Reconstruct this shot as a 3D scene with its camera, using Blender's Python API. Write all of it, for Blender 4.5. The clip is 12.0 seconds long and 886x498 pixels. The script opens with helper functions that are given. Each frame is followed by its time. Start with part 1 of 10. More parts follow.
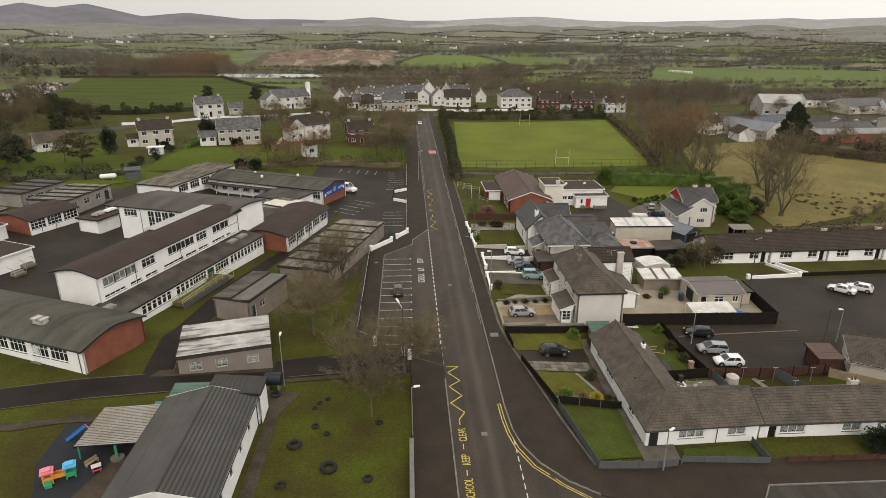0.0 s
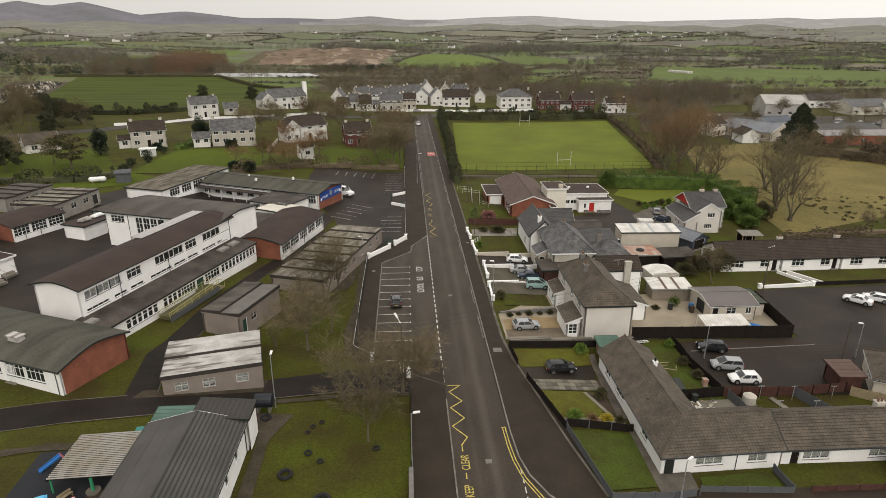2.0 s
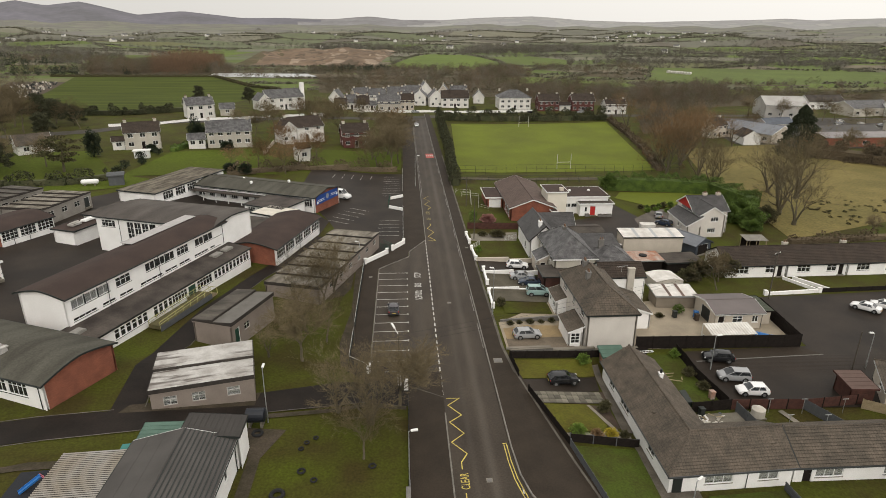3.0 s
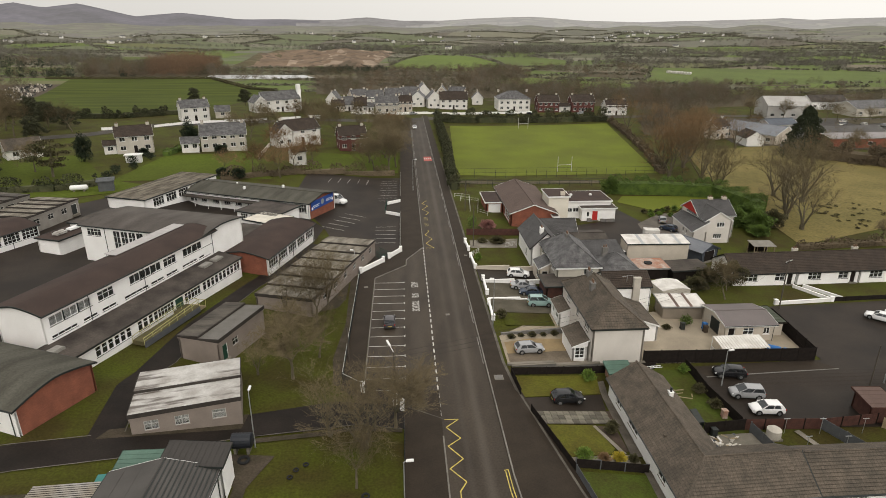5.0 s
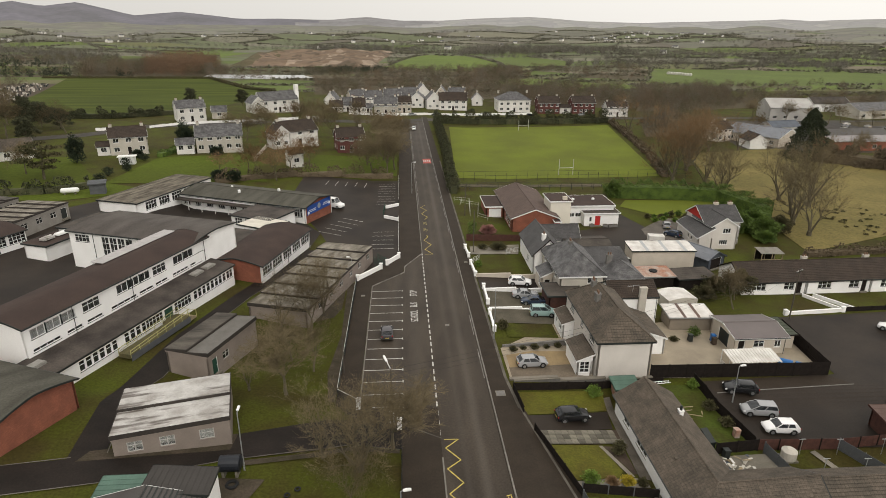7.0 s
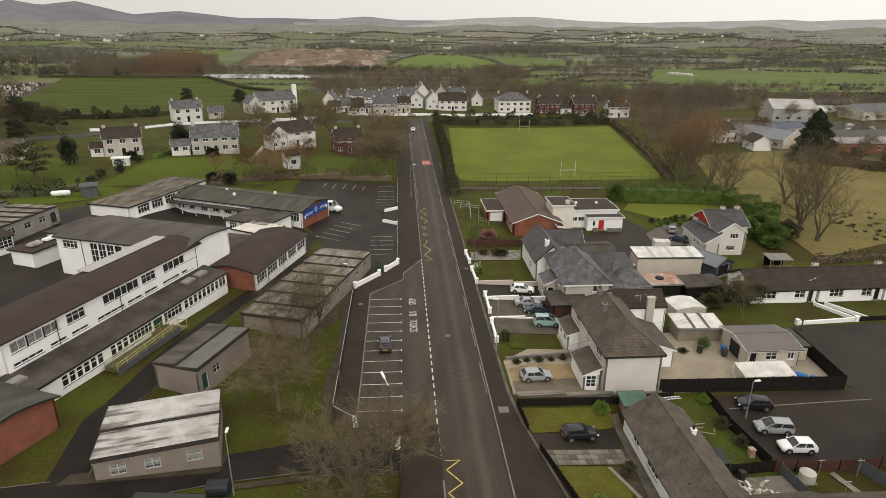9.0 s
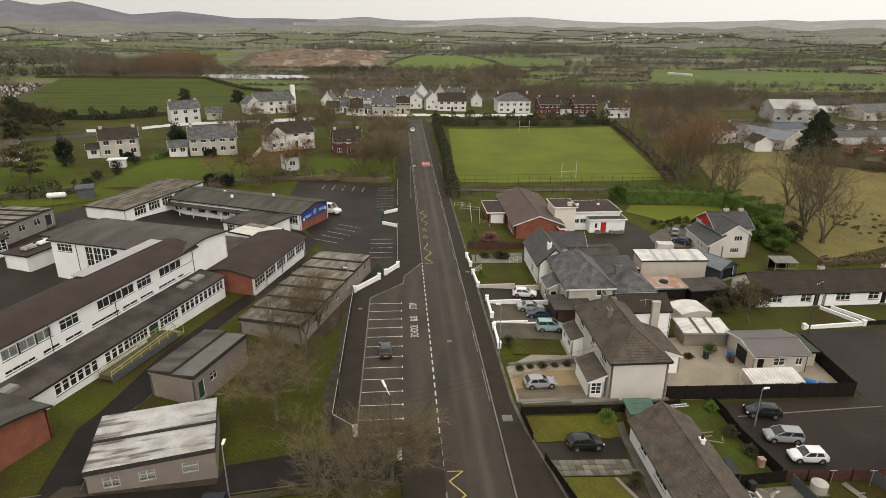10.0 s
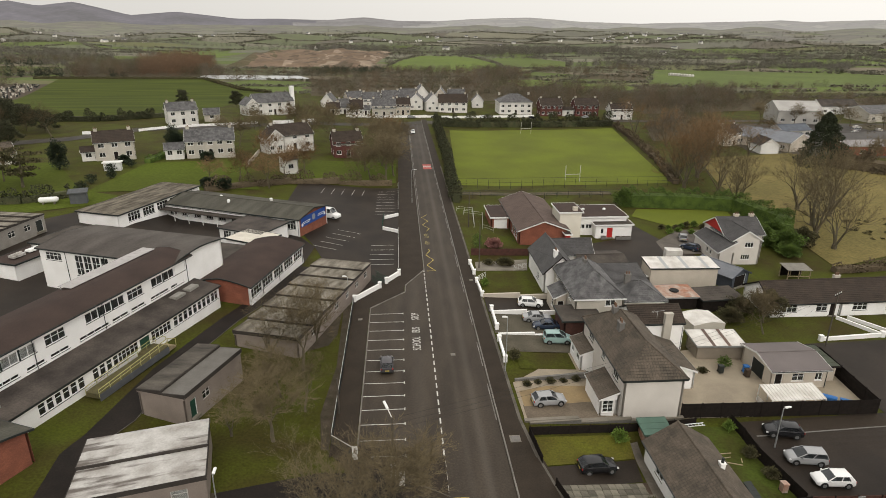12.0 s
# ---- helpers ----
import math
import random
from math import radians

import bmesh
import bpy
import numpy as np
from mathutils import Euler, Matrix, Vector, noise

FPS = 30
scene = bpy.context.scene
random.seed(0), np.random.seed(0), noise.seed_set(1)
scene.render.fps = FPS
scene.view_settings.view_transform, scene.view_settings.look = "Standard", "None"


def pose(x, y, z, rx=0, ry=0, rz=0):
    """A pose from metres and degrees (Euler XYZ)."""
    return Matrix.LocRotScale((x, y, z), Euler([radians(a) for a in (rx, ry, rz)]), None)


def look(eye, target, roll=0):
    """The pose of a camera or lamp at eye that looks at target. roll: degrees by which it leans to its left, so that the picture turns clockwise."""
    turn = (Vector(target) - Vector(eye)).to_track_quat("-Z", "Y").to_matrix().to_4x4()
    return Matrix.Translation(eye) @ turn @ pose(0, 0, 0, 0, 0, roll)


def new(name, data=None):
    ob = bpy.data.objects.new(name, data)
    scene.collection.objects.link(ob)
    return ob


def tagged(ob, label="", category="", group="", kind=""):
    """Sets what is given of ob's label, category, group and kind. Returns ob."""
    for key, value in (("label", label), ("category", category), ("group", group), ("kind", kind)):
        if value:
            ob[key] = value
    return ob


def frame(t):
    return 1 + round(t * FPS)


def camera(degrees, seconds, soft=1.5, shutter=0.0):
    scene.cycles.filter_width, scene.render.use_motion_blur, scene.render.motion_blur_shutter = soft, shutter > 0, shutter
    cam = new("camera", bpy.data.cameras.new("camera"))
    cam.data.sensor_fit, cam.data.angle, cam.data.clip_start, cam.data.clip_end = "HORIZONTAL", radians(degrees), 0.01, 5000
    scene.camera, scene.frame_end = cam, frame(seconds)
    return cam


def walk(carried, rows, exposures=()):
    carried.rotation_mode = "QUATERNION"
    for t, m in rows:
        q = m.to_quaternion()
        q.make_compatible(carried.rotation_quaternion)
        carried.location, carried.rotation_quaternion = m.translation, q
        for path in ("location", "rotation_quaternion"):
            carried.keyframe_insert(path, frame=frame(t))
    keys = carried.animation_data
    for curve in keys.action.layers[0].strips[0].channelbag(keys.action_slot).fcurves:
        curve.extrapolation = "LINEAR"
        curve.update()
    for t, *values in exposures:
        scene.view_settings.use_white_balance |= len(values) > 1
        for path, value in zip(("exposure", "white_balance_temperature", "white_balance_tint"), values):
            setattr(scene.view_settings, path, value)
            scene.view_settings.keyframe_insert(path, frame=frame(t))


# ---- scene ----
cam = camera(72.5, 12.0, soft=0.8)
PATH = [
    (0, (-3.966, -2.106, 39.304), (-3.855, -0.232, 38.617), 0.1),
    (0.5, (-4.01, -1.175, 39.308), (-3.897, 0.7, 38.62), 0.1),
    (1, (-4.025, -0.134, 39.307), (-3.909, 1.741, 38.618), 0.1),
    (1.5, (-4.042, 1.022, 39.335), (-3.925, 2.896, 38.645), 0.2),
    (2, (-4.076, 2.233, 39.321), (-3.958, 4.107, 38.631), 0.2),
    (2.5, (-4.082, 3.501, 39.31), (-3.961, 5.375, 38.621), 0.2),
    (3, (-3.997, 4.748, 39.339), (-3.873, 6.622, 38.65), 0.3),
    (5, (-3.541, 8.568, 39.33), (-3.415, 10.442, 38.643), 0.1),
    (5.5, (-3.594, 9.354, 39.325), (-3.465, 11.228, 38.639), 0.2),
    (6, (-3.544, 10.149, 39.354), (-3.415, 12.023, 38.667), 0.3),
    (6.5, (-3.494, 10.974, 39.376), (-3.363, 12.848, 38.69), 0.3),
    (7, (-3.435, 11.79, 39.399), (-3.305, 13.664, 38.712), 0.3),
    (9, (-3.395, 15.062, 39.379), (-3.262, 16.935, 38.691), 0.4),
    (9.5, (-3.505, 15.826, 39.368), (-3.37, 17.699, 38.681), 0.4),
    (10, (-3.642, 16.643, 39.328), (-3.505, 18.515, 38.641), 0.4),
    (10.5, (-3.833, 17.546, 39.305), (-3.695, 19.419, 38.617), 0.5),
    (11, (-3.985, 18.439, 39.292), (-3.847, 20.312, 38.605), 0.5),
    (11.5, (-4.036, 19.291, 39.289), (-3.896, 21.164, 38.602), 0.5),
    (12, (-3.883, 20.089, 39.298), (-3.745, 21.963, 38.612), 0.4),
]
walk(cam, [(t, look(eye, target, roll)) for t, eye, target, roll in PATH])

# ---- world and light ----
world = bpy.data.worlds.new("overcast")
scene.world = world
world.use_nodes = True
wn, wl = world.node_tree.nodes, world.node_tree.links
bg = wn["Background"]
sky = wn.new("ShaderNodeTexSky")
sky.sky_type, sky.sun_disc = "NISHITA", False
sky.sun_elevation, sky.sun_rotation = radians(40), radians(178)
sky.air_density, sky.dust_density = 1.0, 4.0
veil = wn.new("ShaderNodeMix")
veil.data_type = "RGBA"
veil.inputs["Factor"].default_value = 0.9
# the cloud is brighter overhead than at its rim, and a little brighter towards the hidden sun
wdir = wn.new("ShaderNodeTexCoord")
wsep = wn.new("ShaderNodeSeparateXYZ")
wl.new(wdir.outputs["Generated"], wsep.inputs["Vector"])
up = wn.new("ShaderNodeMapRange")
up.inputs["To Min"].default_value, up.inputs["To Max"].default_value = 0.80, 1.22
wl.new(wsep.outputs["Z"], up.inputs["Value"])
across = wn.new("ShaderNodeMapRange")
across.inputs["From Min"].default_value, across.inputs["From Max"].default_value = -0.7, 0.7
across.inputs["To Min"].default_value, across.inputs["To Max"].default_value = 0.80, 1.28
wl.new(wsep.outputs["X"], across.inputs["Value"])
both = wn.new("ShaderNodeMath")
both.operation = "MULTIPLY"
wl.new(up.outputs["Result"], both.inputs[0]), wl.new(across.outputs["Result"], both.inputs[1])
cloud = wn.new("ShaderNodeVectorMath")
cloud.operation = "SCALE"
cloud.inputs[0].default_value = (9.0, 8.66, 8.1)
wl.new(both.outputs["Value"], cloud.inputs["Scale"])
wl.new(cloud.outputs["Vector"], veil.inputs["B"])
wl.new(sky.outputs["Color"], veil.inputs["A"])
wl.new(veil.outputs["Result"], bg.inputs["Color"])
bg.inputs["Strength"].default_value = 0.1
sun = new("sun", bpy.data.lights.new("sun", "SUN"))
sun.data.energy, sun.data.angle, sun.data.color = 0.8, radians(25), (1, 0.95, 0.88)
sun.matrix_world = look((5, -80, 120), (0, 60, 0))
scene.view_settings.exposure = 0.26


# ---- materials ----
def mat(name, col, rough=0.8, col2=None, scale=1.0, amount=0.5, fine=25.0, bump=0.15, metal=0.0, spread=0.0, pattern=None, spec=0.3, stretch=None):
    """Two colours mixed by coarse stains, fine grain on top, relief, and a spread of tone from object to object."""
    m = bpy.data.materials.new(name)
    m.use_nodes = True
    n, l = m.node_tree.nodes, m.node_tree.links
    b = n["Principled BSDF"]
    b.inputs["Roughness"].default_value, b.inputs["Metallic"].default_value = rough, metal
    b.inputs["Specular IOR Level"].default_value = spec
    co = n.new("ShaderNodeTexCoord").outputs["Object"]
    raw = co
    if stretch:
        mp = n.new("ShaderNodeMapping")
        mp.inputs["Scale"].default_value = stretch
        l.new(co, mp.inputs["Vector"])
        co = mp.outputs["Vector"]
    n1 = n.new("ShaderNodeTexNoise")
    n1.inputs["Scale"].default_value, n1.inputs["Detail"].default_value = scale, 6
    n2 = n.new("ShaderNodeTexNoise")
    n2.inputs["Scale"].default_value, n2.inputs["Detail"].default_value = fine, 3
    l.new(co, n1.inputs["Vector"]), l.new(raw, n2.inputs["Vector"])
    r = n.new("ShaderNodeMapRange")
    r.inputs["From Min"].default_value, r.inputs["From Max"].default_value = 0.35, 0.65
    l.new(n1.outputs["Fac"], r.inputs["Value"])
    mx = n.new("ShaderNodeMix")
    mx.data_type = "RGBA"
    c2 = col2 or tuple(c * (1 - 0.35 * amount) for c in col)
    wet = 0.72 + 0.28 * min(1, max(col) / 0.5) ** 0.5  # wet only deepens base colours for contrast, dark ones most
    col, c2 = tuple(c * wet for c in col), tuple(c * wet for c in c2)
    mx.inputs["A"].default_value, mx.inputs["B"].default_value = (*col, 1), (*c2, 1)
    l.new(r.outputs["Result"], mx.inputs["Factor"])
    gr = n.new("ShaderNodeMapRange")
    gr.inputs["To Min"].default_value, gr.inputs["To Max"].default_value = 1 - 0.62 * amount, 1 + 0.62 * amount
    l.new(n2.outputs["Fac"], gr.inputs["Value"])
    hs = n.new("ShaderNodeHueSaturation")
    l.new(mx.outputs["Result"], hs.inputs["Color"])
    val = gr.outputs["Result"]
    if spread:
        oi = n.new("ShaderNodeObjectInfo")
        sp = n.new("ShaderNodeMapRange")
        sp.inputs["To Min"].default_value, sp.inputs["To Max"].default_value = 1 - spread, 1 + spread
        l.new(oi.outputs["Random"], sp.inputs["Value"])
        mu = n.new("ShaderNodeMath")
        mu.operation = "MULTIPLY"
        l.new(val, mu.inputs[0]), l.new(sp.outputs["Result"], mu.inputs[1])
        val = mu.outputs["Value"]
    l.new(val, hs.inputs["Value"])
    out, height = hs.outputs["Color"], n2.outputs["Fac"]
    if pattern:
        out, height = pattern(m, n, l, out, height)
    l.new(out, b.inputs["Base Color"])
    if bump:
        bp = n.new("ShaderNodeBump")
        bp.inputs["Strength"].default_value, bp.inputs["Distance"].default_value = min(1, bump * 1.4), 0.04
        l.new(height, bp.inputs["Height"]), l.new(bp.outputs["Normal"], b.inputs["Normal"])
    return m


def courses(bw, bh, mortar, dark, offset=0.5):
    """A brick or tile bond on the UV map, in metres."""
    def f(m, n, l, out, height):
        uv = n.new("ShaderNodeUVMap")
        br = n.new("ShaderNodeTexBrick")
        br.inputs["Scale"].default_value = 1.0
        br.inputs["Brick Width"].default_value, br.inputs["Row Height"].default_value = bw, bh
        br.inputs["Mortar Size"].default_value, br.offset = mortar, offset
        br.inputs["Color1"].default_value, br.inputs["Color2"].default_value = (1.1, 1.1, 1.1, 1), (0.86, 0.86, 0.86, 1)
        br.inputs["Mortar"].default_value = (dark, dark, dark, 1)
        l.new(uv.outputs["UV"], br.inputs["Vector"])
        mx = n.new("ShaderNodeMix")
        mx.data_type, mx.blend_type = "RGBA", "MULTIPLY"
        mx.inputs["Factor"].default_value = 1
        l.new(out, mx.inputs["A"]), l.new(br.outputs["Color"], mx.inputs["B"])
        iv = n.new("ShaderNodeMath")
        iv.operation = "SUBTRACT"
        iv.inputs[0].default_value = 1
        l.new(br.outputs["Fac"], iv.inputs[1])
        return mx.outputs["Result"], iv.outputs["Value"]
    return f


def island(lo, hi):
    """Tone that changes from leaf to leaf."""
    def f(m, n, l, out, height):
        g = n.new("ShaderNodeNewGeometry")
        r = n.new("ShaderNodeMapRange")
        r.inputs["To Min"].default_value, r.inputs["To Max"].default_value = lo, hi
        l.new(g.outputs["Random Per Island"], r.inputs["Value"])
        h = n.new("ShaderNodeHueSaturation")
        l.new(out, h.inputs["Color"]), l.new(r.outputs["Result"], h.inputs["Value"])
        return h.outputs["Color"], height
    return f


def glass_mat(name, tint):
    m = bpy.data.materials.new(name)
    m.use_nodes = True
    b = m.node_tree.nodes["Principled BSDF"]
    b.inputs["Base Color"].default_value = (*tint, 1)
    b.inputs["Roughness"].default_value, b.inputs["IOR"].default_value = 0.03, 1.45
    b.inputs["Transmission Weight"].default_value = 0.85
    return m


ASPHALT = mat("asphalt", (0.064, 0.055, 0.046), 0.7, (0.034, 0.028, 0.023), 0.55, 0.8, 6, 0.1, spec=0.25, stretch=(1, 0.12, 1))


def worn_tracks(m, n, l, out, height):
    """Pale polished strips where the wheels run, broken up along the road."""
    sep = n.new("ShaderNodeSeparateXYZ")
    l.new(n.new("ShaderNodeTexCoord").outputs["Object"], sep.inputs["Vector"])
    bend = n.new("ShaderNodeTexNoise")
    bend.inputs["Scale"].default_value = 0.05
    wear = n.new("ShaderNodeTexNoise")
    wear.inputs["Scale"].default_value, wear.inputs["Detail"].default_value = 0.22, 7
    fade = n.new("ShaderNodeMapRange")
    fade.inputs["From Min"].default_value, fade.inputs["From Max"].default_value = 0.38, 0.66
    l.new(wear.outputs["Fac"], fade.inputs["Value"])
    sh = n.new("ShaderNodeMath")
    sh.operation, sh.inputs[1].default_value = "MULTIPLY_ADD", 1.6
    l.new(bend.outputs["Fac"], sh.inputs[0]), l.new(sep.outputs["X"], sh.inputs[2])
    total = None
    for x0, w, k in ((4.6, 0.75, 1.0), (2.9, 0.5, 0.35), (-1.4, 1.2, 0.35), (-4.0, 1.0, 0.25)):
        d = n.new("ShaderNodeMath")
        d.operation, d.inputs[1].default_value = "SUBTRACT", x0
        ab = n.new("ShaderNodeMath")
        ab.operation = "ABSOLUTE"
        r = n.new("ShaderNodeMapRange")
        r.interpolation_type = "SMOOTHSTEP"
        r.inputs["From Max"].default_value, r.inputs["To Min"].default_value, r.inputs["To Max"].default_value = w, k, 0
        l.new(sh.outputs["Value"], d.inputs[0]), l.new(d.outputs["Value"], ab.inputs[0]), l.new(ab.outputs["Value"], r.inputs["Value"])
        if total is None:
            total = r.outputs["Result"]
        else:
            ad = n.new("ShaderNodeMath")
            l.new(total, ad.inputs[0]), l.new(r.outputs["Result"], ad.inputs[1])
            total = ad.outputs["Value"]
    mu = n.new("ShaderNodeMath")
    mu.operation = "MULTIPLY"
    l.new(total, mu.inputs[0]), l.new(fade.outputs["Result"], mu.inputs[1])
    mx = n.new("ShaderNodeMix")
    mx.data_type = "RGBA"
    mx.inputs["B"].default_value = (0.135, 0.118, 0.10, 1)
    l.new(mu.outputs["Value"], mx.inputs["Factor"]), l.new(out, mx.inputs["A"])
    return mx.outputs["Result"], height


ROAD_ASPHALT = mat("worn_road_asphalt", (0.067, 0.0525, 0.038), 0.7, (0.042, 0.0325, 0.0235), 0.4, 0.9, 5, 0.1, spec=0.25, stretch=(1, 0.25, 1), pattern=worn_tracks)
ASPHALT_BROWN = mat("footway_asphalt", (0.047, 0.0357, 0.0255), 0.75, (0.036, 0.0275, 0.0200), 0.4, 0.7, 8, 0.1, spec=0.14)
TARMAC = mat("yard_tarmac", (0.041, 0.0312, 0.0235), 0.6, (0.023, 0.0178, 0.0138), 0.15, 0.7, 6, 0.1, spec=0.14)
CONCRETE = mat("concrete", (0.24, 0.215, 0.175), 0.85, (0.16, 0.145, 0.115), 0.5, 0.5, 12, 0.2)
KERB = mat("kerbstone", (0.20, 0.19, 0.175), 0.85, None, 1.5, 0.6, 10, 0.2)
GRAVEL = mat("gravel", (0.30, 0.22, 0.115), 0.95, (0.22, 0.16, 0.09), 0.5, 0.6, 30, 0.4)
LAWN = mat("lawn", (0.066, 0.078, 0.0056), 0.95, (0.050, 0.040, 0.0080), 0.16, 1.0, 4, 0.6, spec=0.2)
LAWN_BRIGHT = mat("pitch_grass", (0.138, 0.166, 0.015), 0.95, (0.108, 0.126, 0.015), 0.06, 0.6, 4, 0.4, spec=0.2)
ROUGH_GRASS = mat("rough_grass", (0.20, 0.16, 0.055), 0.95, (0.145, 0.122, 0.040), 0.07, 0.9, 2.0, 0.6, spec=0.2)
SOIL = mat("soil", (0.085, 0.06, 0.042), 0.95, (0.055, 0.04, 0.028), 0.6, 0.7, 9, 0.5)
PAINT_WHITE = mat("road_paint_white", (0.62, 0.61, 0.57), 0.7, (0.40, 0.39, 0.36), 2.0, 0.7, 20, 0.05)
PAINT_YELLOW = mat("road_paint_yellow", (0.58, 0.46, 0.10), 0.7, (0.36, 0.29, 0.08), 2.0, 0.7, 20, 0.05)
PAINT_RED = mat("road_paint_red", (0.45, 0.10, 0.08), 0.7, None, 2.0, 0.7, 20, 0.05)
RENDER_WHITE = mat("white_render", (0.88, 0.87, 0.85), 0.85, (0.80, 0.79, 0.765), 0.35, 0.25, 18, 0.12, spread=0.04)
RENDER_CREAM = mat("cream_render", (0.56, 0.50, 0.42), 0.9, (0.47, 0.42, 0.35), 0.35, 0.3, 18, 0.15)
RENDER_GREY = mat("pebbledash", (0.52, 0.485, 0.42), 0.95, (0.43, 0.40, 0.345), 0.35, 0.4, 30, 0.4, spread=0.06)
BEIGE_PANEL = mat("beige_panel", (0.285, 0.24, 0.205), 0.75, (0.235, 0.195, 0.168), 0.5, 0.35, 14, 0.1)
BRICK_RED = mat("red_brick", (0.31, 0.112, 0.068), 0.9, (0.235, 0.085, 0.054), 0.8, 0.4, 12, 0.3, pattern=courses(0.225, 0.075, 0.012, 0.75))
TILE_GREY = mat("concrete_roof_tile", (0.138, 0.112, 0.086), 0.95, (0.088, 0.074, 0.058), 0.6, 0.7, 7, 0.5, pattern=courses(0.33, 0.34, 0.018, 0.6, 0.0))
TILE_BROWN = mat("brown_roof_tile", (0.076, 0.056, 0.043), 0.95, (0.052, 0.040, 0.031), 0.5, 0.5, 6, 0.5, pattern=courses(0.33, 0.34, 0.022, 0.5, 0.0))
SLATE_DARK = mat("dark_roof_slate", (0.098, 0.094, 0.093), 0.65, (0.066, 0.063, 0.062), 0.5, 0.5, 5, 0.3, pattern=courses(0.3, 0.25, 0.012, 0.75))
SLATE = mat("roof_slate", (0.165, 0.16, 0.16), 0.6, (0.072, 0.07, 0.07), 0.9, 0.5, 5, 0.4, pattern=courses(0.3, 0.25, 0.012, 0.6))
FELT_BROWN = mat("brown_felt_roof", (0.068, 0.046, 0.038), 0.85, (0.048, 0.033, 0.028), 0.25, 0.5, 8, 0.2, spec=0.2)
FELT_GREY = mat("grey_felt_roof", (0.092, 0.079, 0.066), 0.85, (0.05, 0.042, 0.036), 0.35, 0.7, 6, 0.2, spec=0.2)
FELT_GREEN = mat("green_grey_felt_roof", (0.104, 0.10, 0.080), 0.85, (0.060, 0.056, 0.044), 0.45, 0.7, 5, 0.2, spec=0.2, stretch=(1, 0.18, 1))
FELT_STAINED = mat("blotched_felt_roof", (0.098, 0.082, 0.070), 0.8, (0.040, 0.033, 0.029), 0.3, 0.7, 5, 0.2, spec=0.2)
FELT_HALL = mat("hall_felt_roof", (0.118, 0.105, 0.093), 0.85, (0.072, 0.062, 0.055), 0.3, 0.6, 4, 0.2, spec=0.2, stretch=(1, 0.4, 1))


def drips(m, n, l, out, height):
    """Dark runs down the slope with hard upper edges, and pale worn spots."""
    mp = n.new("ShaderNodeMapping")
    mp.inputs["Scale"].default_value = (0.9, 0.16, 1)
    l.new(n.new("ShaderNodeTexCoord").outputs["Object"], mp.inputs["Vector"])
    a, b = n.new("ShaderNodeTexNoise"), n.new("ShaderNodeTexNoise")
    a.inputs["Scale"].default_value, a.inputs["Detail"].default_value = 1.6, 8
    b.inputs["Scale"].default_value, b.inputs["Detail"].default_value = 0.5, 4
    l.new(mp.outputs["Vector"], a.inputs["Vector"])
    sm = n.new("ShaderNodeMath")
    l.new(a.outputs["Fac"], sm.inputs[0]), l.new(b.outputs["Fac"], sm.inputs[1])
    r = n.new("ShaderNodeMapRange")
    r.inputs["From Min"].default_value, r.inputs["From Max"].default_value = 0.98, 1.13
    r.inputs["To Max"].default_value = 0.85
    l.new(sm.outputs["Value"], r.inputs["Value"])
    mx = n.new("ShaderNodeMix")
    mx.data_type = "RGBA"
    mx.inputs["B"].default_value = (0.075, 0.058, 0.047, 1)
    l.new(r.outputs["Result"], mx.inputs["Factor"]), l.new(out, mx.inputs["A"])
    return mx.outputs["Result"], height


FELT_PALE = mat("weathered_pale_felt", (0.50, 0.485, 0.46), 0.55, (0.31, 0.29, 0.265), 0.5, 0.4, 5, 0.2, pattern=drips)
FELT_MOSS = mat("mossy_felt", (0.19, 0.165, 0.125), 0.85, (0.055, 0.044, 0.030), 1.1, 0.7, 6, 0.3, stretch=(0.3, 1, 1))
METAL_GREY = mat("grey_sheet_roof", (0.088, 0.081, 0.074), 0.6, (0.064, 0.058, 0.053), 0.3, 0.3, 10, 0.05)
METAL_WHITE = mat("white_sheet_metal", (0.66, 0.64, 0.60), 0.55, (0.46, 0.43, 0.39), 0.5, 0.4, 8, 0.05)
METAL_GREEN = mat("green_sheet_metal", (0.10, 0.175, 0.135), 0.6, (0.075, 0.13, 0.10), 0.5, 0.4, 8, 0.05)
METAL_BLUE = mat("blue_sheet_metal", (0.085, 0.10, 0.125), 0.5, (0.06, 0.07, 0.09), 0.5, 0.4, 8, 0.05)
RUST = mat("rusty_sheet_metal", (0.33, 0.16, 0.10), 0.85, (0.42, 0.36, 0.31), 0.8, 0.8, 5, 0.2)
GALV = mat("galvanised_steel", (0.42, 0.43, 0.43), 0.45, None, 2, 0.3, 20, 0.05, metal=0.6)
STEEL_DARK = mat("dark_painted_steel", (0.03, 0.035, 0.032), 0.5, None, 2, 0.3, 20, 0.05)
UPVC = mat("white_plastic", (0.80, 0.80, 0.78), 0.4, None, 2, 0.15, 20, 0.02)
WOOD_DARK = mat("dark_creosoted_timber", (0.026, 0.020, 0.017), 0.85, (0.017, 0.014, 0.012), 2, 0.6, 15, 0.3, spec=0.12)
WOOD_RED = mat("red_brown_timber", (0.105, 0.046, 0.034), 0.8, (0.07, 0.032, 0.025), 1.5, 0.6, 15, 0.3)
WOOD_PALE = mat("pale_timber", (0.34, 0.27, 0.17), 0.8, (0.25, 0.20, 0.12), 1.5, 0.5, 15, 0.3)
FENCE_GREY = mat("blue_grey_stained_fence", (0.12, 0.125, 0.13), 0.8, (0.095, 0.10, 0.105), 1, 0.4, 15, 0.2)
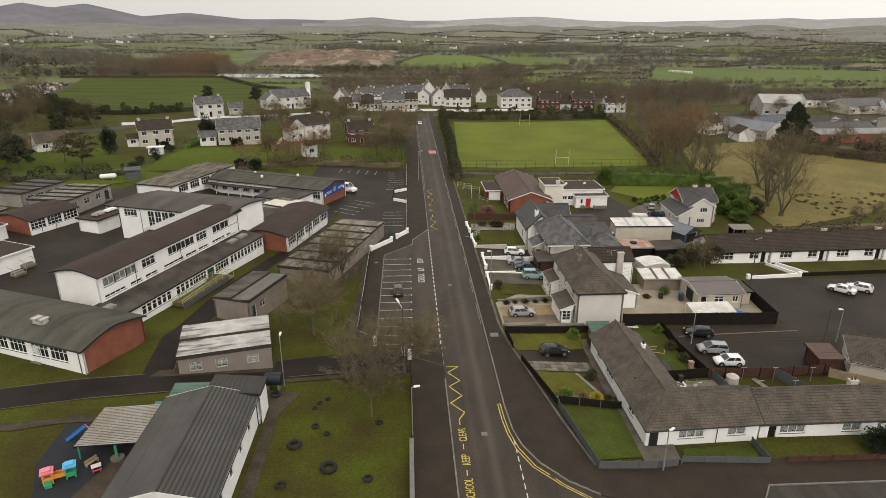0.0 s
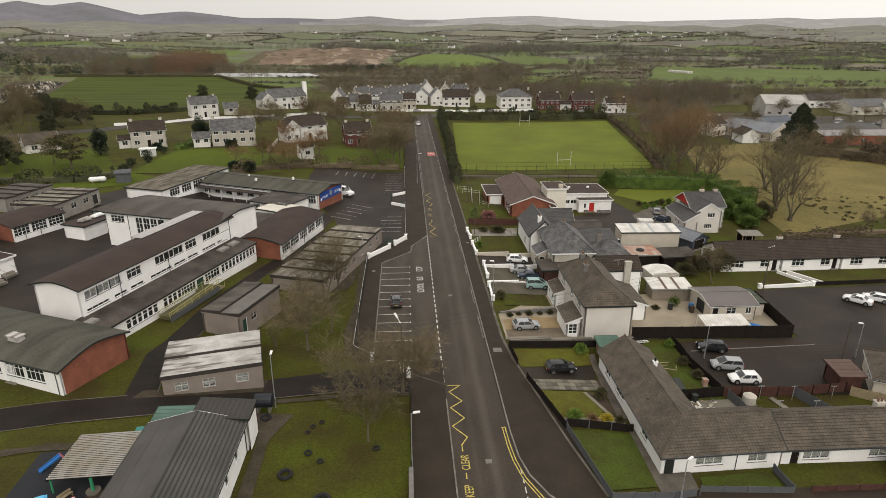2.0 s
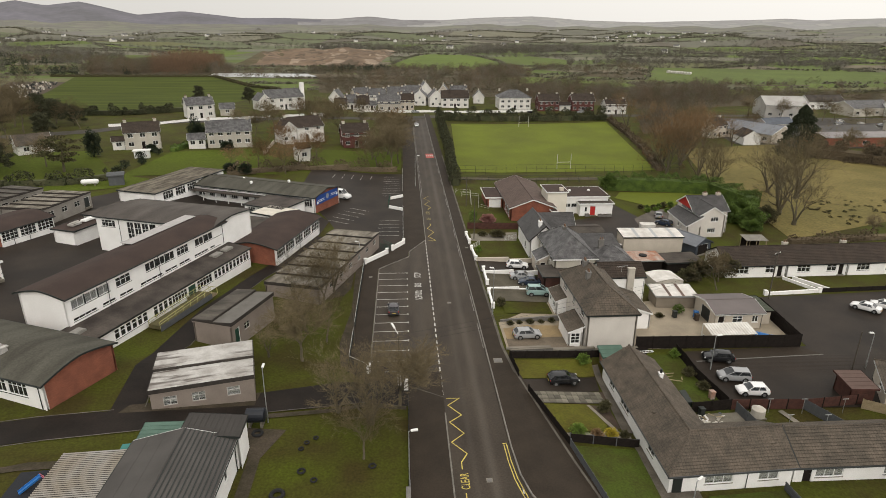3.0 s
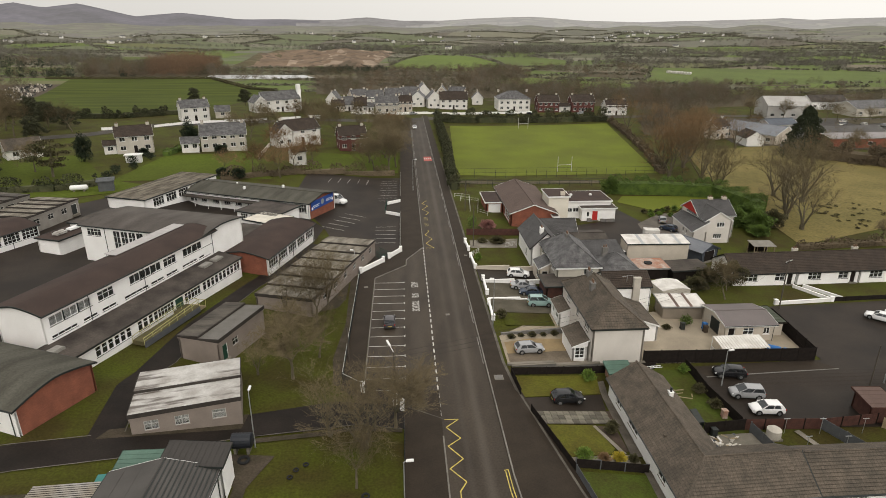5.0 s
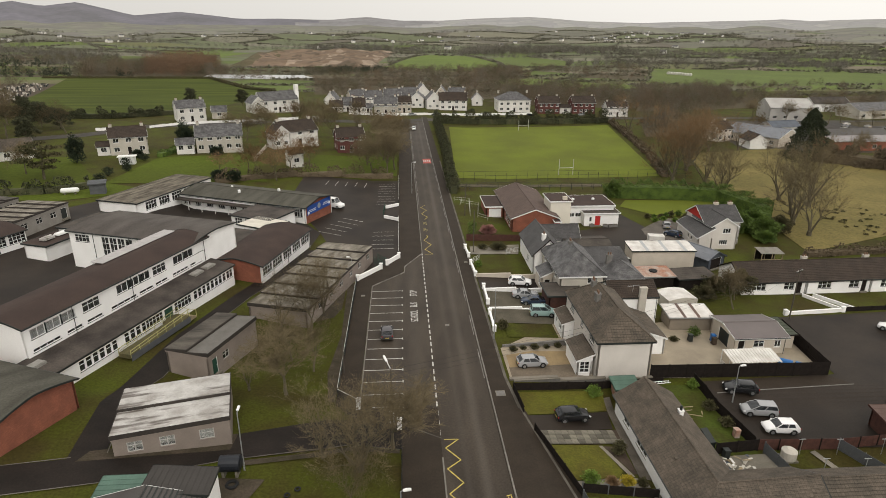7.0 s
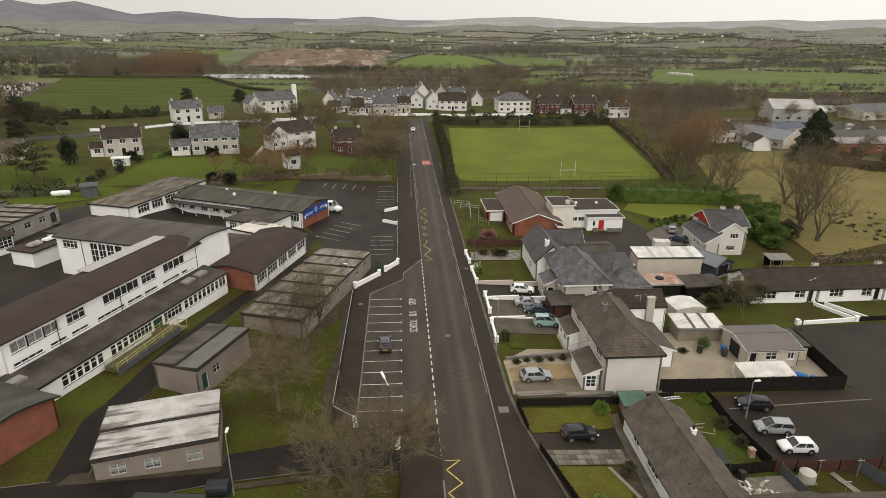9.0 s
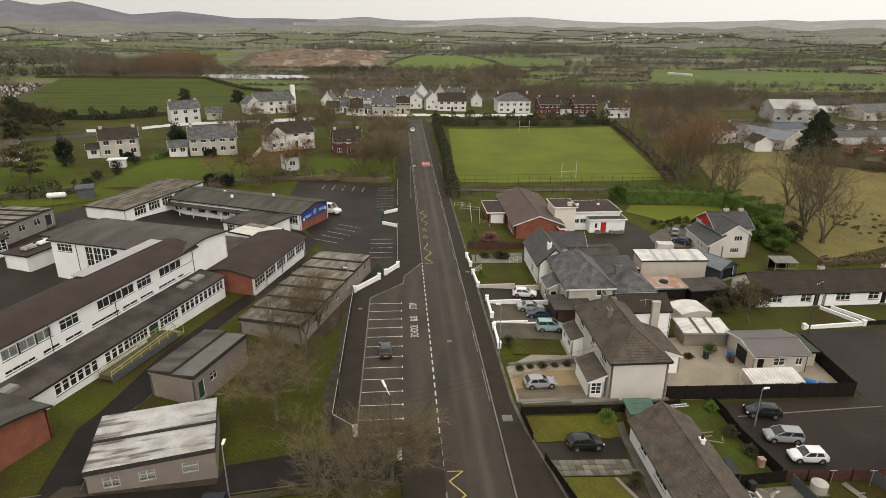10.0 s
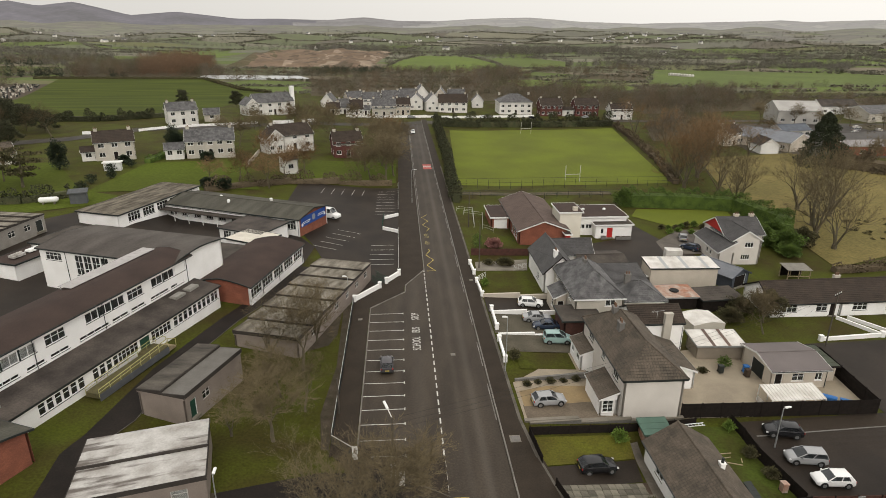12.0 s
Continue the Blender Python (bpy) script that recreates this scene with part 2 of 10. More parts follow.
RED_PAINT = mat("red_paint", (0.45, 0.03, 0.025), 0.5, None, 1, 0.3, 15, 0.05)
BLUE_PAINT = mat("blue_sign_paint", (0.02, 0.07, 0.30), 0.45, None, 1, 0.2, 15, 0.02)
GREEN_PAINT = mat("dark_green_paint", (0.02, 0.075, 0.05), 0.5, None, 1, 0.3, 15, 0.05)
TEAL = mat("teal_plastic", (0.05, 0.22, 0.20), 0.5, None, 1, 0.2, 15, 0.02)
PLASTIC_BLUE = mat("blue_plastic", (0.03, 0.15, 0.42), 0.45, None, 2, 0.2, 15, 0.02)
PLASTIC_PINK = mat("pink_plastic", (0.72, 0.22, 0.27), 0.45, None, 2, 0.2, 15, 0.02)
PLASTIC_SKY = mat("sky_blue_plastic", (0.10, 0.42, 0.68), 0.45, None, 2, 0.2, 15, 0.02)
PLASTIC_GREEN = mat("green_plastic", (0.05, 0.33, 0.16), 0.45, None, 2, 0.2, 15, 0.02)
PLASTIC_ORANGE = mat("orange_plastic", (0.68, 0.28, 0.05), 0.45, None, 2, 0.2, 15, 0.02)
RUBBER = mat("rubber", (0.02, 0.02, 0.02), 0.75, None, 3, 0.5, 20, 0.2)
BARK = mat("bark", (0.145, 0.118, 0.08), 0.95, (0.105, 0.097, 0.062), 1.5, 0.6, 12, 0.5, spread=0.15)
TWIG = mat("bare_twigs", (0.185, 0.146, 0.084), 0.95, (0.14, 0.112, 0.066), 0.5, 0.4, 6, 0, pattern=island(0.7, 1.3), spec=0.2)
TWIG_RED = mat("reddish_bare_twigs", (0.215, 0.136, 0.070), 0.95, None, 0.5, 0.4, 6, 0, pattern=island(0.7, 1.3), spec=0.2)
LEAF_DARK = mat("dark_evergreen_leaves", (0.028, 0.042, 0.020), 0.8, (0.02, 0.03, 0.015), 0.6, 0.4, 6, 0, pattern=island(0.55, 1.5), spec=0.3)
LEAF_HEDGE = mat("hedge_leaves", (0.11, 0.165, 0.028), 0.8, (0.055, 0.09, 0.018), 0.6, 0.4, 6, 0, pattern=island(0.55, 1.5), spec=0.3)
LEAF_BRIGHT = mat("bright_shrub_leaves", (0.13, 0.20, 0.03), 0.8, None, 0.6, 0.4, 6, 0, pattern=island(0.6, 1.4), spec=0.3)
LEAF_YELLOW = mat("yellow_shrub_leaves", (0.40, 0.32, 0.03), 0.8, None, 0.6, 0.4, 6, 0, pattern=island(0.6, 1.4), spec=0.3)
LEAF_OLIVE = mat("olive_hedge_leaves", (0.082, 0.082, 0.036), 0.9, (0.095, 0.078, 0.042), 0.1, 0.4, 6, 0, pattern=island(0.6, 1.4), spec=0.2)
BLOSSOM = mat("pink_heather", (0.30, 0.15, 0.13), 0.9, None, 0.6, 0.4, 6, 0, pattern=island(0.6, 1.4), spec=0.2)
GLASS = glass_mat("window_glass", (0.19, 0.205, 0.20))
CLEAR_GLASS = glass_mat("clear_window_glass", (0.80, 0.82, 0.81))
CAR_GLASS = glass_mat("car_glass", (0.10, 0.11, 0.12))
BLIND = mat("pale_blind", (0.55, 0.53, 0.48), 0.9, None, 1, 0.3, 10, 0.05)
# the sky's reflection on the lake is put into this pale base colour
WATER = mat("water", (0.42, 0.43, 0.43), 0.3, None, 0.05, 0.2, 3, 0.0, spec=0.9)
# heather tone greyed and lightened: distance haze is put into the base colour
HAZY_MOOR = mat("hazy_heather_moor", (0.205, 0.198, 0.222), 1.0, (0.165, 0.162, 0.172), 0.004, 0.3, 0.03, 0, spec=0.0)


# ---- geometry helpers ----
class Geo:
    """Collects faces, with a UV map in metres."""

    def __init__(self):
        self.v, self.f, self.uv = [], [], []

    def face(self, pts, uv=None):
        i = len(self.v)
        self.v.extend(tuple(p) for p in pts)
        self.f.append(tuple(range(i, i + len(pts))))
        if uv is None:
            p0, p1 = Vector(pts[0]), Vector(pts[1])
            ex = (p1 - p0).normalized() if (p1 - p0).length > 1e-6 else Vector((1, 0, 0))
            nn = ex.cross(Vector(pts[-1]) - p0)
            ey = nn.cross(ex).normalized() if nn.length > 1e-9 else Vector((0, 0, 1))
            uv = [((Vector(p) - p0).dot(ex), (Vector(p) - p0).dot(ey)) for p in pts]
        self.uv.extend(uv)
        return self

    def box(self, x0, x1, y0, y1, z0, z1):
        a, b, c, d = (x0, y0), (x1, y0), (x1, y1), (x0, y1)
        for p, q in ((a, b), (b, c), (c, d), (d, a)):
            self.face([(*p, z0), (*q, z0), (*q, z1), (*p, z1)])
        self.face([(*a, z1), (*b, z1), (*c, z1), (*d, z1)])
        return self.face([(*d, z0), (*c, z0), (*b, z0), (*a, z0)])

    def obox(self, m, sx, sy, sz):
        """A box of full size sx, sy, sz about the pose m."""
        g = Geo().box(-sx / 2, sx / 2, -sy / 2, sy / 2, -sz / 2, sz / 2)
        return self.add(g, m)

    def add(self, g, m):
        i = len(self.v)
        self.v.extend(tuple(m @ Vector(p)) for p in g.v)
        self.f.extend(tuple(k + i for k in f) for f in g.f)
        self.uv.extend(g.uv)
        return self

    def prism(self, poly, z0, z1):
        n = len(poly)
        for k in range(n):
            p, q = poly[k], poly[(k + 1) % n]
            self.face([(*p, z0), (*q, z0), (*q, z1), (*p, z1)])
        self.face([(*p, z1) for p in poly])
        return self.face([(*p, z0) for p in reversed(poly)])

    def tube(self, p, q, r0, r1=None, n=6, cap=True):
        p, q = Vector(p), Vector(q)
        r1 = r0 if r1 is None else r1
        d = (q - p).normalized()
        a = d.orthogonal().normalized()
        b = d.cross(a)
        ring = [a * math.cos(2 * math.pi * k / n) + b * math.sin(2 * math.pi * k / n) for k in range(n)]
        for k in range(n):
            u, w = ring[k], ring[(k + 1) % n]
            self.face([p + u * r0, p + w * r0, q + w * r1, q + u * r1])
        if cap:
            self.face([q + u * r1 for u in ring])
            self.face([p + u * r0 for u in reversed(ring)])
        return self

    def slope(self, a, b, c, d, step=0.34, lip=0.03):
        """A roof slope in overlapping courses: eave a to b, top d to c, seen from outside counter-clockwise."""
        a, b, c, d = (Vector(p) for p in (a, b, c, d))
        run = ((d + c) / 2 - (a + b) / 2).length
        k = max(1, round(run / step)) if step else 1
        nn = (b - a).cross(d - a if (d - a).length > 1e-6 else c - a).normalized() * lip
        ex = (b - a).normalized()
        for i in range(k):
            s, t = i / k, (i + 1) / k
            p, q, r, w = a.lerp(d, s) + nn, b.lerp(c, s) + nn, b.lerp(c, t), a.lerp(d, t)
            uv = [((x - a).dot(ex), y) for x, y in ((p, s * run), (q, s * run), (r, t * run), (w, t * run))]
            if (r - w).length < 1e-4:
                self.face([p, q, r], uv[:3])
            else:
                self.face([p, q, r, w], uv)
            if lip:
                self.face([p - nn, q - nn, q, p])
        return self

    def mesh(self, name):
        seen, order, verts = {}, [], []
        for p in self.v:
            key = (round(p[0], 4), round(p[1], 4), round(p[2], 4))
            if key not in seen:
                seen[key] = len(verts)
                verts.append(p)
            order.append(seen[key])
        me = bpy.data.meshes.new(name)
        faces, k = [], 0
        uvs = []
        for f in self.f:
            idx = [order[i] for i in f]
            if len(set(idx)) == len(idx):
                faces.append(idx)
                uvs.extend(self.uv[k:k + len(f)])
            k += len(f)
        me.from_pydata(verts, [], faces)
        lay = me.uv_layers.new(name="UVMap")
        lay.data.foreach_set("uv", [c for t in uvs for c in t])
        return me


def part(name, geo, material, parent, label="", loc=None):
    me = geo.mesh(name) if isinstance(geo, Geo) else geo
    if material and not me.materials:
        me.materials.append(material)
    ob = new(name, me)
    ob.parent = parent
    if loc is not None:
        ob.matrix_local = loc if isinstance(loc, Matrix) else Matrix.Translation(loc)
    if label:
        ob["label"] = label
    return ob


def thing(name, label, category, m, group="", kind=""):
    ob = new(name)
    ob.matrix_world = m
    return tagged(ob, label, category, group, kind)


def smooth(a, b, v):
    k = min(1.0, max(0.0, (v - a) / (b - a)))
    return k * k * (3 - 2 * k)


XS_N = ((-400, 6), (-100, 4.4), (-40, 2.3), (-12, 0), (9, 0), (24, -0.9), (60, -1.6), (400, -3))
XS_S = ((-400, 6), (-100, 4.5), (-40, 2.8), (-12, 0), (9, 0), (20, -1.7), (60, -2), (400, -3))


def lerp_table(tab, x):
    return float(np.interp(x, [p[0] for p in tab], [p[1] for p in tab]))


def terr(x, y):
    """Height of the ground."""
    b = smooth(68, 72, y)
    z = (lerp_table(XS_S, x) * (1 - b) + lerp_table(XS_N, x) * b) * (1 - smooth(260, 420, y))
    if 112 < y < 158 and -56 < x < -18:  # the school court is dug in level
        k = min(1, (y - 112) / 8, (158 - y) / 8) * min(1, (x + 56) / 6, (-18 - x) / 8)
        z += (min(z, 1.25) - z) * k
    return z


KX = (-400, -100, -56, -50, -40, -26, -18, -12, 9, 20, 24, 60, 400)
KY = (68, 68.7, 69.3, 70, 70.7, 71.3, 72, 112, 120, 150, 158, 260, 280, 300, 320, 340, 360, 380, 400, 420)


def sheet(name, poly, lift, material, label="", category="", kind="structure", thick=0.0, parent=None):
    """A flat area laid on the ground, cut where the ground bends."""
    bm = bmesh.new()
    vs = [bm.verts.new((x, y, 0)) for x, y in poly]
    bm.faces.new(vs)
    for axis, cuts in ((0, KX), (1, KY)):
        lo, hi = min(p[axis] for p in poly), max(p[axis] for p in poly)
        for c in cuts:
            if lo < c < hi:
                co, no = [0, 0, 0], [0, 0, 0]
                co[axis], no[axis] = c, 1
                bmesh.ops.bisect_plane(bm, geom=bm.verts[:] + bm.edges[:] + bm.faces[:], plane_co=co, plane_no=no)
    for f in bm.faces:
        f.normal_update()
        if f.normal.z < 0:
            f.normal_flip()
    if thick:
        ret = bmesh.ops.extrude_face_region(bm, geom=bm.faces[:])
        low = [e for e in ret["geom"] if isinstance(e, bmesh.types.BMVert)]
        for v in bm.verts:
            v.co.z = terr(v.co.x, v.co.y) + lift
        for v in low:
            v.co.z -= thick
        bmesh.ops.recalc_face_normals(bm, faces=bm.faces[:])
    else:
        for v in bm.verts:
            v.co.z = terr(v.co.x, v.co.y) + lift
    me = bpy.data.meshes.new(name)
    bm.to_mesh(me)
    bm.free()
    me.materials.append(material)
    ob = new(name, me)
    if parent:
        ob.parent = parent
        return ob
    return tagged(ob, label, category, kind=kind)


def rect(x0, x1, y0, y1):
    return [(x0, y0), (x1, y0), (x1, y1), (x0, y1)]


# ---- buildings ----
def wall_side(g, m, length, h, openings, t=0.25, low=0.6):
    """A wall along x from -length/2 to length/2, outside towards -y, with openings through it. m places it."""
    xs = sorted({-length / 2, length / 2, *(o[0] - o[2] / 2 for o in openings), *(o[0] + o[2] / 2 for o in openings)})
    zs = sorted({-low, h, *(o[1] for o in openings), *(o[1] + o[3] for o in openings)})
    def inside(x, z):
        return any(abs(x - o[0]) < o[2] / 2 and o[1] < z < o[1] + o[3] for o in openings)
    w = Geo()
    for i in range(len(xs) - 1):
        j = 0
        while j < len(zs) - 1:
            if inside((xs[i] + xs[i + 1]) / 2, (zs[j] + zs[j + 1]) / 2):
                j += 1
                continue
            k = j
            while k + 1 < len(zs) - 1 and not inside((xs[i] + xs[i + 1]) / 2, (zs[k + 1] + zs[k + 2]) / 2):
                k += 1
            x0, x1, z0, z1 = xs[i], xs[i + 1], zs[j], zs[k + 1]
            w.face([(x0, 0, z0), (x1, 0, z0), (x1, 0, z1), (x0, 0, z1)], [(x0, z0), (x1, z0), (x1, z1), (x0, z1)])
            w.face([(x1, t, z0), (x0, t, z0), (x0, t, z1), (x1, t, z1)])
            j = k + 1
    for x, z, ow, oh in ((o[0], o[1], o[2], o[3]) for o in openings):
        a, b, c, d = x - ow / 2, x + ow / 2, z, z + oh
        w.face([(a, 0, c), (a, t, c), (b, t, c), (b, 0, c)])
        w.face([(a, 0, d), (b, 0, d), (b, t, d), (a, t, d)])
        w.face([(a, 0, c), (a, 0, d), (a, t, d), (a, t, c)])
        w.face([(b, 0, c), (b, t, c), (b, t, d), (b, 0, d)])
    g.add(w, m)


WINDOW_MESHES = {}


def window(parent, m, w, h, nx, ny, frame_mat, sill_mat, blind=0.0):
    """A glazed frame of nx by ny lights, in an opening whose foot is at m."""
    key = (round(w, 2), round(h, 2), nx, ny, frame_mat.name, blind > 0.4)
    if key not in WINDOW_MESHES:
        e = 0.07
        g = Geo()
        g.box(-w / 2, w / 2, 0.06, 0.13, 0, e).box(-w / 2, w / 2, 0.06, 0.13, h - e, h)
        g.box(-w / 2, -w / 2 + e, 0.06, 0.13, e, h - e).box(w / 2 - e, w / 2, 0.06, 0.13, e, h - e)
        for k in range(1, nx):
            x = -w / 2 + w * k / nx
            g.box(x - 0.035, x + 0.035, 0.06, 0.13, e, h - e)
        for k in range(1, ny):
            z = h * (k / ny if ny != 2 else 0.62)
            g.box(-w / 2 + e, w / 2 - e, 0.065, 0.125, z - 0.03, z + 0.03)
        p = Geo().box(-w / 2 + 0.03, w / 2 - 0.03, 0.09, 0.10, 0.03, h - 0.03)
        s = Geo().box(-w / 2 - 0.06, w / 2 + 0.06, -0.05, 0.06, -0.07, -0.003)
        WINDOW_MESHES[key] = (g.mesh("window"), p.mesh("pane"), s.mesh("sill"))
        WINDOW_MESHES[key][0].materials.append(frame_mat)
        WINDOW_MESHES[key][1].materials.append(CLEAR_GLASS if blind > 0.4 else GLASS)
    f, p, s = WINDOW_MESHES[key]
    ob = part("window", f, frame_mat, parent, loc=m)
    part("pane", p, GLASS, ob)
    part("sill", s, sill_mat, ob)
    if blind:
        part("blind", Geo().box(-w / 2 + 0.04, w / 2 - 0.04, 0.16, 0.18, h * (1 - blind), h - 0.04), BLIND, ob)
    return ob


SIDES = {"front": (0, -1, 0), "right": (1, 0, 90), "back": (0, 1, 180), "left": (-1, 0, -90)}


def house(name, label, category, x, y, rot, L, W, z, eave, ridge, roof="gable", wall=None, top=None, wins=(), doors=(), chimneys=(),
          over=0.3, side_walls=None, frame_mat=None, trim=None, step=0.34, group="", gable_mat=None, low=1.2, lip=0.03, brick_plinth=None):
    """A building: ridge along its own x, front towards -y. eave and ridge above the floor at z.
    wins: (side, along, sill, w, h, lights across, lights up). doors: (side, along, w, h, material)."""
    wall, top, trim, frame_mat = wall or RENDER_WHITE, top or TILE_GREY, trim or UPVC, frame_mat or UPVC
    h = thing(name, label, category, pose(x, y, z, 0, 0, rot), group)
    t = 0.25
    side_walls = side_walls or {}
    by_mat = {}
    for side, (nx, ny, turn) in SIDES.items():
        length = L if ny else W - 2 * t
        ops = [(w[1], w[2], w[3], w[4]) for w in wins if w[0] == side] + [(d[1], 0.05, d[2], d[3]) for d in doors if d[0] == side]
        m = pose(nx * L / 2, ny * W / 2, 0, 0, 0, turn)
        g = by_mat.setdefault(side_walls.get(side, wall), Geo())
        wall_side(g, m, length, eave, ops, t, low)
        for w in wins:
            if w[0] == side:
                window(h, m @ pose(w[1], 0, w[2]), w[3], w[4], w[5], w[6], frame_mat, trim, w[7] if len(w) > 7 else 0)
        for d in doors:
            if d[0] == side:
                dm = m @ pose(d[1], 0, 0.05)
                dw, dh = d[2], d[3]
                fr = part("door", Geo().box(-dw / 2 + 0.06, dw / 2 - 0.06, 0.09, 0.14, 0.02, dh - 0.06), d[4], h, loc=dm)
                part("door_frame", Geo().box(-dw / 2, -dw / 2 + 0.06, 0.05, 0.15, 0, dh).box(dw / 2 - 0.06, dw / 2, 0.05, 0.15, 0, dh).box(-dw / 2, dw / 2, 0.05, 0.15, dh - 0.06, dh), UPVC, fr)
                part("door_handle", Geo().box(dw / 2 - 0.22, dw / 2 - 0.1, 0.05, 0.09, 1.0, 1.04), GALV, fr)
                part("door_step", Geo().box(-dw / 2 - 0.15, dw / 2 + 0.15, -0.35, 0.05, -0.3, 0.03), CONCRETE, h, loc=dm)
        if roof == "arch" and nx:
            hw = W / 2
            prof = [(hw * k / 6, ridge - (ridge - eave) * abs(k / 6) ** 1.5) for k in range(-6, 7)]
            a = Geo()
            a.face([(-hw, 0, eave - 0.01), (hw, 0, eave - 0.01)] + [(p, 0, q) for p, q in reversed(prof)], [(-hw, eave), (hw, eave)] + [(p, q) for p, q in reversed(prof)])
            a.face([(p, t, q) for p, q in prof] + [(hw, t, eave - 0.01), (-hw, t, eave - 0.01)])
            by_mat.setdefault(side_walls.get(side, wall), Geo()).add(a, m)
        if roof == "gable" and nx:
            gm = gable_mat or side_walls.get(side, wall)
            a = Geo()
            hw = W / 2
            a.face([(-hw, 0, eave), (hw, 0, eave), (0, 0, ridge)], [(-hw, eave), (hw, eave), (0, ridge)])
            a.face([(hw, t, eave), (-hw, t, eave), (0, t, ridge)])
            if gable_mat:
                part("gable", a, gm, h, loc=m)
            else:
                by_mat.setdefault(gm, Geo()).add(a, m)
    for wm, g in by_mat.items():
        part("wall", g, wm, h)
    ex, ey, th = L / 2 + over, W / 2 + over, 0.12
    g = Geo()
    if roof in ("gable", "hip"):
        drop = (ridge - eave) * over / (W / 2)
        ze, zr = eave - drop + th, ridge + th
        r = L / 2 + over if roof == "gable" else max(0.02, L / 2 - W / 2)
        g.slope((-ex, -ey, ze), (ex, -ey, ze), (r, 0, zr), (-r, 0, zr), step, lip)
        g.slope((ex, ey, ze), (-ex, ey, ze), (-r, 0, zr), (r, 0, zr), step, lip)
        if roof == "hip":
            g.slope((ex, -ey, ze), (ex, ey, ze), (r, 0, zr), (r, 0, zr), step, lip)
            g.slope((-ex, ey, ze), (-ex, -ey, ze), (-r, 0, zr), (-r, 0, zr), step, lip)
            g.face([(-ex, ey, ze - th), (ex, ey, ze - th), (ex, -ey, ze - th), (-ex, -ey, ze - th)])
        else:
            g.face([(-ex, 0, zr - th), (ex, 0, zr - th), (ex, -ey, ze - th), (-ex, -ey, ze - th)])
            g.face([(ex, 0, zr - th), (-ex, 0, zr - th), (-ex, ey, ze - th), (ex, ey, ze - th)])
        part("roof", g, top, h)
        rc = Geo()
        rc.tube((-r, 0, zr), (r, 0, zr), 0.11, n=6)
        if roof == "hip":
            for sx in (-1, 1):
                for sy in (-1, 1):
                    rc.tube((sx * r, 0, zr), (sx * ex, sy * ey, ze + 0.02), 0.1, n=6)
        part("ridge_tiles", rc, top, h)
        f = Geo()
        for sy in (-1, 1):
            f.box(-ex, ex, min(sy * ey, sy * (ey - 0.04)), max(sy * ey, sy * (ey - 0.04)), ze - th - 0.12, ze - 0.01)
        if roof == "hip":
            for sx in (-1, 1):
                f.box(min(sx * ex, sx * (ex - 0.04)), max(sx * ex, sx * (ex - 0.04)), -ey + 0.05, ey - 0.05, ze - th - 0.12, ze - 0.01)
        else:
            for sx in (-1, 1):
                for sy in (-1, 1):
                    x0, x1 = sorted((sx * ex, sx * (ex + 0.03)))
                    f.face([(x1, 0, zr + 0.03), (x1, sy * ey, ze + 0.03), (x1, sy * ey, ze - 0.2), (x1, 0, zr - 0.2)])
                    f.face([(x0, 0, zr + 0.03), (x0, sy * ey, ze + 0.03), (x1, sy * ey, ze + 0.03), (x1, 0, zr + 0.03)])
        part("fascia", f, trim, h)
        for sy in (-1, 1):
            part("gutter", Geo().tube((-ex, sy * (ey + 0.05), ze - 0.06), (ex, sy * (ey + 0.05), ze - 0.06), 0.055, n=6), STEEL_DARK, h, "dark plastic gutter")
            part("downpipe", Geo().tube((ex - over - 0.15, sy * (W / 2 + 0.06), ze - 0.1), (ex - over - 0.15, sy * (W / 2 + 0.06), -0.4), 0.04, n=6), STEEL_DARK, h)
    elif roof == "arch":
        prof = [(ey * k / 8, ridge - (ridge - eave) * abs(ey * k / 8 / (W / 2)) ** 1.5) for k in range(-8, 9)]
        f = Geo()
        for (ya, za), (yb, zb) in zip(prof, prof[1:]):
            g.face([(-ex, ya, za + th), (ex, ya, za + th), (ex, yb, zb + th), (-ex, yb, zb + th)])
            g.face([(-ex, yb, zb), (ex, yb, zb), (ex, ya, za), (-ex, ya, za)])
            for sx in (-1, 1):
                xx = sx * (ex + 0.02)
                f.face([(xx, ya, za - 0.06), (xx, yb, zb - 0.06), (xx, yb, zb + th + 0.03), (xx, ya, za + th + 0.03)])
                f.face([(xx, ya, za + th + 0.03), (xx, yb, zb + th + 0.03), (xx - sx * 0.06, yb, zb + th + 0.03), (xx - sx * 0.06, ya, za + th + 0.03)])
        ze = prof[0][1]
        for sy in (-1, 1):
            f.box(-ex, ex, min(sy * ey, sy * (ey + 0.03)), max(sy * ey, sy * (ey + 0.03)), ze - 0.1, ze + th)
            part("gutter", Geo().tube((-ex, sy * (ey + 0.08), ze + 0.03), (ex, sy * (ey + 0.08), ze + 0.03), 0.055, n=6), STEEL_DARK, h, "dark plastic gutter")
            for q in (0.97, 0.0, -0.6):
                part("downpipe", Geo().tube((q * (L / 2 - 0.15), sy * (W / 2 + 0.06), ze), (q * (L / 2 - 0.15), sy * (W / 2 + 0.06), -0.4), 0.045, n=6), STEEL_DARK, h)
        part("roof", g, top, h)
        part("fascia", f, trim, h)
    elif roof == "mono":
        g.slope((-ex, -ey, eave + th), (ex, -ey, eave + th), (ex, ey, ridge + th), (-ex, ey, ridge + th), step, lip)
        g.face([(-ex, ey, ridge), (ex, ey, ridge), (ex, -ey, eave), (-ex, -ey, eave)])
        part("roof", g, top, h)
        f = Geo()
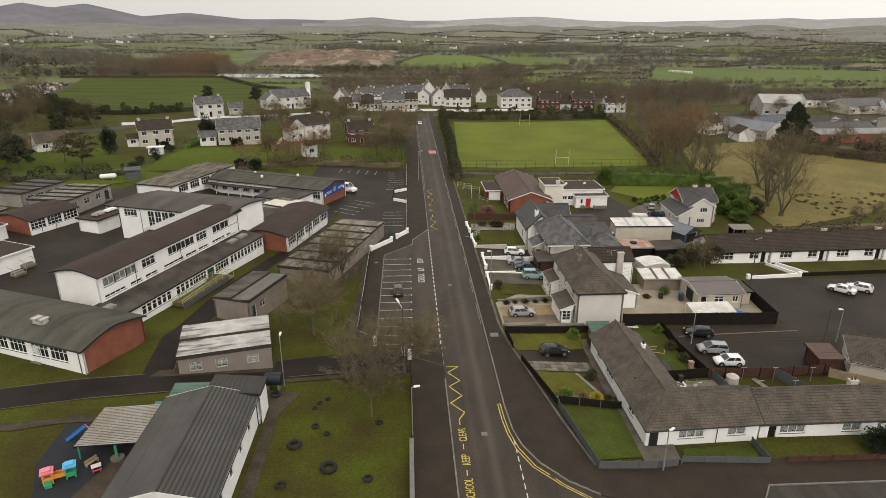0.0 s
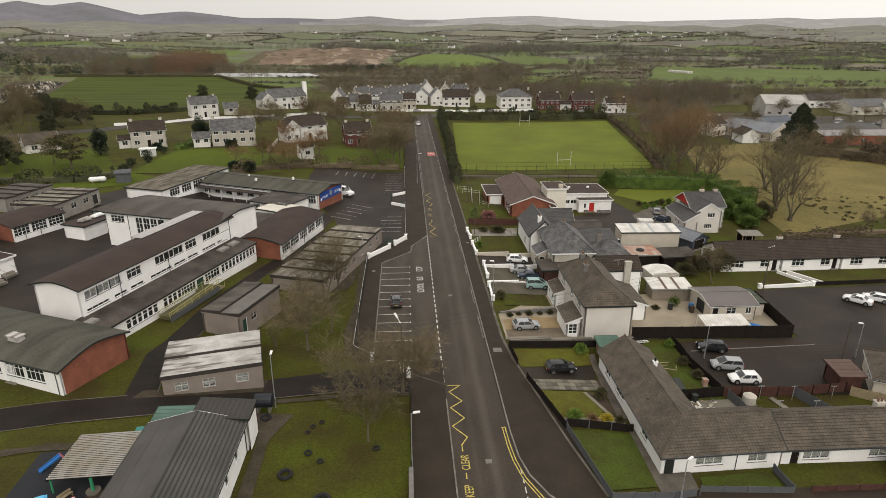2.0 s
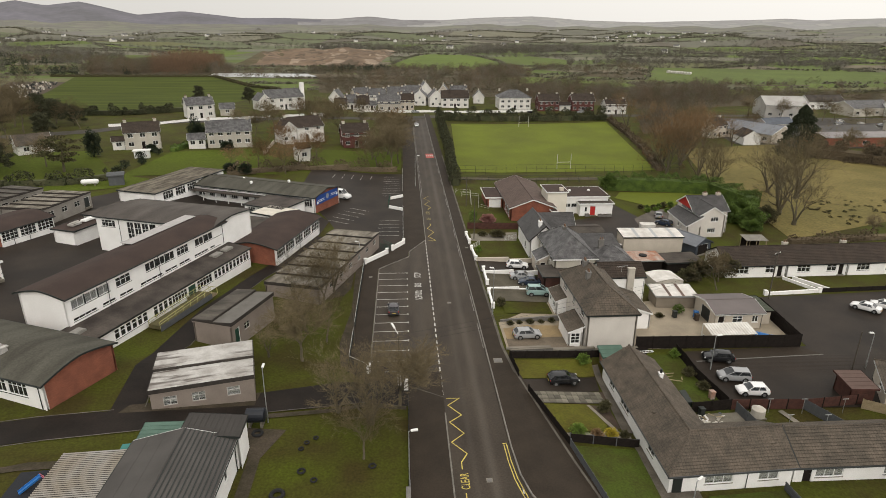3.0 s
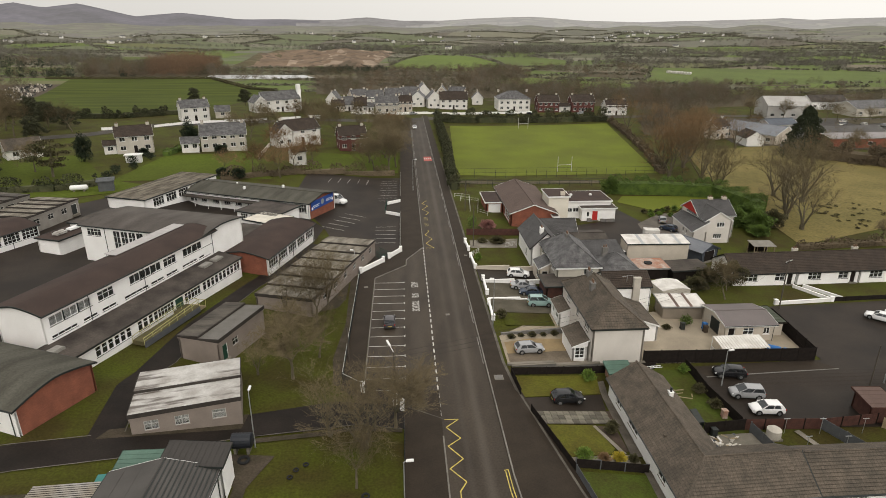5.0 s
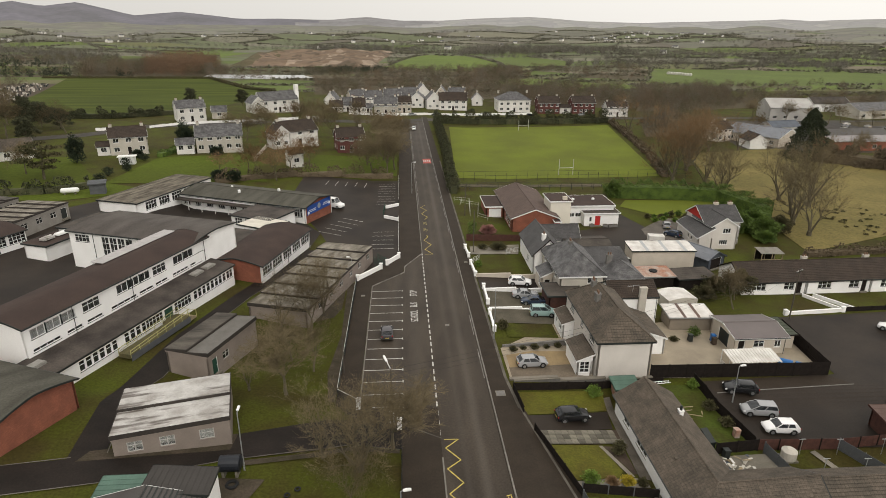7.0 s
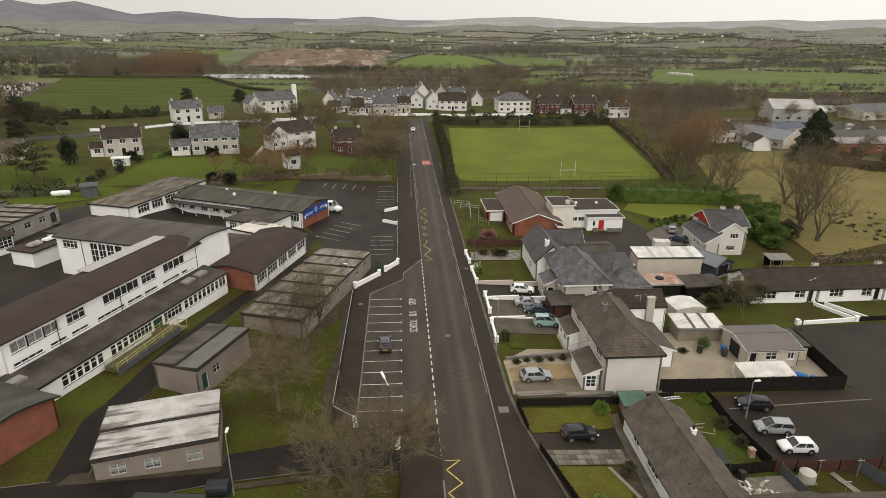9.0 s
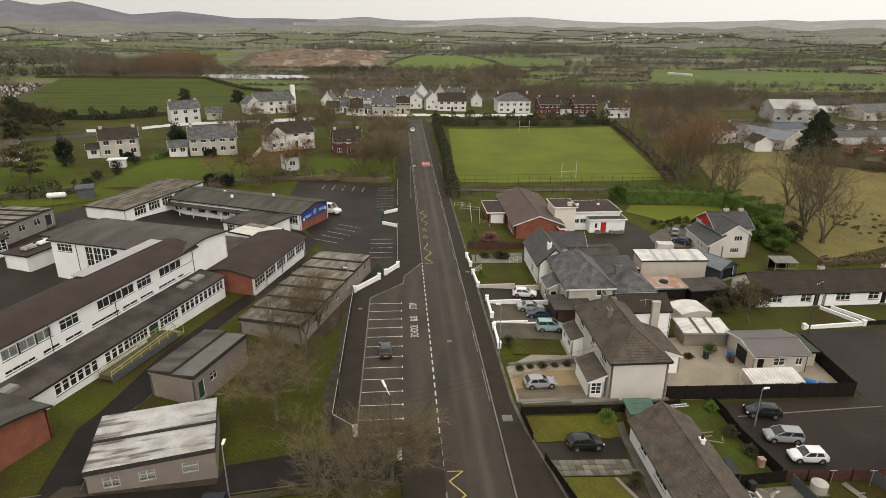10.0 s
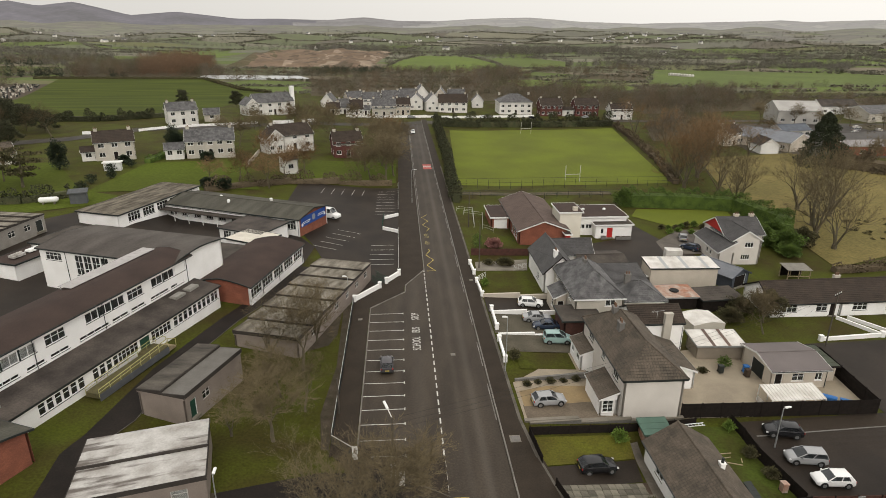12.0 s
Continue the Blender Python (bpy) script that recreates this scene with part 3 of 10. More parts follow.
        f.face([(-ex, -ey - 0.02, eave - 0.08), (ex, -ey - 0.02, eave - 0.08), (ex, -ey - 0.02, eave + th + 0.05), (-ex, -ey - 0.02, eave + th + 0.05)])
        f.face([(ex, ey + 0.02, ridge - 0.08), (-ex, ey + 0.02, ridge - 0.08), (-ex, ey + 0.02, ridge + th + 0.03), (ex, ey + 0.02, ridge + th + 0.03)])
        for sx in (-1, 1):
            f.face([(sx * (ex + 0.02), -ey, eave - 0.08), (sx * (ex + 0.02), ey, ridge - 0.08), (sx * (ex + 0.02), ey, ridge + th + 0.04), (sx * (ex + 0.02), -ey, eave + th + 0.04)])
        part("fascia", f, trim, h)
        s = Geo()
        for sx in (-1, 1):
            a = [(sx * L / 2, -W / 2, eave), (sx * L / 2, W / 2, eave), (sx * L / 2, W / 2, ridge)]
            s.face(a if sx > 0 else a[::-1])
        s.face([(L / 2, W / 2, eave), (-L / 2, W / 2, eave), (-L / 2, W / 2, ridge), (L / 2, W / 2, ridge)])
        part("wall", s, wall, h)
    else:
        g.box(-ex, ex, -ey, ey, eave, eave + 0.18)
        part("roof", g, top, h)
        f = Geo()
        for a in (Geo().box(-ex - 0.03, ex + 0.03, -ey - 0.03, -ey + 0.06, eave - 0.06, eave + 0.2), Geo().box(-ex - 0.03, ex + 0.03, ey - 0.06, ey + 0.03, eave - 0.06, eave + 0.2),
                  Geo().box(-ex - 0.03, -ex + 0.06, -ey + 0.06, ey - 0.06, eave - 0.06, eave + 0.2), Geo().box(ex - 0.06, ex + 0.03, -ey + 0.06, ey - 0.06, eave - 0.06, eave + 0.2)):
            f.add(a, Matrix())
        part("fascia", f, trim, h)
    part("floor_slab", Geo().box(-L / 2 + t, L / 2 - t, -W / 2 + t, W / 2 - t, -0.1, 0.03), CONCRETE, h)
    for cx, cy, ch, *cm in chimneys:
        base = eave + (ridge - eave) * (1 - abs(cy) / (W / 2)) - 0.5
        c = part("chimney", Geo().box(cx - 0.45, cx + 0.45, cy - 0.3, cy + 0.3, base, ridge + ch).box(cx - 0.5, cx + 0.5, cy - 0.35, cy + 0.35, ridge + ch + 0.003, ridge + ch + 0.1), cm[0] if cm else RENDER_GREY, h)
        part("chimney_pot", Geo().tube((cx - 0.2, cy, ridge + ch + 0.1), (cx - 0.2, cy, ridge + ch + 0.5), 0.13, 0.11, 8).tube((cx + 0.2, cy, ridge + ch + 0.1), (cx + 0.2, cy, ridge + ch + 0.5), 0.13, 0.11, 8), mat("clay_pot", (0.20, 0.12, 0.08), 0.9) if "clay_pot" not in bpy.data.materials else bpy.data.materials["clay_pot"], c)
    return h


# ---- ground ----
SKYLINE = ((-60, 18), (-42, 20), (-32.9, 25), (-30.9, 25.8), (-29.6, 31), (-27.7, 24.8), (-25.4, 31.1), (-21.6, 15.4), (-18.2, 20.5), (-13.8, 12.6), (-8.2, 12.3), (-5.8, 11.7), (-2.8, 15.9),
           (0.2, 11.1), (3.4, 11.3), (7.6, 15.4), (11.6, 17), (16.5, 11.3), (21.1, 8.9), (23.4, 10.4), (27.6, 11.7), (31.6, 14.3), (33.6, 12), (37.7, 14.3), (42, 13), (60, 14))


def relief(x, y):
    """The land beyond the village: swells that grow with distance and climb slowly to the hills."""
    if y < 420:
        return terr(x, y)
    r = math.hypot(x + 4, y + 2)
    roll = 0.65 * noise.noise(Vector((x / 330, y / 300, 0.3))) + 0.35 * noise.noise(Vector((x / 140, y / 130, 2.3)))
    return roll * (4 * smooth(600, 900, r) + 22 * smooth(900, 2000, r)) + 24 * smooth(1300, 3000, r)


def field(name, a, b):
    return mat(name, a, 1, b, 0.02, 0.5, 0.3, 0, spec=0.1)


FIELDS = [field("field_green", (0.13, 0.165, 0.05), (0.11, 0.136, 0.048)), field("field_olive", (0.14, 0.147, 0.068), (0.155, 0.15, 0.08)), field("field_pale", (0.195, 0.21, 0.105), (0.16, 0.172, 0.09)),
          field("field_brown", (0.19, 0.165, 0.12), (0.165, 0.148, 0.105)), field("field_dark", (0.122, 0.128, 0.075), (0.14, 0.132, 0.088)), HAZY_MOOR, LAWN, field("field_bright", (0.14, 0.185, 0.046), (0.12, 0.155, 0.046)),
          # muted copies for distant fields: haze is put into their colour
          field("hazy_field_green", (0.15, 0.165, 0.092), (0.132, 0.142, 0.088)), field("hazy_field_grey", (0.168, 0.165, 0.125), (0.15, 0.146, 0.118)), field("hazy_field_straw", (0.20, 0.192, 0.14), (0.175, 0.168, 0.125)), field("hazy_field_dun", (0.148, 0.132, 0.102), (0.135, 0.122, 0.098)), field("wood_litter", (0.125, 0.104, 0.07), (0.098, 0.084, 0.055))]
# single large fields that stand out beyond the village, with the tone of each
BIG_FIELDS = [([(-24, 658), (-9, 763), (20, 960), (39, 1010), (100, 940), (113, 767), (109, 659), (46, 628)], 7), ([(68, 473), (87, 520), (106, 532), (143, 493), (173, 463), (160, 428), (124, 429), (100, 463)], 7),
              ([(190, 490), (205, 462), (300, 461), (400, 470), (520, 560), (446, 600), (343, 646), (262, 664)], 0), ([(215, 408), (267, 429), (342, 436), (430, 452), (420, 430), (318, 404), (249, 392)], 1)]
# where no hedge crosses: the smooth hill field, the lake, the workings
CLEAR = [[(-142, 268), (-100, 290), (-82, 330), (-80, 425), (-105, 450), (-155, 534), (-290, 538), (-205, 290)], [(-170, 534), (-84, 525), (-85, 570), (-180, 576)], [(-205, 690), (-15, 670), (-30, 1095), (-285, 1055)]] + [p for p, _ in BIG_FIELDS]
# leafless woods: outline, number of trees, least and greatest height, kind
WOODS = [([(-57, 402), (-72, 520), (-8, 548), (58, 522), (66, 476), (92, 466), (100, 428), (60, 374), (-7, 390)], 460, 4, 10, "near"),
         ([(44, 368), (62, 352), (100, 340), (126, 336), (150, 399), (120, 416), (102, 426), (60, 374)], 300, 6, 11, "near"),
         ([(58, 522), (71, 593), (111, 612), (108, 538), (86, 522)], 130, 5, 10, "near"),
         ([(119, 325), (150, 399), (208, 399), (166, 332)], 250, 6, 11, "near"),
         ([(166, 334), (201, 386), (234, 386), (290, 362), (262, 338), (240, 347), (212, 340)], 150, 5, 9, "near"),
         ([(290, 362), (330, 376), (420, 395), (430, 415), (320, 396), (262, 384)], 90, 4, 8, "near"),
         ([(-40, 566), (64, 540), (100, 622), (40, 615), (-24, 648)], 170, 4, 8, "near"),
         ([(-85, 582), (-15, 575), (-12, 618), (-70, 625)], 75, 4, 8, "ever"),
         ([(198, 452), (300, 450), (300, 459), (198, 461)], 70, 3, 6, "near"),
         ([(140, 560), (188, 500), (236, 600), (175, 600)], 60, 4, 7, "near"),
         ([(95, 250), (118, 258), (150, 300), (140, 330), (108, 290)], 90, 5, 9, "near"),
         ([(205, 276), (236, 284), (236, 292), (205, 290)], 10, 4, 7, "near"),
         ([(-217, 551), (-250, 650), (-258, 690), (-190, 690), (-174, 577), (-182, 552)], 230, 10, 20, "russet"),
         ([(-182, 552), (-150, 552), (-160, 600), (-182, 600)], 60, 6, 11, "near"),
         ([(-272, 551), (-217, 551), (-250, 650), (-258, 690), (-325, 690), (-302, 629)], 250, 7, 14, "near"),
         ([(-330, 545), (-225, 548), (-230, 562), (-330, 562)], 22, 4, 10, "ever")]


def inside(poly, x, y):
    ins = False
    for (x0, y0), (x1, y1) in zip(poly, poly[1:] + poly[:1]):
        if (y0 > y) != (y1 > y) and x < (x1 - x0) * (y - y0) / (y1 - y0) + x0:
            ins = not ins
    return ins


def ground():
    rng = random.Random(4)
    v, f, mi = [], [], []
    xs = [-900, -600] + [x for x in KX] + [600, 900]
    ys = [-150, 0, 40] + list(KY)
    for y in ys:
        for x in xs:
            v.append((x, y, terr(x, y) - 0.06))
    n = len(xs)
    for j in range(len(ys) - 1):
        for i in range(n - 1):
            f.append((j * n + i, j * n + i + 1, (j + 1) * n + i + 1, (j + 1) * n + i))
            mi.append(6)
    rows = [420, 460, 505, 555, 610, 670, 735, 805, 880, 960, 1045, 1135, 1235, 1345, 1465, 1600, 1750, 1920, 2110, 2330, 2600, 3000, 3700, 4900]
    cols = [k * 0.1 - 1.5 for k in range(31)]
    cut = 6
    corner = {}
    for j, y in enumerate(rows):
        for i, s in enumerate(cols):
            inner = 0 < j < 20 and 0 < i < 30
            yy = y + (rng.uniform(-0.42, 0.42) * (rows[j + 1] - y) if inner else 0)
            corner[i, j] = ((y + 180) * (s + (rng.uniform(-0.045, 0.045) if inner else 0)), yy)
    lines = []
    index = {}

    def vert(x, y):
        key = (round(x, 2), round(y, 2))
        if key not in index:
            index[key] = len(v)
            v.append((x, y, relief(x, y) - 0.06))
        return index[key]

    for j in range(len(rows) - 1):
        for i in range(len(cols) - 1):
            a, b, c, d = (corner[i, j], corner[i + 1, j], corner[i + 1, j + 1], corner[i, j + 1])

            def at(p, q):
                return tuple((a[k] * (1 - p) + b[k] * p) * (1 - q) + (d[k] * (1 - p) + c[k] * p) * q for k in (0, 1))
            # farther rows take more of the haze-paled field tones
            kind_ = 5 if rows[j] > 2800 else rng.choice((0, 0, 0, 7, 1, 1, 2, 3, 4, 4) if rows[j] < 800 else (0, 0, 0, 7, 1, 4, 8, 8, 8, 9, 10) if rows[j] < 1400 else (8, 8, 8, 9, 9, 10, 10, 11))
            for q in range(cut):
                for p in range(cut):
                    f.append(tuple(vert(*at((p + e) / cut, (q + g) / cut)) for e, g in ((0, 0), (1, 0), (1, 1), (0, 1))))
                    mx, my = at((p + 0.5) / cut, (q + 0.5) / cut)
                    own = [k for poly, k in BIG_FIELDS if inside(poly, mx, my)] + [12 for w in WOODS if inside(w[0], mx, my)]
                    mi.append(own[0] if own else kind_)
            if rows[j] < 2700:
                if rng.random() < 0.8:
                    lines.append((a, b, rng.random()))
                if rng.random() < 0.6:
                    lines.append((a, d, rng.random()))
    me = bpy.data.meshes.new("ground")
    me.from_pydata(v, [], f)
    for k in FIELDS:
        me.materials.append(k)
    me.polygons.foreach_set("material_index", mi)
    me.polygons.foreach_set("use_smooth", [True] * len(f))
    tagged(new("ground", me), "rolling green farmland with low hills on the horizon", "ground", kind="structure")
    for poly, _ in BIG_FIELDS:
        lines += [(p, q, 0.6) for p, q in zip(poly, poly[1:] + poly[:1])]
    return lines


HEDGE_LINES = ground()


def patchwork(size, tones, hedge_tone):
    """Small far fields of uneven tone with dark hedges between."""
    def g(m, n, l, out, height):
        co = n.new("ShaderNodeTexCoord").outputs["Object"]
        mp = n.new("ShaderNodeMapping")
        mp.inputs["Scale"].default_value = (1 / size, 1 / size, 0)
        l.new(co, mp.inputs["Vector"])
        cell, rim = n.new("ShaderNodeTexVoronoi"), n.new("ShaderNodeTexVoronoi")
        rim.feature = "DISTANCE_TO_EDGE"
        sep = n.new("ShaderNodeSeparateColor")
        ramp = n.new("ShaderNodeValToRGB")
        ramp.color_ramp.interpolation = "CONSTANT"
        for k, t in enumerate(tones):
            e = ramp.color_ramp.elements[k] if k < 2 else ramp.color_ramp.elements.new(k / len(tones))
            e.position, e.color = k / len(tones), (*t, 1)
        for w in (cell, rim):
            w.inputs["Scale"].default_value = 1
            l.new(mp.outputs["Vector"], w.inputs["Vector"])
        l.new(cell.outputs["Color"], sep.inputs["Color"]), l.new(sep.outputs["Red"], ramp.inputs["Fac"])
        edge = n.new("ShaderNodeMapRange")
        edge.inputs["From Max"].default_value, edge.inputs["To Min"].default_value, edge.inputs["To Max"].default_value = 0.09, 1, 0
        l.new(rim.outputs["Distance"], edge.inputs["Value"])
        mx, half = n.new("ShaderNodeMix"), n.new("ShaderNodeMix")
        mx.data_type = half.data_type = "RGBA"
        half.inputs["Factor"].default_value = 0.55
        l.new(out, half.inputs["A"]), l.new(ramp.outputs["Color"], half.inputs["B"])
        l.new(half.outputs["Result"], mx.inputs["A"]), l.new(edge.outputs["Result"], mx.inputs["Factor"])
        mx.inputs["B"].default_value = (*hedge_tone, 1)
        return mx.outputs["Result"], height
    return g


def hills(name, label, r0, r1, share, base, material, seed, rough, lift=0.0, east=None):
    """A range of hills round the north: rises from r0 to its crest at r1."""
    v, f, mi = [], [], []
    n, m = 221, 13
    for j in range(m):
        t = j / (m - 1)
        for i in range(n):
            az = -55 + 0.5 * i
            top = lerp_table(SKYLINE, az) / 1000 * r1 * share + base
            r = r0 + (r1 - r0) * t
            x, y = -4 + r * math.sin(radians(az)), -2 + r * math.cos(radians(az))
            k = t * t * (3 - 2 * t)
            z = (-22 if j == 0 else 0) + (top + rough * noise.noise(Vector((az * 0.35, seed, 0)))) * k * (1 + 0.3 * (1 - t) * noise.noise(Vector((x / 260, y / 260, seed)))) - 3 + lift * smooth(1300, 3000, r)
            v.append((x, y, z))
    for j in range(m - 1):
        for i in range(n - 1):
            a = j * n + i
            f.append((a, a + 1, a + n + 1, a + n))
            a_ = -55 + 0.5 * i + 1.2 * math.sin(j * 1.3) + 1.5 * noise.noise(Vector((i * 0.3, j * 0.6, seed)))
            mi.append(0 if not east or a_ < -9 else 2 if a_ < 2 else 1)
    me = bpy.data.meshes.new(name)
    me.from_pydata(v, [], f)
    me.materials.append(material)
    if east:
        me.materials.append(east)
        # middle tone between moor and pasture, with the same haze in its colour
        me.materials.append(mat("hazy_heath_and_pasture", (0.27, 0.263, 0.265), 1, (0.22, 0.215, 0.215), 0.006, 0.4, 0.03, 0, spec=0.0))
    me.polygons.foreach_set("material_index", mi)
    me.polygons.foreach_set("use_smooth", [True] * len(f))
    tagged(new(name, me), label, "hills", kind="structure")


# hill colours are paled towards grey to hold the haze of distance
hills("hills_far", "heather hills on the horizon, greyed by painted haze", 3300, 4600, 1.0, 39, HAZY_MOOR, 3.1, 3,
      east=mat("hazy_far_pasture", (0.345, 0.34, 0.34), 1, (0.30, 0.295, 0.295), 0.006, 0.3, 0.03, 0, spec=0.0, pattern=patchwork(105, ((0.305, 0.31, 0.28), (0.335, 0.33, 0.31), (0.275, 0.27, 0.265), (0.30, 0.29, 0.285), (0.35, 0.345, 0.315)), (0.275, 0.27, 0.265))))
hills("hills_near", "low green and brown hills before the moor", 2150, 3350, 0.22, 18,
      mat("hazy_hill_pasture", (0.235, 0.23, 0.195), 1, (0.20, 0.195, 0.175), 0.008, 0.4, 0.03, 0, spec=0.0, pattern=patchwork(80, ((0.195, 0.205, 0.15), (0.225, 0.22, 0.175), (0.165, 0.16, 0.145), (0.19, 0.178, 0.16), (0.22, 0.225, 0.165)), (0.17, 0.166, 0.15))), 8.7, 16, 22)


def workings():
    """Bare mounds and benches of the quarry."""
    v, f, mi = [], [], []
    n, m = 69, 49
    A, B, C, D = (-188, 690), (-32, 668), (-11, 1130), (-222, 1080)
    for j in range(m):
        for i in range(n):
            p, q = i / (n - 1), j / (m - 1)
            x, y = ((A[k] * (1 - p) + B[k] * p) * (1 - q) + (D[k] * (1 - p) + C[k] * p) * q for k in (0, 1))
            rim = min(1, 9 * min(p, 1 - p, q, 1 - q))
            v.append((x, y, relief(x, y) - 0.5 + rim * (3 + 4 * q + 4.5 * noise.noise(Vector((x / 34, y / 60, 5))) + 2 * noise.noise(Vector((x / 11, y / 22, 1))) + 7 * math.exp(-((x + 186) / 18) ** 2 - ((y - 800) / 70) ** 2))))
    for j in range(m - 1):
        for i in range(n - 1):
            a = j * n + i
            f.append((a, a + 1, a + n + 1, a + n))
            x, y, z = v[a]
            w = noise.noise(Vector((x / 25, y / 70, 9))) + 0.5 * noise.noise(Vector((x / 8, y / 20, 4)))
            mi.append(1 if x + 0.06 * (y - 700) < -166 + 14 * w else 2 if w > 0.32 and x > -130 else 3 if w < -0.30 else 0)
    me = bpy.data.meshes.new("quarry_ground")
    me.from_pydata(v, [], f)
    for k, c, d in (("bare_earth", (0.215, 0.155, 0.108), (0.14, 0.104, 0.074)), ("rough_spoil_grass", (0.13, 0.108, 0.066), (0.10, 0.09, 0.052)), ("pale_subsoil", (0.30, 0.235, 0.175), (0.25, 0.195, 0.145)), ("dark_wet_earth", (0.14, 0.104, 0.075), (0.11, 0.088, 0.062))):
        me.materials.append(mat(k, c, 1, d, 0.03, 0.8, 0.12, 0, spec=0.1))
    me.polygons.foreach_set("material_index", mi)
    tagged(new("quarry_ground", me), "bare brown earth mounds of the workings", "earthworks", kind="structure")


workings()

# carriageway with the lay-by, footways and kerbs
EAST_KERB = [(6.2, 300), (6.2, 54), (6.4, 50), (6.95, 47.4), (8.2, 44.7), (9.0, 43.75), (10.3, 42.4), (13.0, 40.9)]
sheet("road", [(0, -100), (0, 68), (-8.6, 70.5), (-8.6, 102.2), (-3.4, 107.8), (-3.3, 110.5), (0, 117), (0, 286), (6.2, 286)] + EAST_KERB[1:] + [(14, 40.8), (14, -100)],
      0.0, ROAD_ASPHALT, "worn dark asphalt road with a bus lay-by", "road")
sheet("side_street", [(14, -100), (14, 40.6), (28, 40.1), (30, 42.4), (120, 42.4), (120, -100)], -0.01, ASPHALT, "wet dark asphalt side street", "road")
sheet("pavement_east", EAST_KERB[1:] + [(14, 40.7), (28, 40.2), (30, 42.6), (120, 42.6), (120, 45.9), (23, 46.2), (14.1, 45.5), (12.4, 54), (9.3, 68.6), (8.6, 74), (8.6, 300), (6.2, 300)][::1], 0.09, ASPHALT_BROWN,
      "brown asphalt footway beside the garden walls", "pavement", thick=0.2)
sheet("pavement_west_south", [(-4, -60), (0, -60), (0, 60), (-4, 60)], 0.09, ASPHALT_BROWN, "brown asphalt footway along the railing", "pavement", thick=0.2)
sheet("pavement_west", [(-11.3, 69), (-8.75, 71), (-8.75, 102.3), (-3.55, 107.9), (-3.45, 110.6), (-0.12, 117.2), (-0.12, 284), (-4.4, 284), (-4.4, 114.8), (-11.3, 104.4)], 0.09, ASPHALT_BROWN,
      "brown asphalt footway in front of the school", "pavement", thick=0.2)


def strip(name, pts, width, lift, material, label, category, kind="structure", height=0.0):
    """A band of given width along a line on the ground."""
    g = Geo()
    for (x0, y0), (x1, y1) in zip(pts, pts[1:]):
        d = Vector((x1 - x0, y1 - y0)).normalized()
        nx, ny = -d.y * width / 2, d.x * width / 2
        k = max(1, int(math.hypot(x1 - x0, y1 - y0) / 6))
        for i in range(k):
            a, b = i / k, (i + 1) / k
            p, q = (x0 + (x1 - x0) * a, y0 + (y1 - y0) * a), (x0 + (x1 - x0) * b, y0 + (y1 - y0) * b)
            zp, zq = terr(*p) + lift, terr(*q) + lift
            A, B, C, D = (p[0] - nx, p[1] - ny, zp), (q[0] - nx, q[1] - ny, zq), (q[0] + nx, q[1] + ny, zq), (p[0] + nx, p[1] + ny, zp)
            g.face([A, B, C, D])
            if height:
                for u, w in ((A, B), (C, D)):
                    g.face([(u[0], u[1], u[2] - height), (w[0], w[1], w[2] - height), w, u])
    return tagged(new(name, g.mesh(name)), label, category, kind=kind), g


def band(name, pts, width, lift, material, label, category, height=0.0, kind="structure"):
    ob, _ = strip(name, pts, width, lift, material, label, category, kind, height)
    ob.data.materials.append(material)
    return ob


band("kerb_east", EAST_KERB, 0.14, 0.115, KERB, "grey concrete kerb of the road", "kerb", 0.2)
band("kerb_west_south", [(0, -60), (0, 60)], 0.14, 0.115, KERB, "grey concrete kerb of the road", "kerb", 0.2)
band("kerb_lay_by", [(-8.6, 70.5), (-8.6, 102.2), (-3.4, 107.8), (-3.3, 110.5), (0, 117), (0, 284)], 0.14, 0.115, KERB, "grey concrete kerb round the lay-by", "kerb", 0.2)
band("footway_edging", [(8.45, 200), (8.45, 74), (9.0, 68), (12.1, 52), (13.7, 44.9)], 0.34, 0.10, mat("old_edging", (0.15, 0.135, 0.112), 0.9, (0.085, 0.075, 0.062), 0.5, 0.6, 8, 0.1), "pale worn concrete edging along the footway", "edging")
band("side_kerb", [(27.5, 38), (28.2, 40.2), (30, 42.5), (120, 42.5)], 0.14, 0.115, KERB, "grey concrete kerb of the side street", "kerb", 0.2)

EDGING = bpy.data.materials["old_edging"]
band("drive_edging", [(-80, 49.1), (-47.8, 56.0), (-34.2, 59.4)], 0.12, 0.06, EDGING, "pale worn edging of the school drive", "edging")
band("drive_edging", [(-80, 44.9), (-45.9, 52.2), (-30.6, 56.3), (-20.5, 59.9), (-9, 62.5), (-4.2, 61.5)], 0.12, 0.06, EDGING, "pale worn edging of the school drive", "edging")
band("path_edging", [(-31.4, 60.2), (-32.9, 69), (-31.2, 74), (-30.2, 84), (-26.4, 97), (-21.4, 109)], 0.1, 0.05, EDGING, "thin pale edging of the school path", "edging")
band("apron_kerb", [(-4.0, 65.6), (0.1, 63.0)], 0.12, 0.05, EDGING, "thin pale flush kerb across the school entrance", "kerb")
band("car_park_kerb", [(33.4, 71.0), (51.4, 72.2)], 0.13, 0.07, KERB, "grey kerb behind the parked cars", "kerb", 0.1)
sheet("entrance_apron", [(-4, 60), (0, 60), (0, 68.2), (-8.6, 70.6), (-11.2, 69.4), (-8.7, 66.3), (-4, 66)], 0.035, ASPHALT_BROWN, "brown asphalt apron at the school entrance", "pavement")

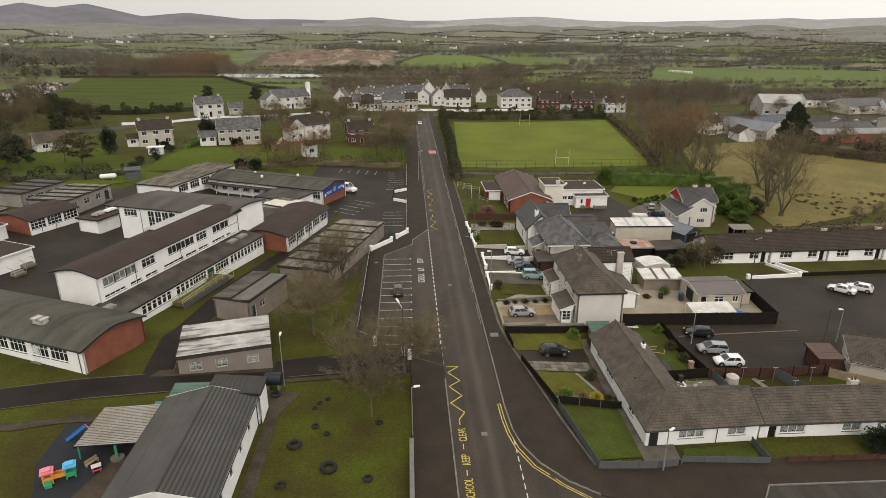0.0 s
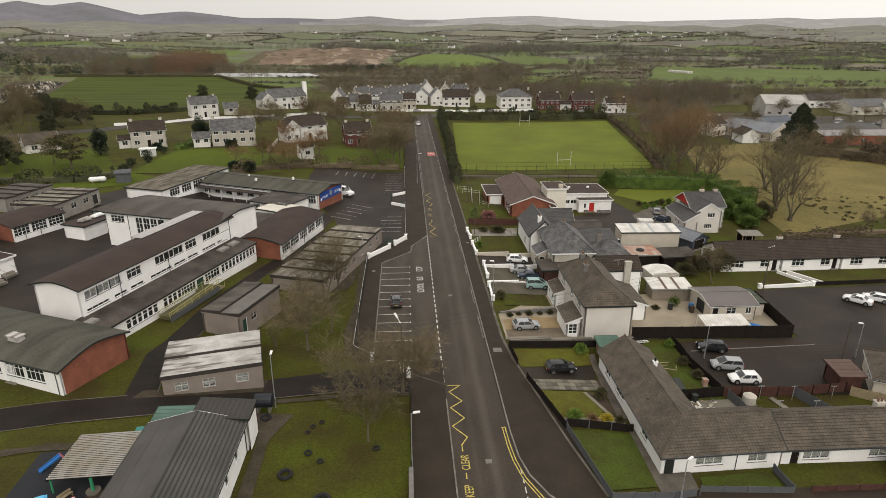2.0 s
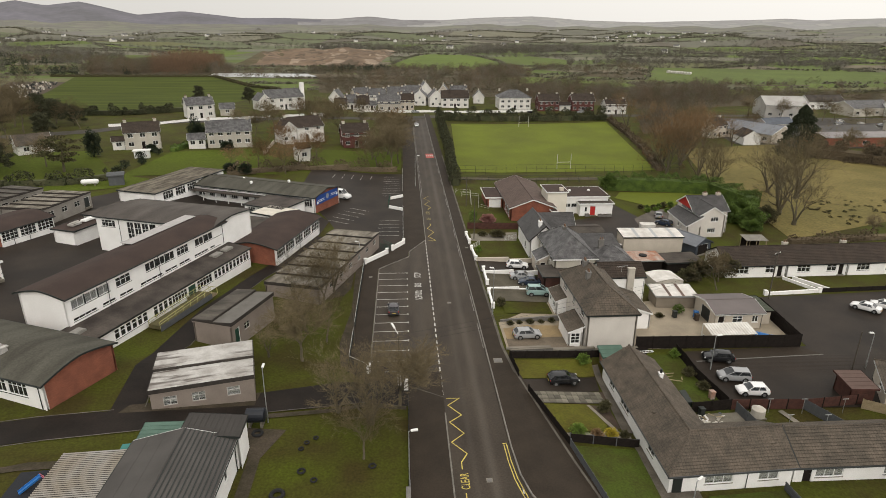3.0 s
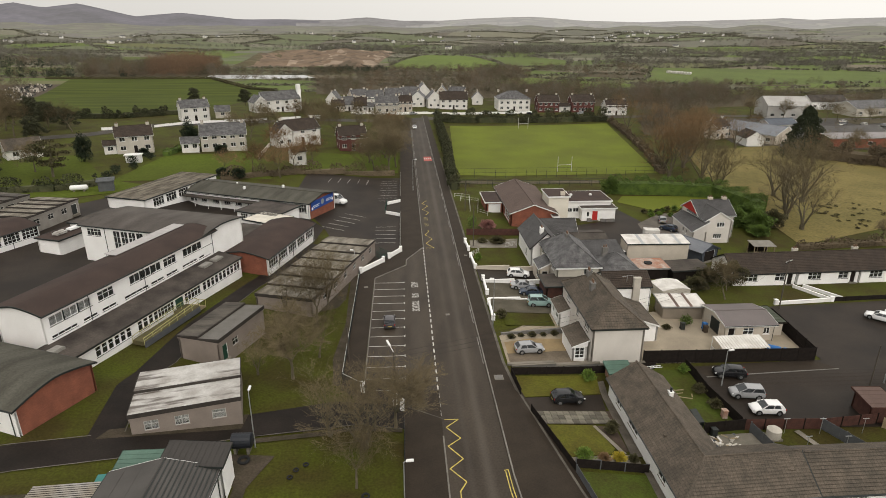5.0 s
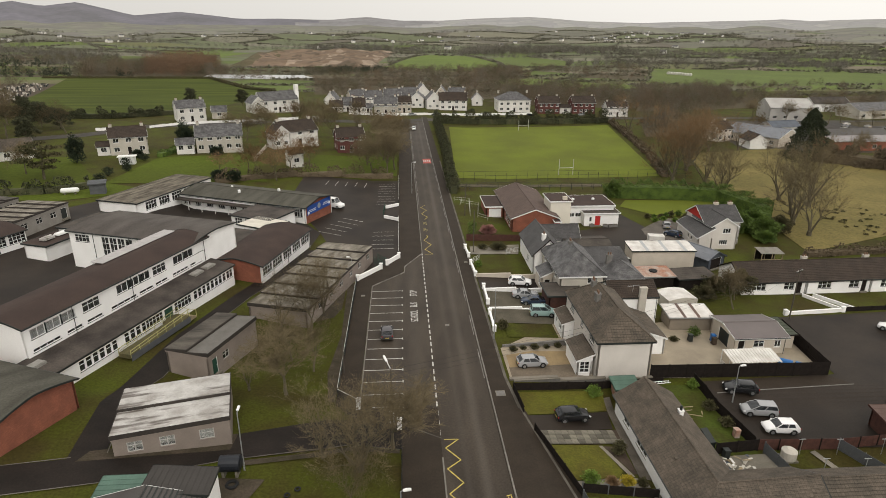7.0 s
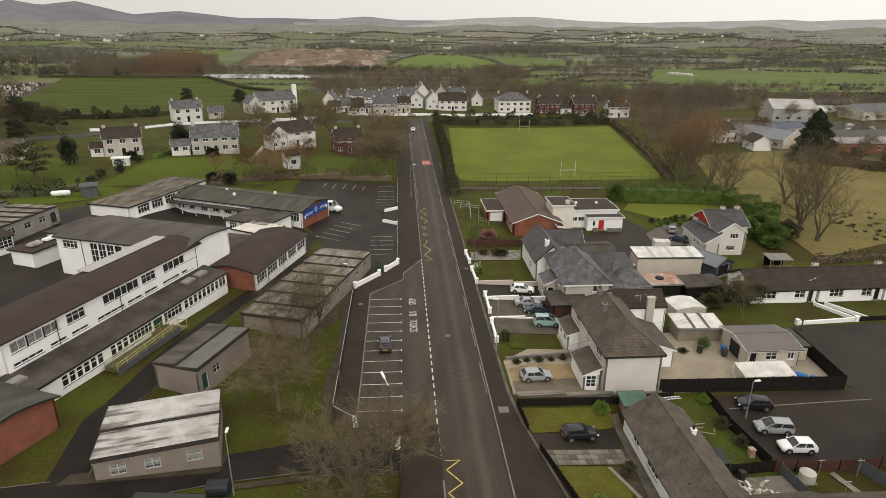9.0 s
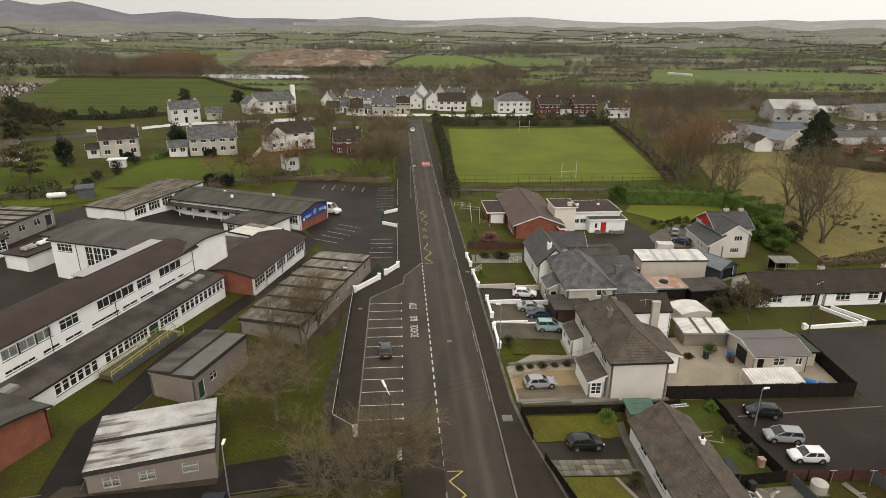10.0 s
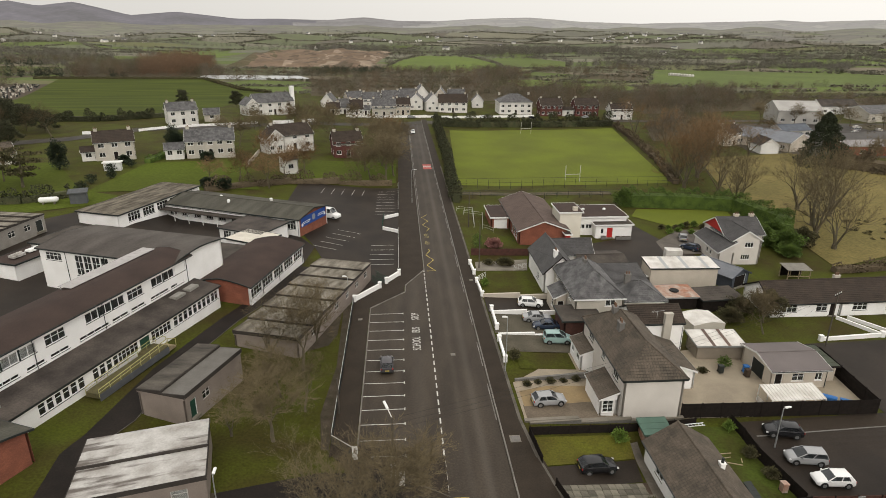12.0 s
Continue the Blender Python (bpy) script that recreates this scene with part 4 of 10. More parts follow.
# school grounds
TARMAC_WET = mat("wet_path_tarmac", (0.028, 0.0215, 0.0175), 0.65, (0.017, 0.0135, 0.011), 0.3, 0.7, 6, 0.1, spec=0.14)
sheet("school_tarmac", [(-4.4, 114.8), (-4.4, 174), (-30, 176), (-30, 150), (-20, 128), (-12, 104.5), (-11.3, 104.4)], 0.01, TARMAC, "dark tarmac school car park", "car park")
sheet("school_yard", [(-28, 117), (-33, 103), (-43, 72), (-62, 80), (-90, 96), (-84, 125), (-70, 145), (-45, 136)], 0.0, TARMAC, "dark wet tarmac school yard", "yard")
sheet("school_court", [(-55, 147.5), (-23.6, 133.6), (-20, 128), (-21, 118), (-28, 117), (-45, 134), (-57, 140)], 0.015, TARMAC, "dark tarmac court between the classroom blocks", "yard")
sheet("school_drive", [(-4, 61.5), (-4, 66), (-11.8, 66.9), (-21.1, 63.6), (-34, 59.3), (-47.8, 55.9), (-80, 49), (-80, 45), (-45.9, 52.3), (-30.6, 56.4), (-20.5, 60), (-9, 62.6)], 0.03, TARMAC_WET, "dark asphalt school drive", "path")
sheet("school_path", [(-34.5, 59), (-31.5, 60), (-33, 69), (-31.3, 74), (-30.3, 84), (-26.5, 97), (-21.5, 109), (-19, 118), (-22, 118), (-25, 108), (-29, 97), (-33, 84), (-35.5, 68)], 0.02, TARMAC_WET, "dark tarmac path between the classrooms", "path")
DIRT = mat("leaf_litter_dirt", (0.078, 0.06, 0.042), 0.95, (0.045, 0.038, 0.021), 0.7, 0.9, 5, 0.4)
sheet("cabin_verge", [(-33.0, 60.4), (-20.4, 63.9), (-20.6, 61.4), (-33.6, 58.9)], 0.04, DIRT, "brown littered verge below the mobile classroom", "verge")
sheet("drive_verge", [(-20.2, 59.7), (-9, 62.3), (-4.2, 61.4), (-4.2, 60.9), (-9.2, 61.6), (-20.2, 58.9)], 0.045, DIRT, "brown littered edge of the school drive", "verge")
sheet("lay_by_verge", [(-11.4, 70), (-11.4, 104), (-12.6, 103), (-12.1, 86), (-12.9, 76), (-12.2, 70.2)], 0.03, DIRT, "brown littered verge along the mesh fence", "verge")
sheet("long_cabin_verge", [(-13.6, 91.0), (-12.75, 94.0), (-12.7, 101.0), (-13.6, 98.0), (-16.2, 89.2)], 0.05, DIRT, "brown bare verge beside the long cabin", "verge")
sheet("nursery_yard", [(-34.5, 36), (-28.6, 36), (-28.6, 51), (-35.6, 50.4), (-37.9, 49.9), (-37.7, 44.0), (-36.2, 41.0)], 0.02, mat("soft_play_rubber", (0.028, 0.03, 0.036), 0.9, None, 0.5, 0.4, 12, 0.2), "black rubber play surface beside the nursery", "play area")
sheet("nursery_lawn_path", [(-48, 50.0), (-42.9, 50.0), (-39.6, 50.5), (-38.0, 51.2), (-35.0, 51.6), (-35.0, 50.6), (-38.2, 50.1), (-42.2, 48.8), (-48, 48.4)], 0.025, DIRT, "tan worn path across the grass", "path")
sheet("nursery_path", [(-28.6, 36), (-34, 36), (-31.5, 45), (-28.6, 47)], 0.03, SOIL, "brown worn ground beside the nursery", "ground")
sheet("nursery_side_path", [(-19.3, 30), (-17.8, 30), (-18.2, 53), (-16.5, 57.5), (-22, 57.5), (-22, 53.2), (-19.3, 53.2)], 0.02, DIRT, "worn concrete path along the nursery wall", "path")

# east side
sheet("east_car_park", [(33.0, 61.7), (78, 60), (78, 92.2), (51, 90.4), (50.6, 74.5), (40, 73.9), (31.6, 73.2)], 0.02, TARMAC, "dark wet tarmac residents' car park", "car park")
sheet("east_street", [(78, 60), (160, 58), (160, 96), (78, 92.2)], 0.015, TARMAC, "dark tarmac residential street", "road")
sheet("house_yard", [(9, 73.5), (26.4, 74.2), (49.4, 74.5), (50.5, 86), (39, 90), (27.5, 88), (27.5, 79), (19, 79), (18.5, 89), (9, 81)], 0.03, mat("pale_yard_concrete", (0.34, 0.288, 0.212), 0.9, (0.255, 0.215, 0.16), 0.35, 0.4, 8, 0.1), "pale concrete yard of the hipped house", "yard")
sheet("lower_drive", [(9.3, 73.4), (18.2, 73.6), (18.2, 77.6), (9.3, 76.4)], 0.045, mat("worn_drive", (0.17, 0.135, 0.098), 0.95, (0.115, 0.092, 0.066), 0.5, 0.7, 6, 0.2), "worn brown drive of the hipped house", "drive")
sheet("gravel_drive", [(9.4, 76.2), (18, 77.4), (18, 80.6), (13, 80.4), (9.4, 79.2)], 0.055, GRAVEL, "tan gravel drive with soft edges", "drive")
OLD_DRIVE = mat("mossy_old_drive", (0.115, 0.10, 0.072), 0.9, (0.07, 0.062, 0.042), 0.4, 0.8, 6, 0.2)
sheet("upper_lawn", rect(10.5, 17.6, 84.2, 88.2), 0.05, LAWN, "short green front lawn", "lawn")
sheet("drive_strip", rect(8.8, 19, 88.4, 93), 0.04, OLD_DRIVE, "worn gravel drive", "drive")
sheet("drive_strip_north", rect(8.8, 18, 93.4, 99.4), 0.04, OLD_DRIVE, "worn gravel parking strip", "drive")
sheet("drive_white_house", rect(8.8, 19.5, 99.8, 105.2), 0.04, TARMAC, "dark tarmac drive", "drive")
sheet("lawn_small", rect(9.3, 17.5, 105.6, 110.5), 0.05, LAWN, "small green lawn", "lawn")
sheet("concrete_lane", [(9.0, 116.0), (18.1, 117.1), (19.2, 122.6), (9.2, 120.3)], 0.05, CONCRETE, "grey concrete drive behind a gate", "drive")
sheet("hall_forecourt", [(31, 115), (56, 117), (50, 132), (46, 150), (44, 150), (44, 136), (29, 130), (20, 128), (20, 118)], 0.03, TARMAC, "dark tarmac forecourt of the hall", "yard")
sheet("gravel_court", [(47, 126), (57, 126), (64, 141), (56, 141), (48, 133)], 0.05, mat("grey_gravel", (0.15, 0.13, 0.11), 0.95, (0.10, 0.088, 0.074), 0.5, 0.6, 8, 0.2), "grey gravel court of the white house", "yard")
TIRED_LAWN = mat("tired_lawn", (0.112, 0.115, 0.014), 0.95, (0.085, 0.072, 0.013), 0.35, 0.9, 5, 0.5, spec=0.2)
sheet("garden_lawn_upper", [(9.2, 70.8), (19.5, 71.5), (19.3, 68.7), (9.4, 66.5)], 0.06, TIRED_LAWN, "front garden lawn by the dark fence", "lawn")
sheet("car_drive", [(9.4, 66.35), (19.3, 68.55), (18.9, 65.4), (10.2, 63.4)], 0.06, TARMAC, "dark tarmac garden drive", "drive")
sheet("garden_paving", [(10.3, 63.4), (19.4, 65.4), (19.5, 63.4), (16.5, 62.5), (10.6, 61.8)], 0.05, SOIL, "pale concrete flagstones laid in the garden", "paving")
sheet("garden_lawn_middle", [(10.7, 61.6), (16.3, 62.3), (17.6, 58.6), (16.9, 57.6), (12.0, 56.6)], 0.06, TIRED_LAWN, "front garden lawn with pointed edge", "lawn")
sheet("garden_bed_path", [(16.3, 62.2), (16.7, 62.3), (18.6, 57.9), (18.1, 57.7)], 0.075, CONCRETE, "narrow worn concrete edging path", "path")
sheet("garden_cross_path", [(11.9, 56.5), (18.2, 57.7), (19.6, 57.6), (19.6, 56.5), (12.1, 55.9)], 0.07, CONCRETE, "pale concrete slab path across the garden", "path")
sheet("garden_bed", [(16.8, 62.2), (18.9, 62.4), (19.0, 58.3), (18.6, 58.2)], 0.065, SOIL, "brown earth flower bed", "bed")
sheet("back_lawn", [(26.9, 57), (32.8, 58), (32.8, 61.8), (31.4, 72.6), (26.9, 72.6)], 0.05, mat("fresh_lawn", (0.062, 0.086, 0.010), 0.95, (0.052, 0.054, 0.010), 0.4, 0.9, 5, 0.4, spec=0.2), "green back lawn with scattered sticks", "lawn")
sheet("garden_corner_lawn", [(12.7, 54.6), (19.45, 54.8), (19.25, 46.9), (13.7, 45.7)], 0.06, bpy.data.materials["fresh_lawn"], "green corner lawn inside the grey fence", "lawn")
sheet("bungalow_path", [(19.45, 55.4), (20.2, 55.6), (20.2, 48.8), (23.3, 48.9), (23.1, 46.4), (19.25, 46.2)], 0.055, mat("worn_path", (0.145, 0.125, 0.10), 0.9, (0.09, 0.078, 0.062), 0.6, 0.6, 6, 0.2), "worn concrete path round the bungalow", "path")
sheet("bungalow_side_path", [(19.0, 57.6), (20.2, 57.6), (20.2, 70.6), (19.4, 70.4)], 0.058, bpy.data.materials["worn_path"], "worn concrete path beside the bungalow", "path")
sheet("front_lawn", [(23.6, 46.4), (31.2, 46.4), (31.5, 48.5), (23.9, 48.1)], 0.05, bpy.data.materials["fresh_lawn"], "narrow green lawn behind the low fence", "lawn")
sheet("car_park_footway", [(32.2, 73.3), (49.6, 74.2), (51.4, 72.2), (33.4, 71.0)], 0.055, ASPHALT_BROWN, "brown asphalt footway behind the parked cars", "pavement")
PASTURE = mat("hill_grass", (0.088, 0.116, 0.015), 1, (0.070, 0.085, 0.014), 0.05, 0.6, 1.5, 0.2, spec=0.1)
sheet("field_path", [(10.5, 167.5), (52, 171), (52, 173.8), (10.5, 170.5)], 0.03, mat("muddy_track", (0.12, 0.095, 0.062), 0.95, (0.075, 0.068, 0.035), 0.3, 0.7, 4, 0.3), "worn brown track between two fences", "path")
sheet("pitch", [(11.5, 177.5), (73.5, 183.5), (90, 283), (17, 272)], 0.02, LAWN_BRIGHT, "mown green playing field", "playing field")
sheet("rough_field", [(76, 118), (112, 132), (160, 150), (160, 190), (135, 226), (97, 217), (86, 180)], 0.03, ROUGH_GRASS, "tan rough pasture", "field")
sheet("house_lawn", [(49.5, 151), (57, 142), (72, 146), (75, 156), (53, 157)], 0.03, LAWN_BRIGHT, "green lawn enclosed by a hedge", "lawn")
sheet("green_by_the_road", [(-32, 180), (-5, 180), (-5, 206), (-12, 207), (-30, 204)], 0.03, PASTURE, "bright green lawn under the trees", "lawn")
sheet("west_field", [(-76, 160), (-74, 192), (-50, 201), (-38, 166)], 0.03, PASTURE, "bright green paddock", "lawn")
sheet("west_meadow", [(-118, 150), (-118, 186), (-97, 190), (-78, 162), (-62, 155), (-80, 143)], 0.02, PASTURE, "bright green meadow behind the cabins", "lawn")
HILL_GRASS = mat("hill_field_grass", (0.082, 0.104, 0.016), 1, (0.050, 0.062, 0.012), 0.16, 0.5, 1.2, 0.2, spec=0.1, stretch=(0.10, 1.0, 1.0))
sheet("hill_field", [(-142, 271), (-110, 290), (-90, 330), (-85, 420), (-110, 440), (-158, 529), (-270, 533), (-186, 296)], 0.05, HILL_GRASS, "smooth bright green field behind the houses", "field")
sheet("lake", [(-166, 533), (-110, 524), (-75, 534), (-88, 566), (-170, 572)], 0.3, WATER, "pale still lake", "lake")
sheet("business_yard", [(122, 226), (150, 218), (235, 214), (262, 250), (262, 296), (150, 296), (128, 262)], 0.02, ASPHALT, "grey asphalt yards between the business units", "yard")
sheet("cross_road", [(-140, 206), (-110, 223), (-96, 243), (-71, 256), (-43, 269), (0, 286), (10, 288), (92, 300), (200, 300), (200, 306), (92, 307), (8, 296), (-2, 293), (-46, 276), (-74, 263), (-99, 250), (-114, 230), (-145, 213)], 0.03, ASPHALT, "grey asphalt cross road through the village", "road")

# ---- road markings ----


def marking(name, label, quads, material, lift=0.006):
    g = Geo()
    for q in quads:
        g.face([(x, y, terr(x, y) + lift) for x, y in q])
    ob = new(name, g.mesh(name))
    ob.data.materials.append(material)
    return tagged(ob, label, "road marking", kind="structure")


def line_quad(p, q, w):
    d = Vector((q[0] - p[0], q[1] - p[1])).normalized()
    nx, ny = -d.y * w / 2, d.x * w / 2
    return [(p[0] - nx, p[1] - ny), (p[0] + nx, p[1] + ny), (q[0] + nx, q[1] + ny), (q[0] - nx, q[1] - ny)]


marking("lane_dashes", "white dashed line between road and lay-by", [line_quad((-0.05, y), (-0.05, y + 1.0), 0.16) for y in np.arange(63.5, 116.5, 1.7)], PAINT_WHITE)
marking("bay_lines", "white parking bay lines with short end bars", [line_quad((-8.5, 71.3 + 2.63 * k), (-3.8, 71.3 + 2.63 * k), 0.11) for k in range(12)] + [line_quad((-3.8, 71.05 + 2.63 * k), (-3.8, 71.55 + 2.63 * k), 0.12) for k in range(12)], PAINT_WHITE)
ZIG = [(1.78, 62.8), (0.39, 61.5), (1.74, 59.65), (0.36, 58.45), (1.71, 56.5), (0.31, 55.15), (1.71, 53.3), (1.03, 52.1)]
marking("zigzag_near", "yellow zigzag line of the school entrance", [line_quad((0.3, 62.84), (1.78, 62.8), 0.10)] + [line_quad(a, b, 0.12) for a, b in zip(ZIG, ZIG[1:])] + [line_quad((1.03, 52.1), (1.02, 51.1), 0.10), line_quad((1.08, 48.0), (1.06, 47.2), 0.10), line_quad((1.08, 44.2), (1.07, 43.4), 0.10)], PAINT_YELLOW)
marking("zigzag_far", "worn yellow zigzag line of the school entrance", [line_quad(a, b, 0.12) for a, b in zip([(0.5, 116.6), (2, 116.6), (0.6, 119.2), (1.9, 121.8), (0.6, 124.4), (1.4, 126.4)], [(2, 116.6), (0.6, 119.2), (1.9, 121.8), (0.6, 124.4), (1.4, 126.4), (1.3, 127.5)])]
        + [line_quad(a, b, 0.12) for a, b in zip([(1.3, 138.2), (2, 140), (0.7, 142.6), (2, 145.2), (0.7, 147.8)], [(2, 140), (0.7, 142.6), (2, 145.2), (0.7, 147.8), (2, 150)])], PAINT_YELLOW)
YEL = [(5.8, 54.6), (5.85, 52), (6.05, 49.6), (6.55, 47.1), (7.7, 44.4), (8.72, 43.2), (9.28, 42.55), (9.9, 41.9), (12.4, 40.2)]
marking("double_yellow_lines", "double yellow lines round the corner", [line_quad(a, b, 0.1) for a, b in zip(YEL, YEL[1:])] + [line_quad((5.4, 54.6), (5.85, 54.7), 0.1)] + [line_quad((a[0] - 0.28, a[1] - 0.12), (b[0] - 0.28, b[1] - 0.12), 0.1) for a, b in zip(YEL, YEL[1:])], PAINT_YELLOW)
marking("give_way_dashes", "white dashed line across the side street mouth", [line_quad((6.3 - 0.02 * k, 48.4 - 1.25 * k), (6.28 - 0.02 * k, 47.6 - 1.25 * k), 0.10) for k in range(14)], PAINT_WHITE)
marking("car_park_lines", "white parking bay lines", [line_quad((-9.6, y), (-5.3, y), 0.1) for y in (120, 122.5, 125, 127.5, 130, 150.5, 153, 155.5, 158, 160.5, 163, 165.5, 168, 170.5)] + [line_quad((-20.5 + 0.95 * k, 129 + 2.5 * k), (-15.9 + 0.95 * k, 127.2 + 2.5 * k), 0.1) for k in range(5)] + [line_quad((-13 - 2.5 * k, 171.5), (-13.4 - 2.5 * k, 166.6), 0.1) for k in range(5)], PAINT_WHITE, 0.022)
marking("bay_line_end", "last white bay line by the school entrance", [line_quad((-7.2, 68.75), (-3.8, 68.75), 0.11), line_quad((-3.8, 68.5), (-3.8, 69.0), 0.12)], PAINT_WHITE, 0.043)
marking("red_patch", "worn red road patch with pale bars of lettering", [line_quad((4.35, 196.6), (4.35, 203.4), 2.5)], PAINT_RED)
marking("red_patch_bars", "pale bars of lettering on the red patch", [line_quad((3.45 + 0.6 * k, 199.2), (3.45 + 0.6 * k, 201.4), 0.34) for k in range(4)], PAINT_WHITE, 0.012)
WORN_LINE = mat("worn_road_line", (0.26, 0.245, 0.225), 0.8, (0.105, 0.095, 0.083), 0.7, 0.9, 8, 0.05)
marking("edge_line_far", "worn broken white edge lines of the road", [line_quad((0.35, y), (0.35, y + 11), 0.13) for y in range(150, 270, 13)] + [line_quad((5.95, y), (5.95, y + 5 + y % 3), 0.13) for y in range(74, 270, 11)], WORN_LINE)


def lettering(name, text, x, y, size, material, label, turn=0, sx=1.0, sy=1.0):
    """Painted letters laid flat on the road, reading away from the viewer who drives up to them."""
    cu = bpy.data.curves.new(name, "FONT")
    cu.body, cu.size, cu.align_x, cu.align_y = text, size, "CENTER", "CENTER"
    cu.offset = 0.006
    tmp = bpy.data.objects.new(name, cu)
    scene.collection.objects.link(tmp)
    me = bpy.data.meshes.new_from_object(tmp)
    bpy.data.objects.remove(tmp)
    me.transform(Matrix.Diagonal((sx, sy, 1, 1)))
    me.materials.clear()
    me.materials.append(material)
    ob = new(name, me)
    ob.matrix_world = pose(x, y, terr(x, y) + 0.007, 0, 0, turn)
    return tagged(ob, label, "road marking", kind="structure")


lettering("keep_clear_school", "SCHOOL", 1.16, 41.7, 1.0, PAINT_YELLOW, "yellow word SCHOOL painted along the road", 90, 0.66, 1.15)
lettering("keep_clear_keep", "KEEP", 1.17, 45.65, 1.0, PAINT_YELLOW, "yellow word KEEP painted along the road", 90, 0.72, 1.15)
lettering("keep_clear_clear", "CLEAR", 1.18, 49.5, 1.0, PAINT_YELLOW, "yellow word CLEAR painted along the road", 90, 0.72, 1.15)
WORN_YELLOW = mat("worn_yellow_paint", (0.36, 0.30, 0.11), 0.8, (0.13, 0.11, 0.06), 0.9, 0.9, 8, 0.05)
lettering("far_keep_clear_keep", "KEEP", 1.25, 131.0, 1.0, WORN_YELLOW, "worn yellow word KEEP painted along the road", 90, 0.85, 1.25)
lettering("far_keep_clear_clear", "CLEAR", 1.25, 135.4, 1.0, WORN_YELLOW, "worn yellow word CLEAR painted along the road", 90, 0.85, 1.25)
lettering("bus_stop_school", "SCHOOL", -2.0, 91.2, 1.0, PAINT_WHITE, "white word SCHOOL painted in the lay-by", 90, 0.9, 1.55)
lettering("bus_stop_bus", "BUS", -2.0, 95.0, 1.0, PAINT_WHITE, "white word BUS painted in the lay-by", 90, 0.9, 1.55)
lettering("bus_stop_stop", "STOP", -2.0, 99.2, 1.0, PAINT_WHITE, "white word STOP painted in the lay-by", 90, 0.9, 1.55)

# ---- school buildings ----
HX, HY = 0.332, 0.943


def school(s, r):
    """Plan of the main block: s along it, r to its right, from its south-east corner."""
    return -44.3 + s * HX + r * HY, 72.3 + s * HY - r * HX


def strip_windows(side, start, count, pitch, sill, w, h, nx, ny, *rest):
    return [(side, start + pitch * k, sill, w, h, nx, ny, *rest) for k in range(count)]


x, y = school(15.7, -3.45)
main = house("school_block", "long white rendered two-storey school block with brown felt roof", "school", x, y, 70.6, 31.4, 6.9, 2.4, 6.7, 7.35, "arch", wall=RENDER_WHITE, top=FELT_BROWN, trim=STEEL_DARK, step=0, lip=0.0, over=0.4, low=1.5,
             wins=[("front", -14.0 + k * 2.05, 4.85, 1.85, 1.2, 2, 1, 0.45) for k in range(3)] + [("front", -6.6, 4.8, 2.6, 1.25, 3, 2)] + [("front", -1.6 + k * 2.05, 4.85, 1.85, 1.2, 2, 1) for k in range(3)] + [("front", 5.3, 4.8, 2.6, 1.25, 3, 2)]
             + [("front", 9.2 + k * 2.3, 4.85, 2.05, 1.2, 2, 1) for k in range(2)] + [("front", 13.8, 4.85, 2.1, 1.2, 2, 1, 0.4)]
             + [("front", xx, 3.3, ww, 0.42, 2 if ww < 3 else 4, 1) for xx, ww in ((-13.2, 3.6), (-9.4, 2.2), (-6.4, 2.4), (-1.6, 4.4), (2.4, 2.6), (5.4, 2.4), (9.4, 3.4), (12.9, 2.6))])
GREEN_PANEL = mat("dark_green_panel", (0.022, 0.036, 0.032), 0.6, (0.016, 0.026, 0.023), 1, 0.4, 8, 0.05)
for xa in (-12.98, -10.92, -0.58, 1.48, 10.35):
    part("spandrel_panel", Geo().box(xa - 0.1, xa + 0.1, -3.462, -3.44, 4.8, 6.1), GREEN_PANEL, main, "dark green panel between windows")
panels = thing("solar_panel_row", "row of pale grey solar panels on the brown roof", "solar panel", pose(x, y, 2.4 + 6.98, 0, 0, 70.6))
SOLAR = mat("solar_glass", (0.40, 0.375, 0.365), 0.3, (0.33, 0.31, 0.30), 1, 0.3, 8, 0)
for k in range(12):
    pv = part("solar_panel", Geo().box(0.6 + k * 1.2, 1.76 + k * 1.2, 1.2, 3.25, 0.44, 0.49), SOLAR, panels)
    part("support", Geo().box(0.7 + k * 1.2, 0.76 + k * 1.2, 1.4, 1.46, 0, 0.44).box(0.7 + k * 1.2, 0.76 + k * 1.2, 2.9, 2.96, -0.3, 0.44).box(0.7 + k * 1.2, 0.76 + k * 1.2, 1.46, 2.9, 0.38, 0.44), GALV, pv)

x, y = school(14.9, 2.0)
wing = house("front_wing", "low white single-storey wing with stained felt roof and window strips", "school", x, y, 70.6, 33.8, 4.1, 1.9, 2.75, 3.35, "mono", RENDER_WHITE, FELT_STAINED, trim=STEEL_DARK, step=0, lip=0.0, over=0.25, low=1.5,
             wins=[w for s0, c in ((-12.2, 6), (-5.4, 4), (7.7, 4), (11.6, 5)) for w in strip_windows("front", s0, c, 0.97, 1.1, 0.82, 1.3, 1, 2)] + [("front", -0.6, 1.1, 3.2, 1.3, 5, 2), ("front", 5.0, 1.1, 3.5, 1.3, 5, 2), ("front", 16.2, 1.1, 0.8, 1.3, 1, 2)],
             doors=[("front", 2.1, 1.7, 2.3, GREEN_PAINT)])
for k, xx in enumerate((-15.6, 11.6, 14.4)):
    part("roof_light", Geo().box(xx - 1.0, xx + 1.0, -0.1, 1.1, 3.05, 3.42).box(xx - 0.9, xx + 0.9, 0.0, 1.0, 3.423, 3.5), mat("dull_roof_light", (0.30, 0.29, 0.26), 0.4, (0.22, 0.21, 0.19), 2, 0.5, 8, 0.05) if k == 0 else bpy.data.materials["dull_roof_light"], wing, "dull glazed roof light")
x, y = school(33.7, -11.45)
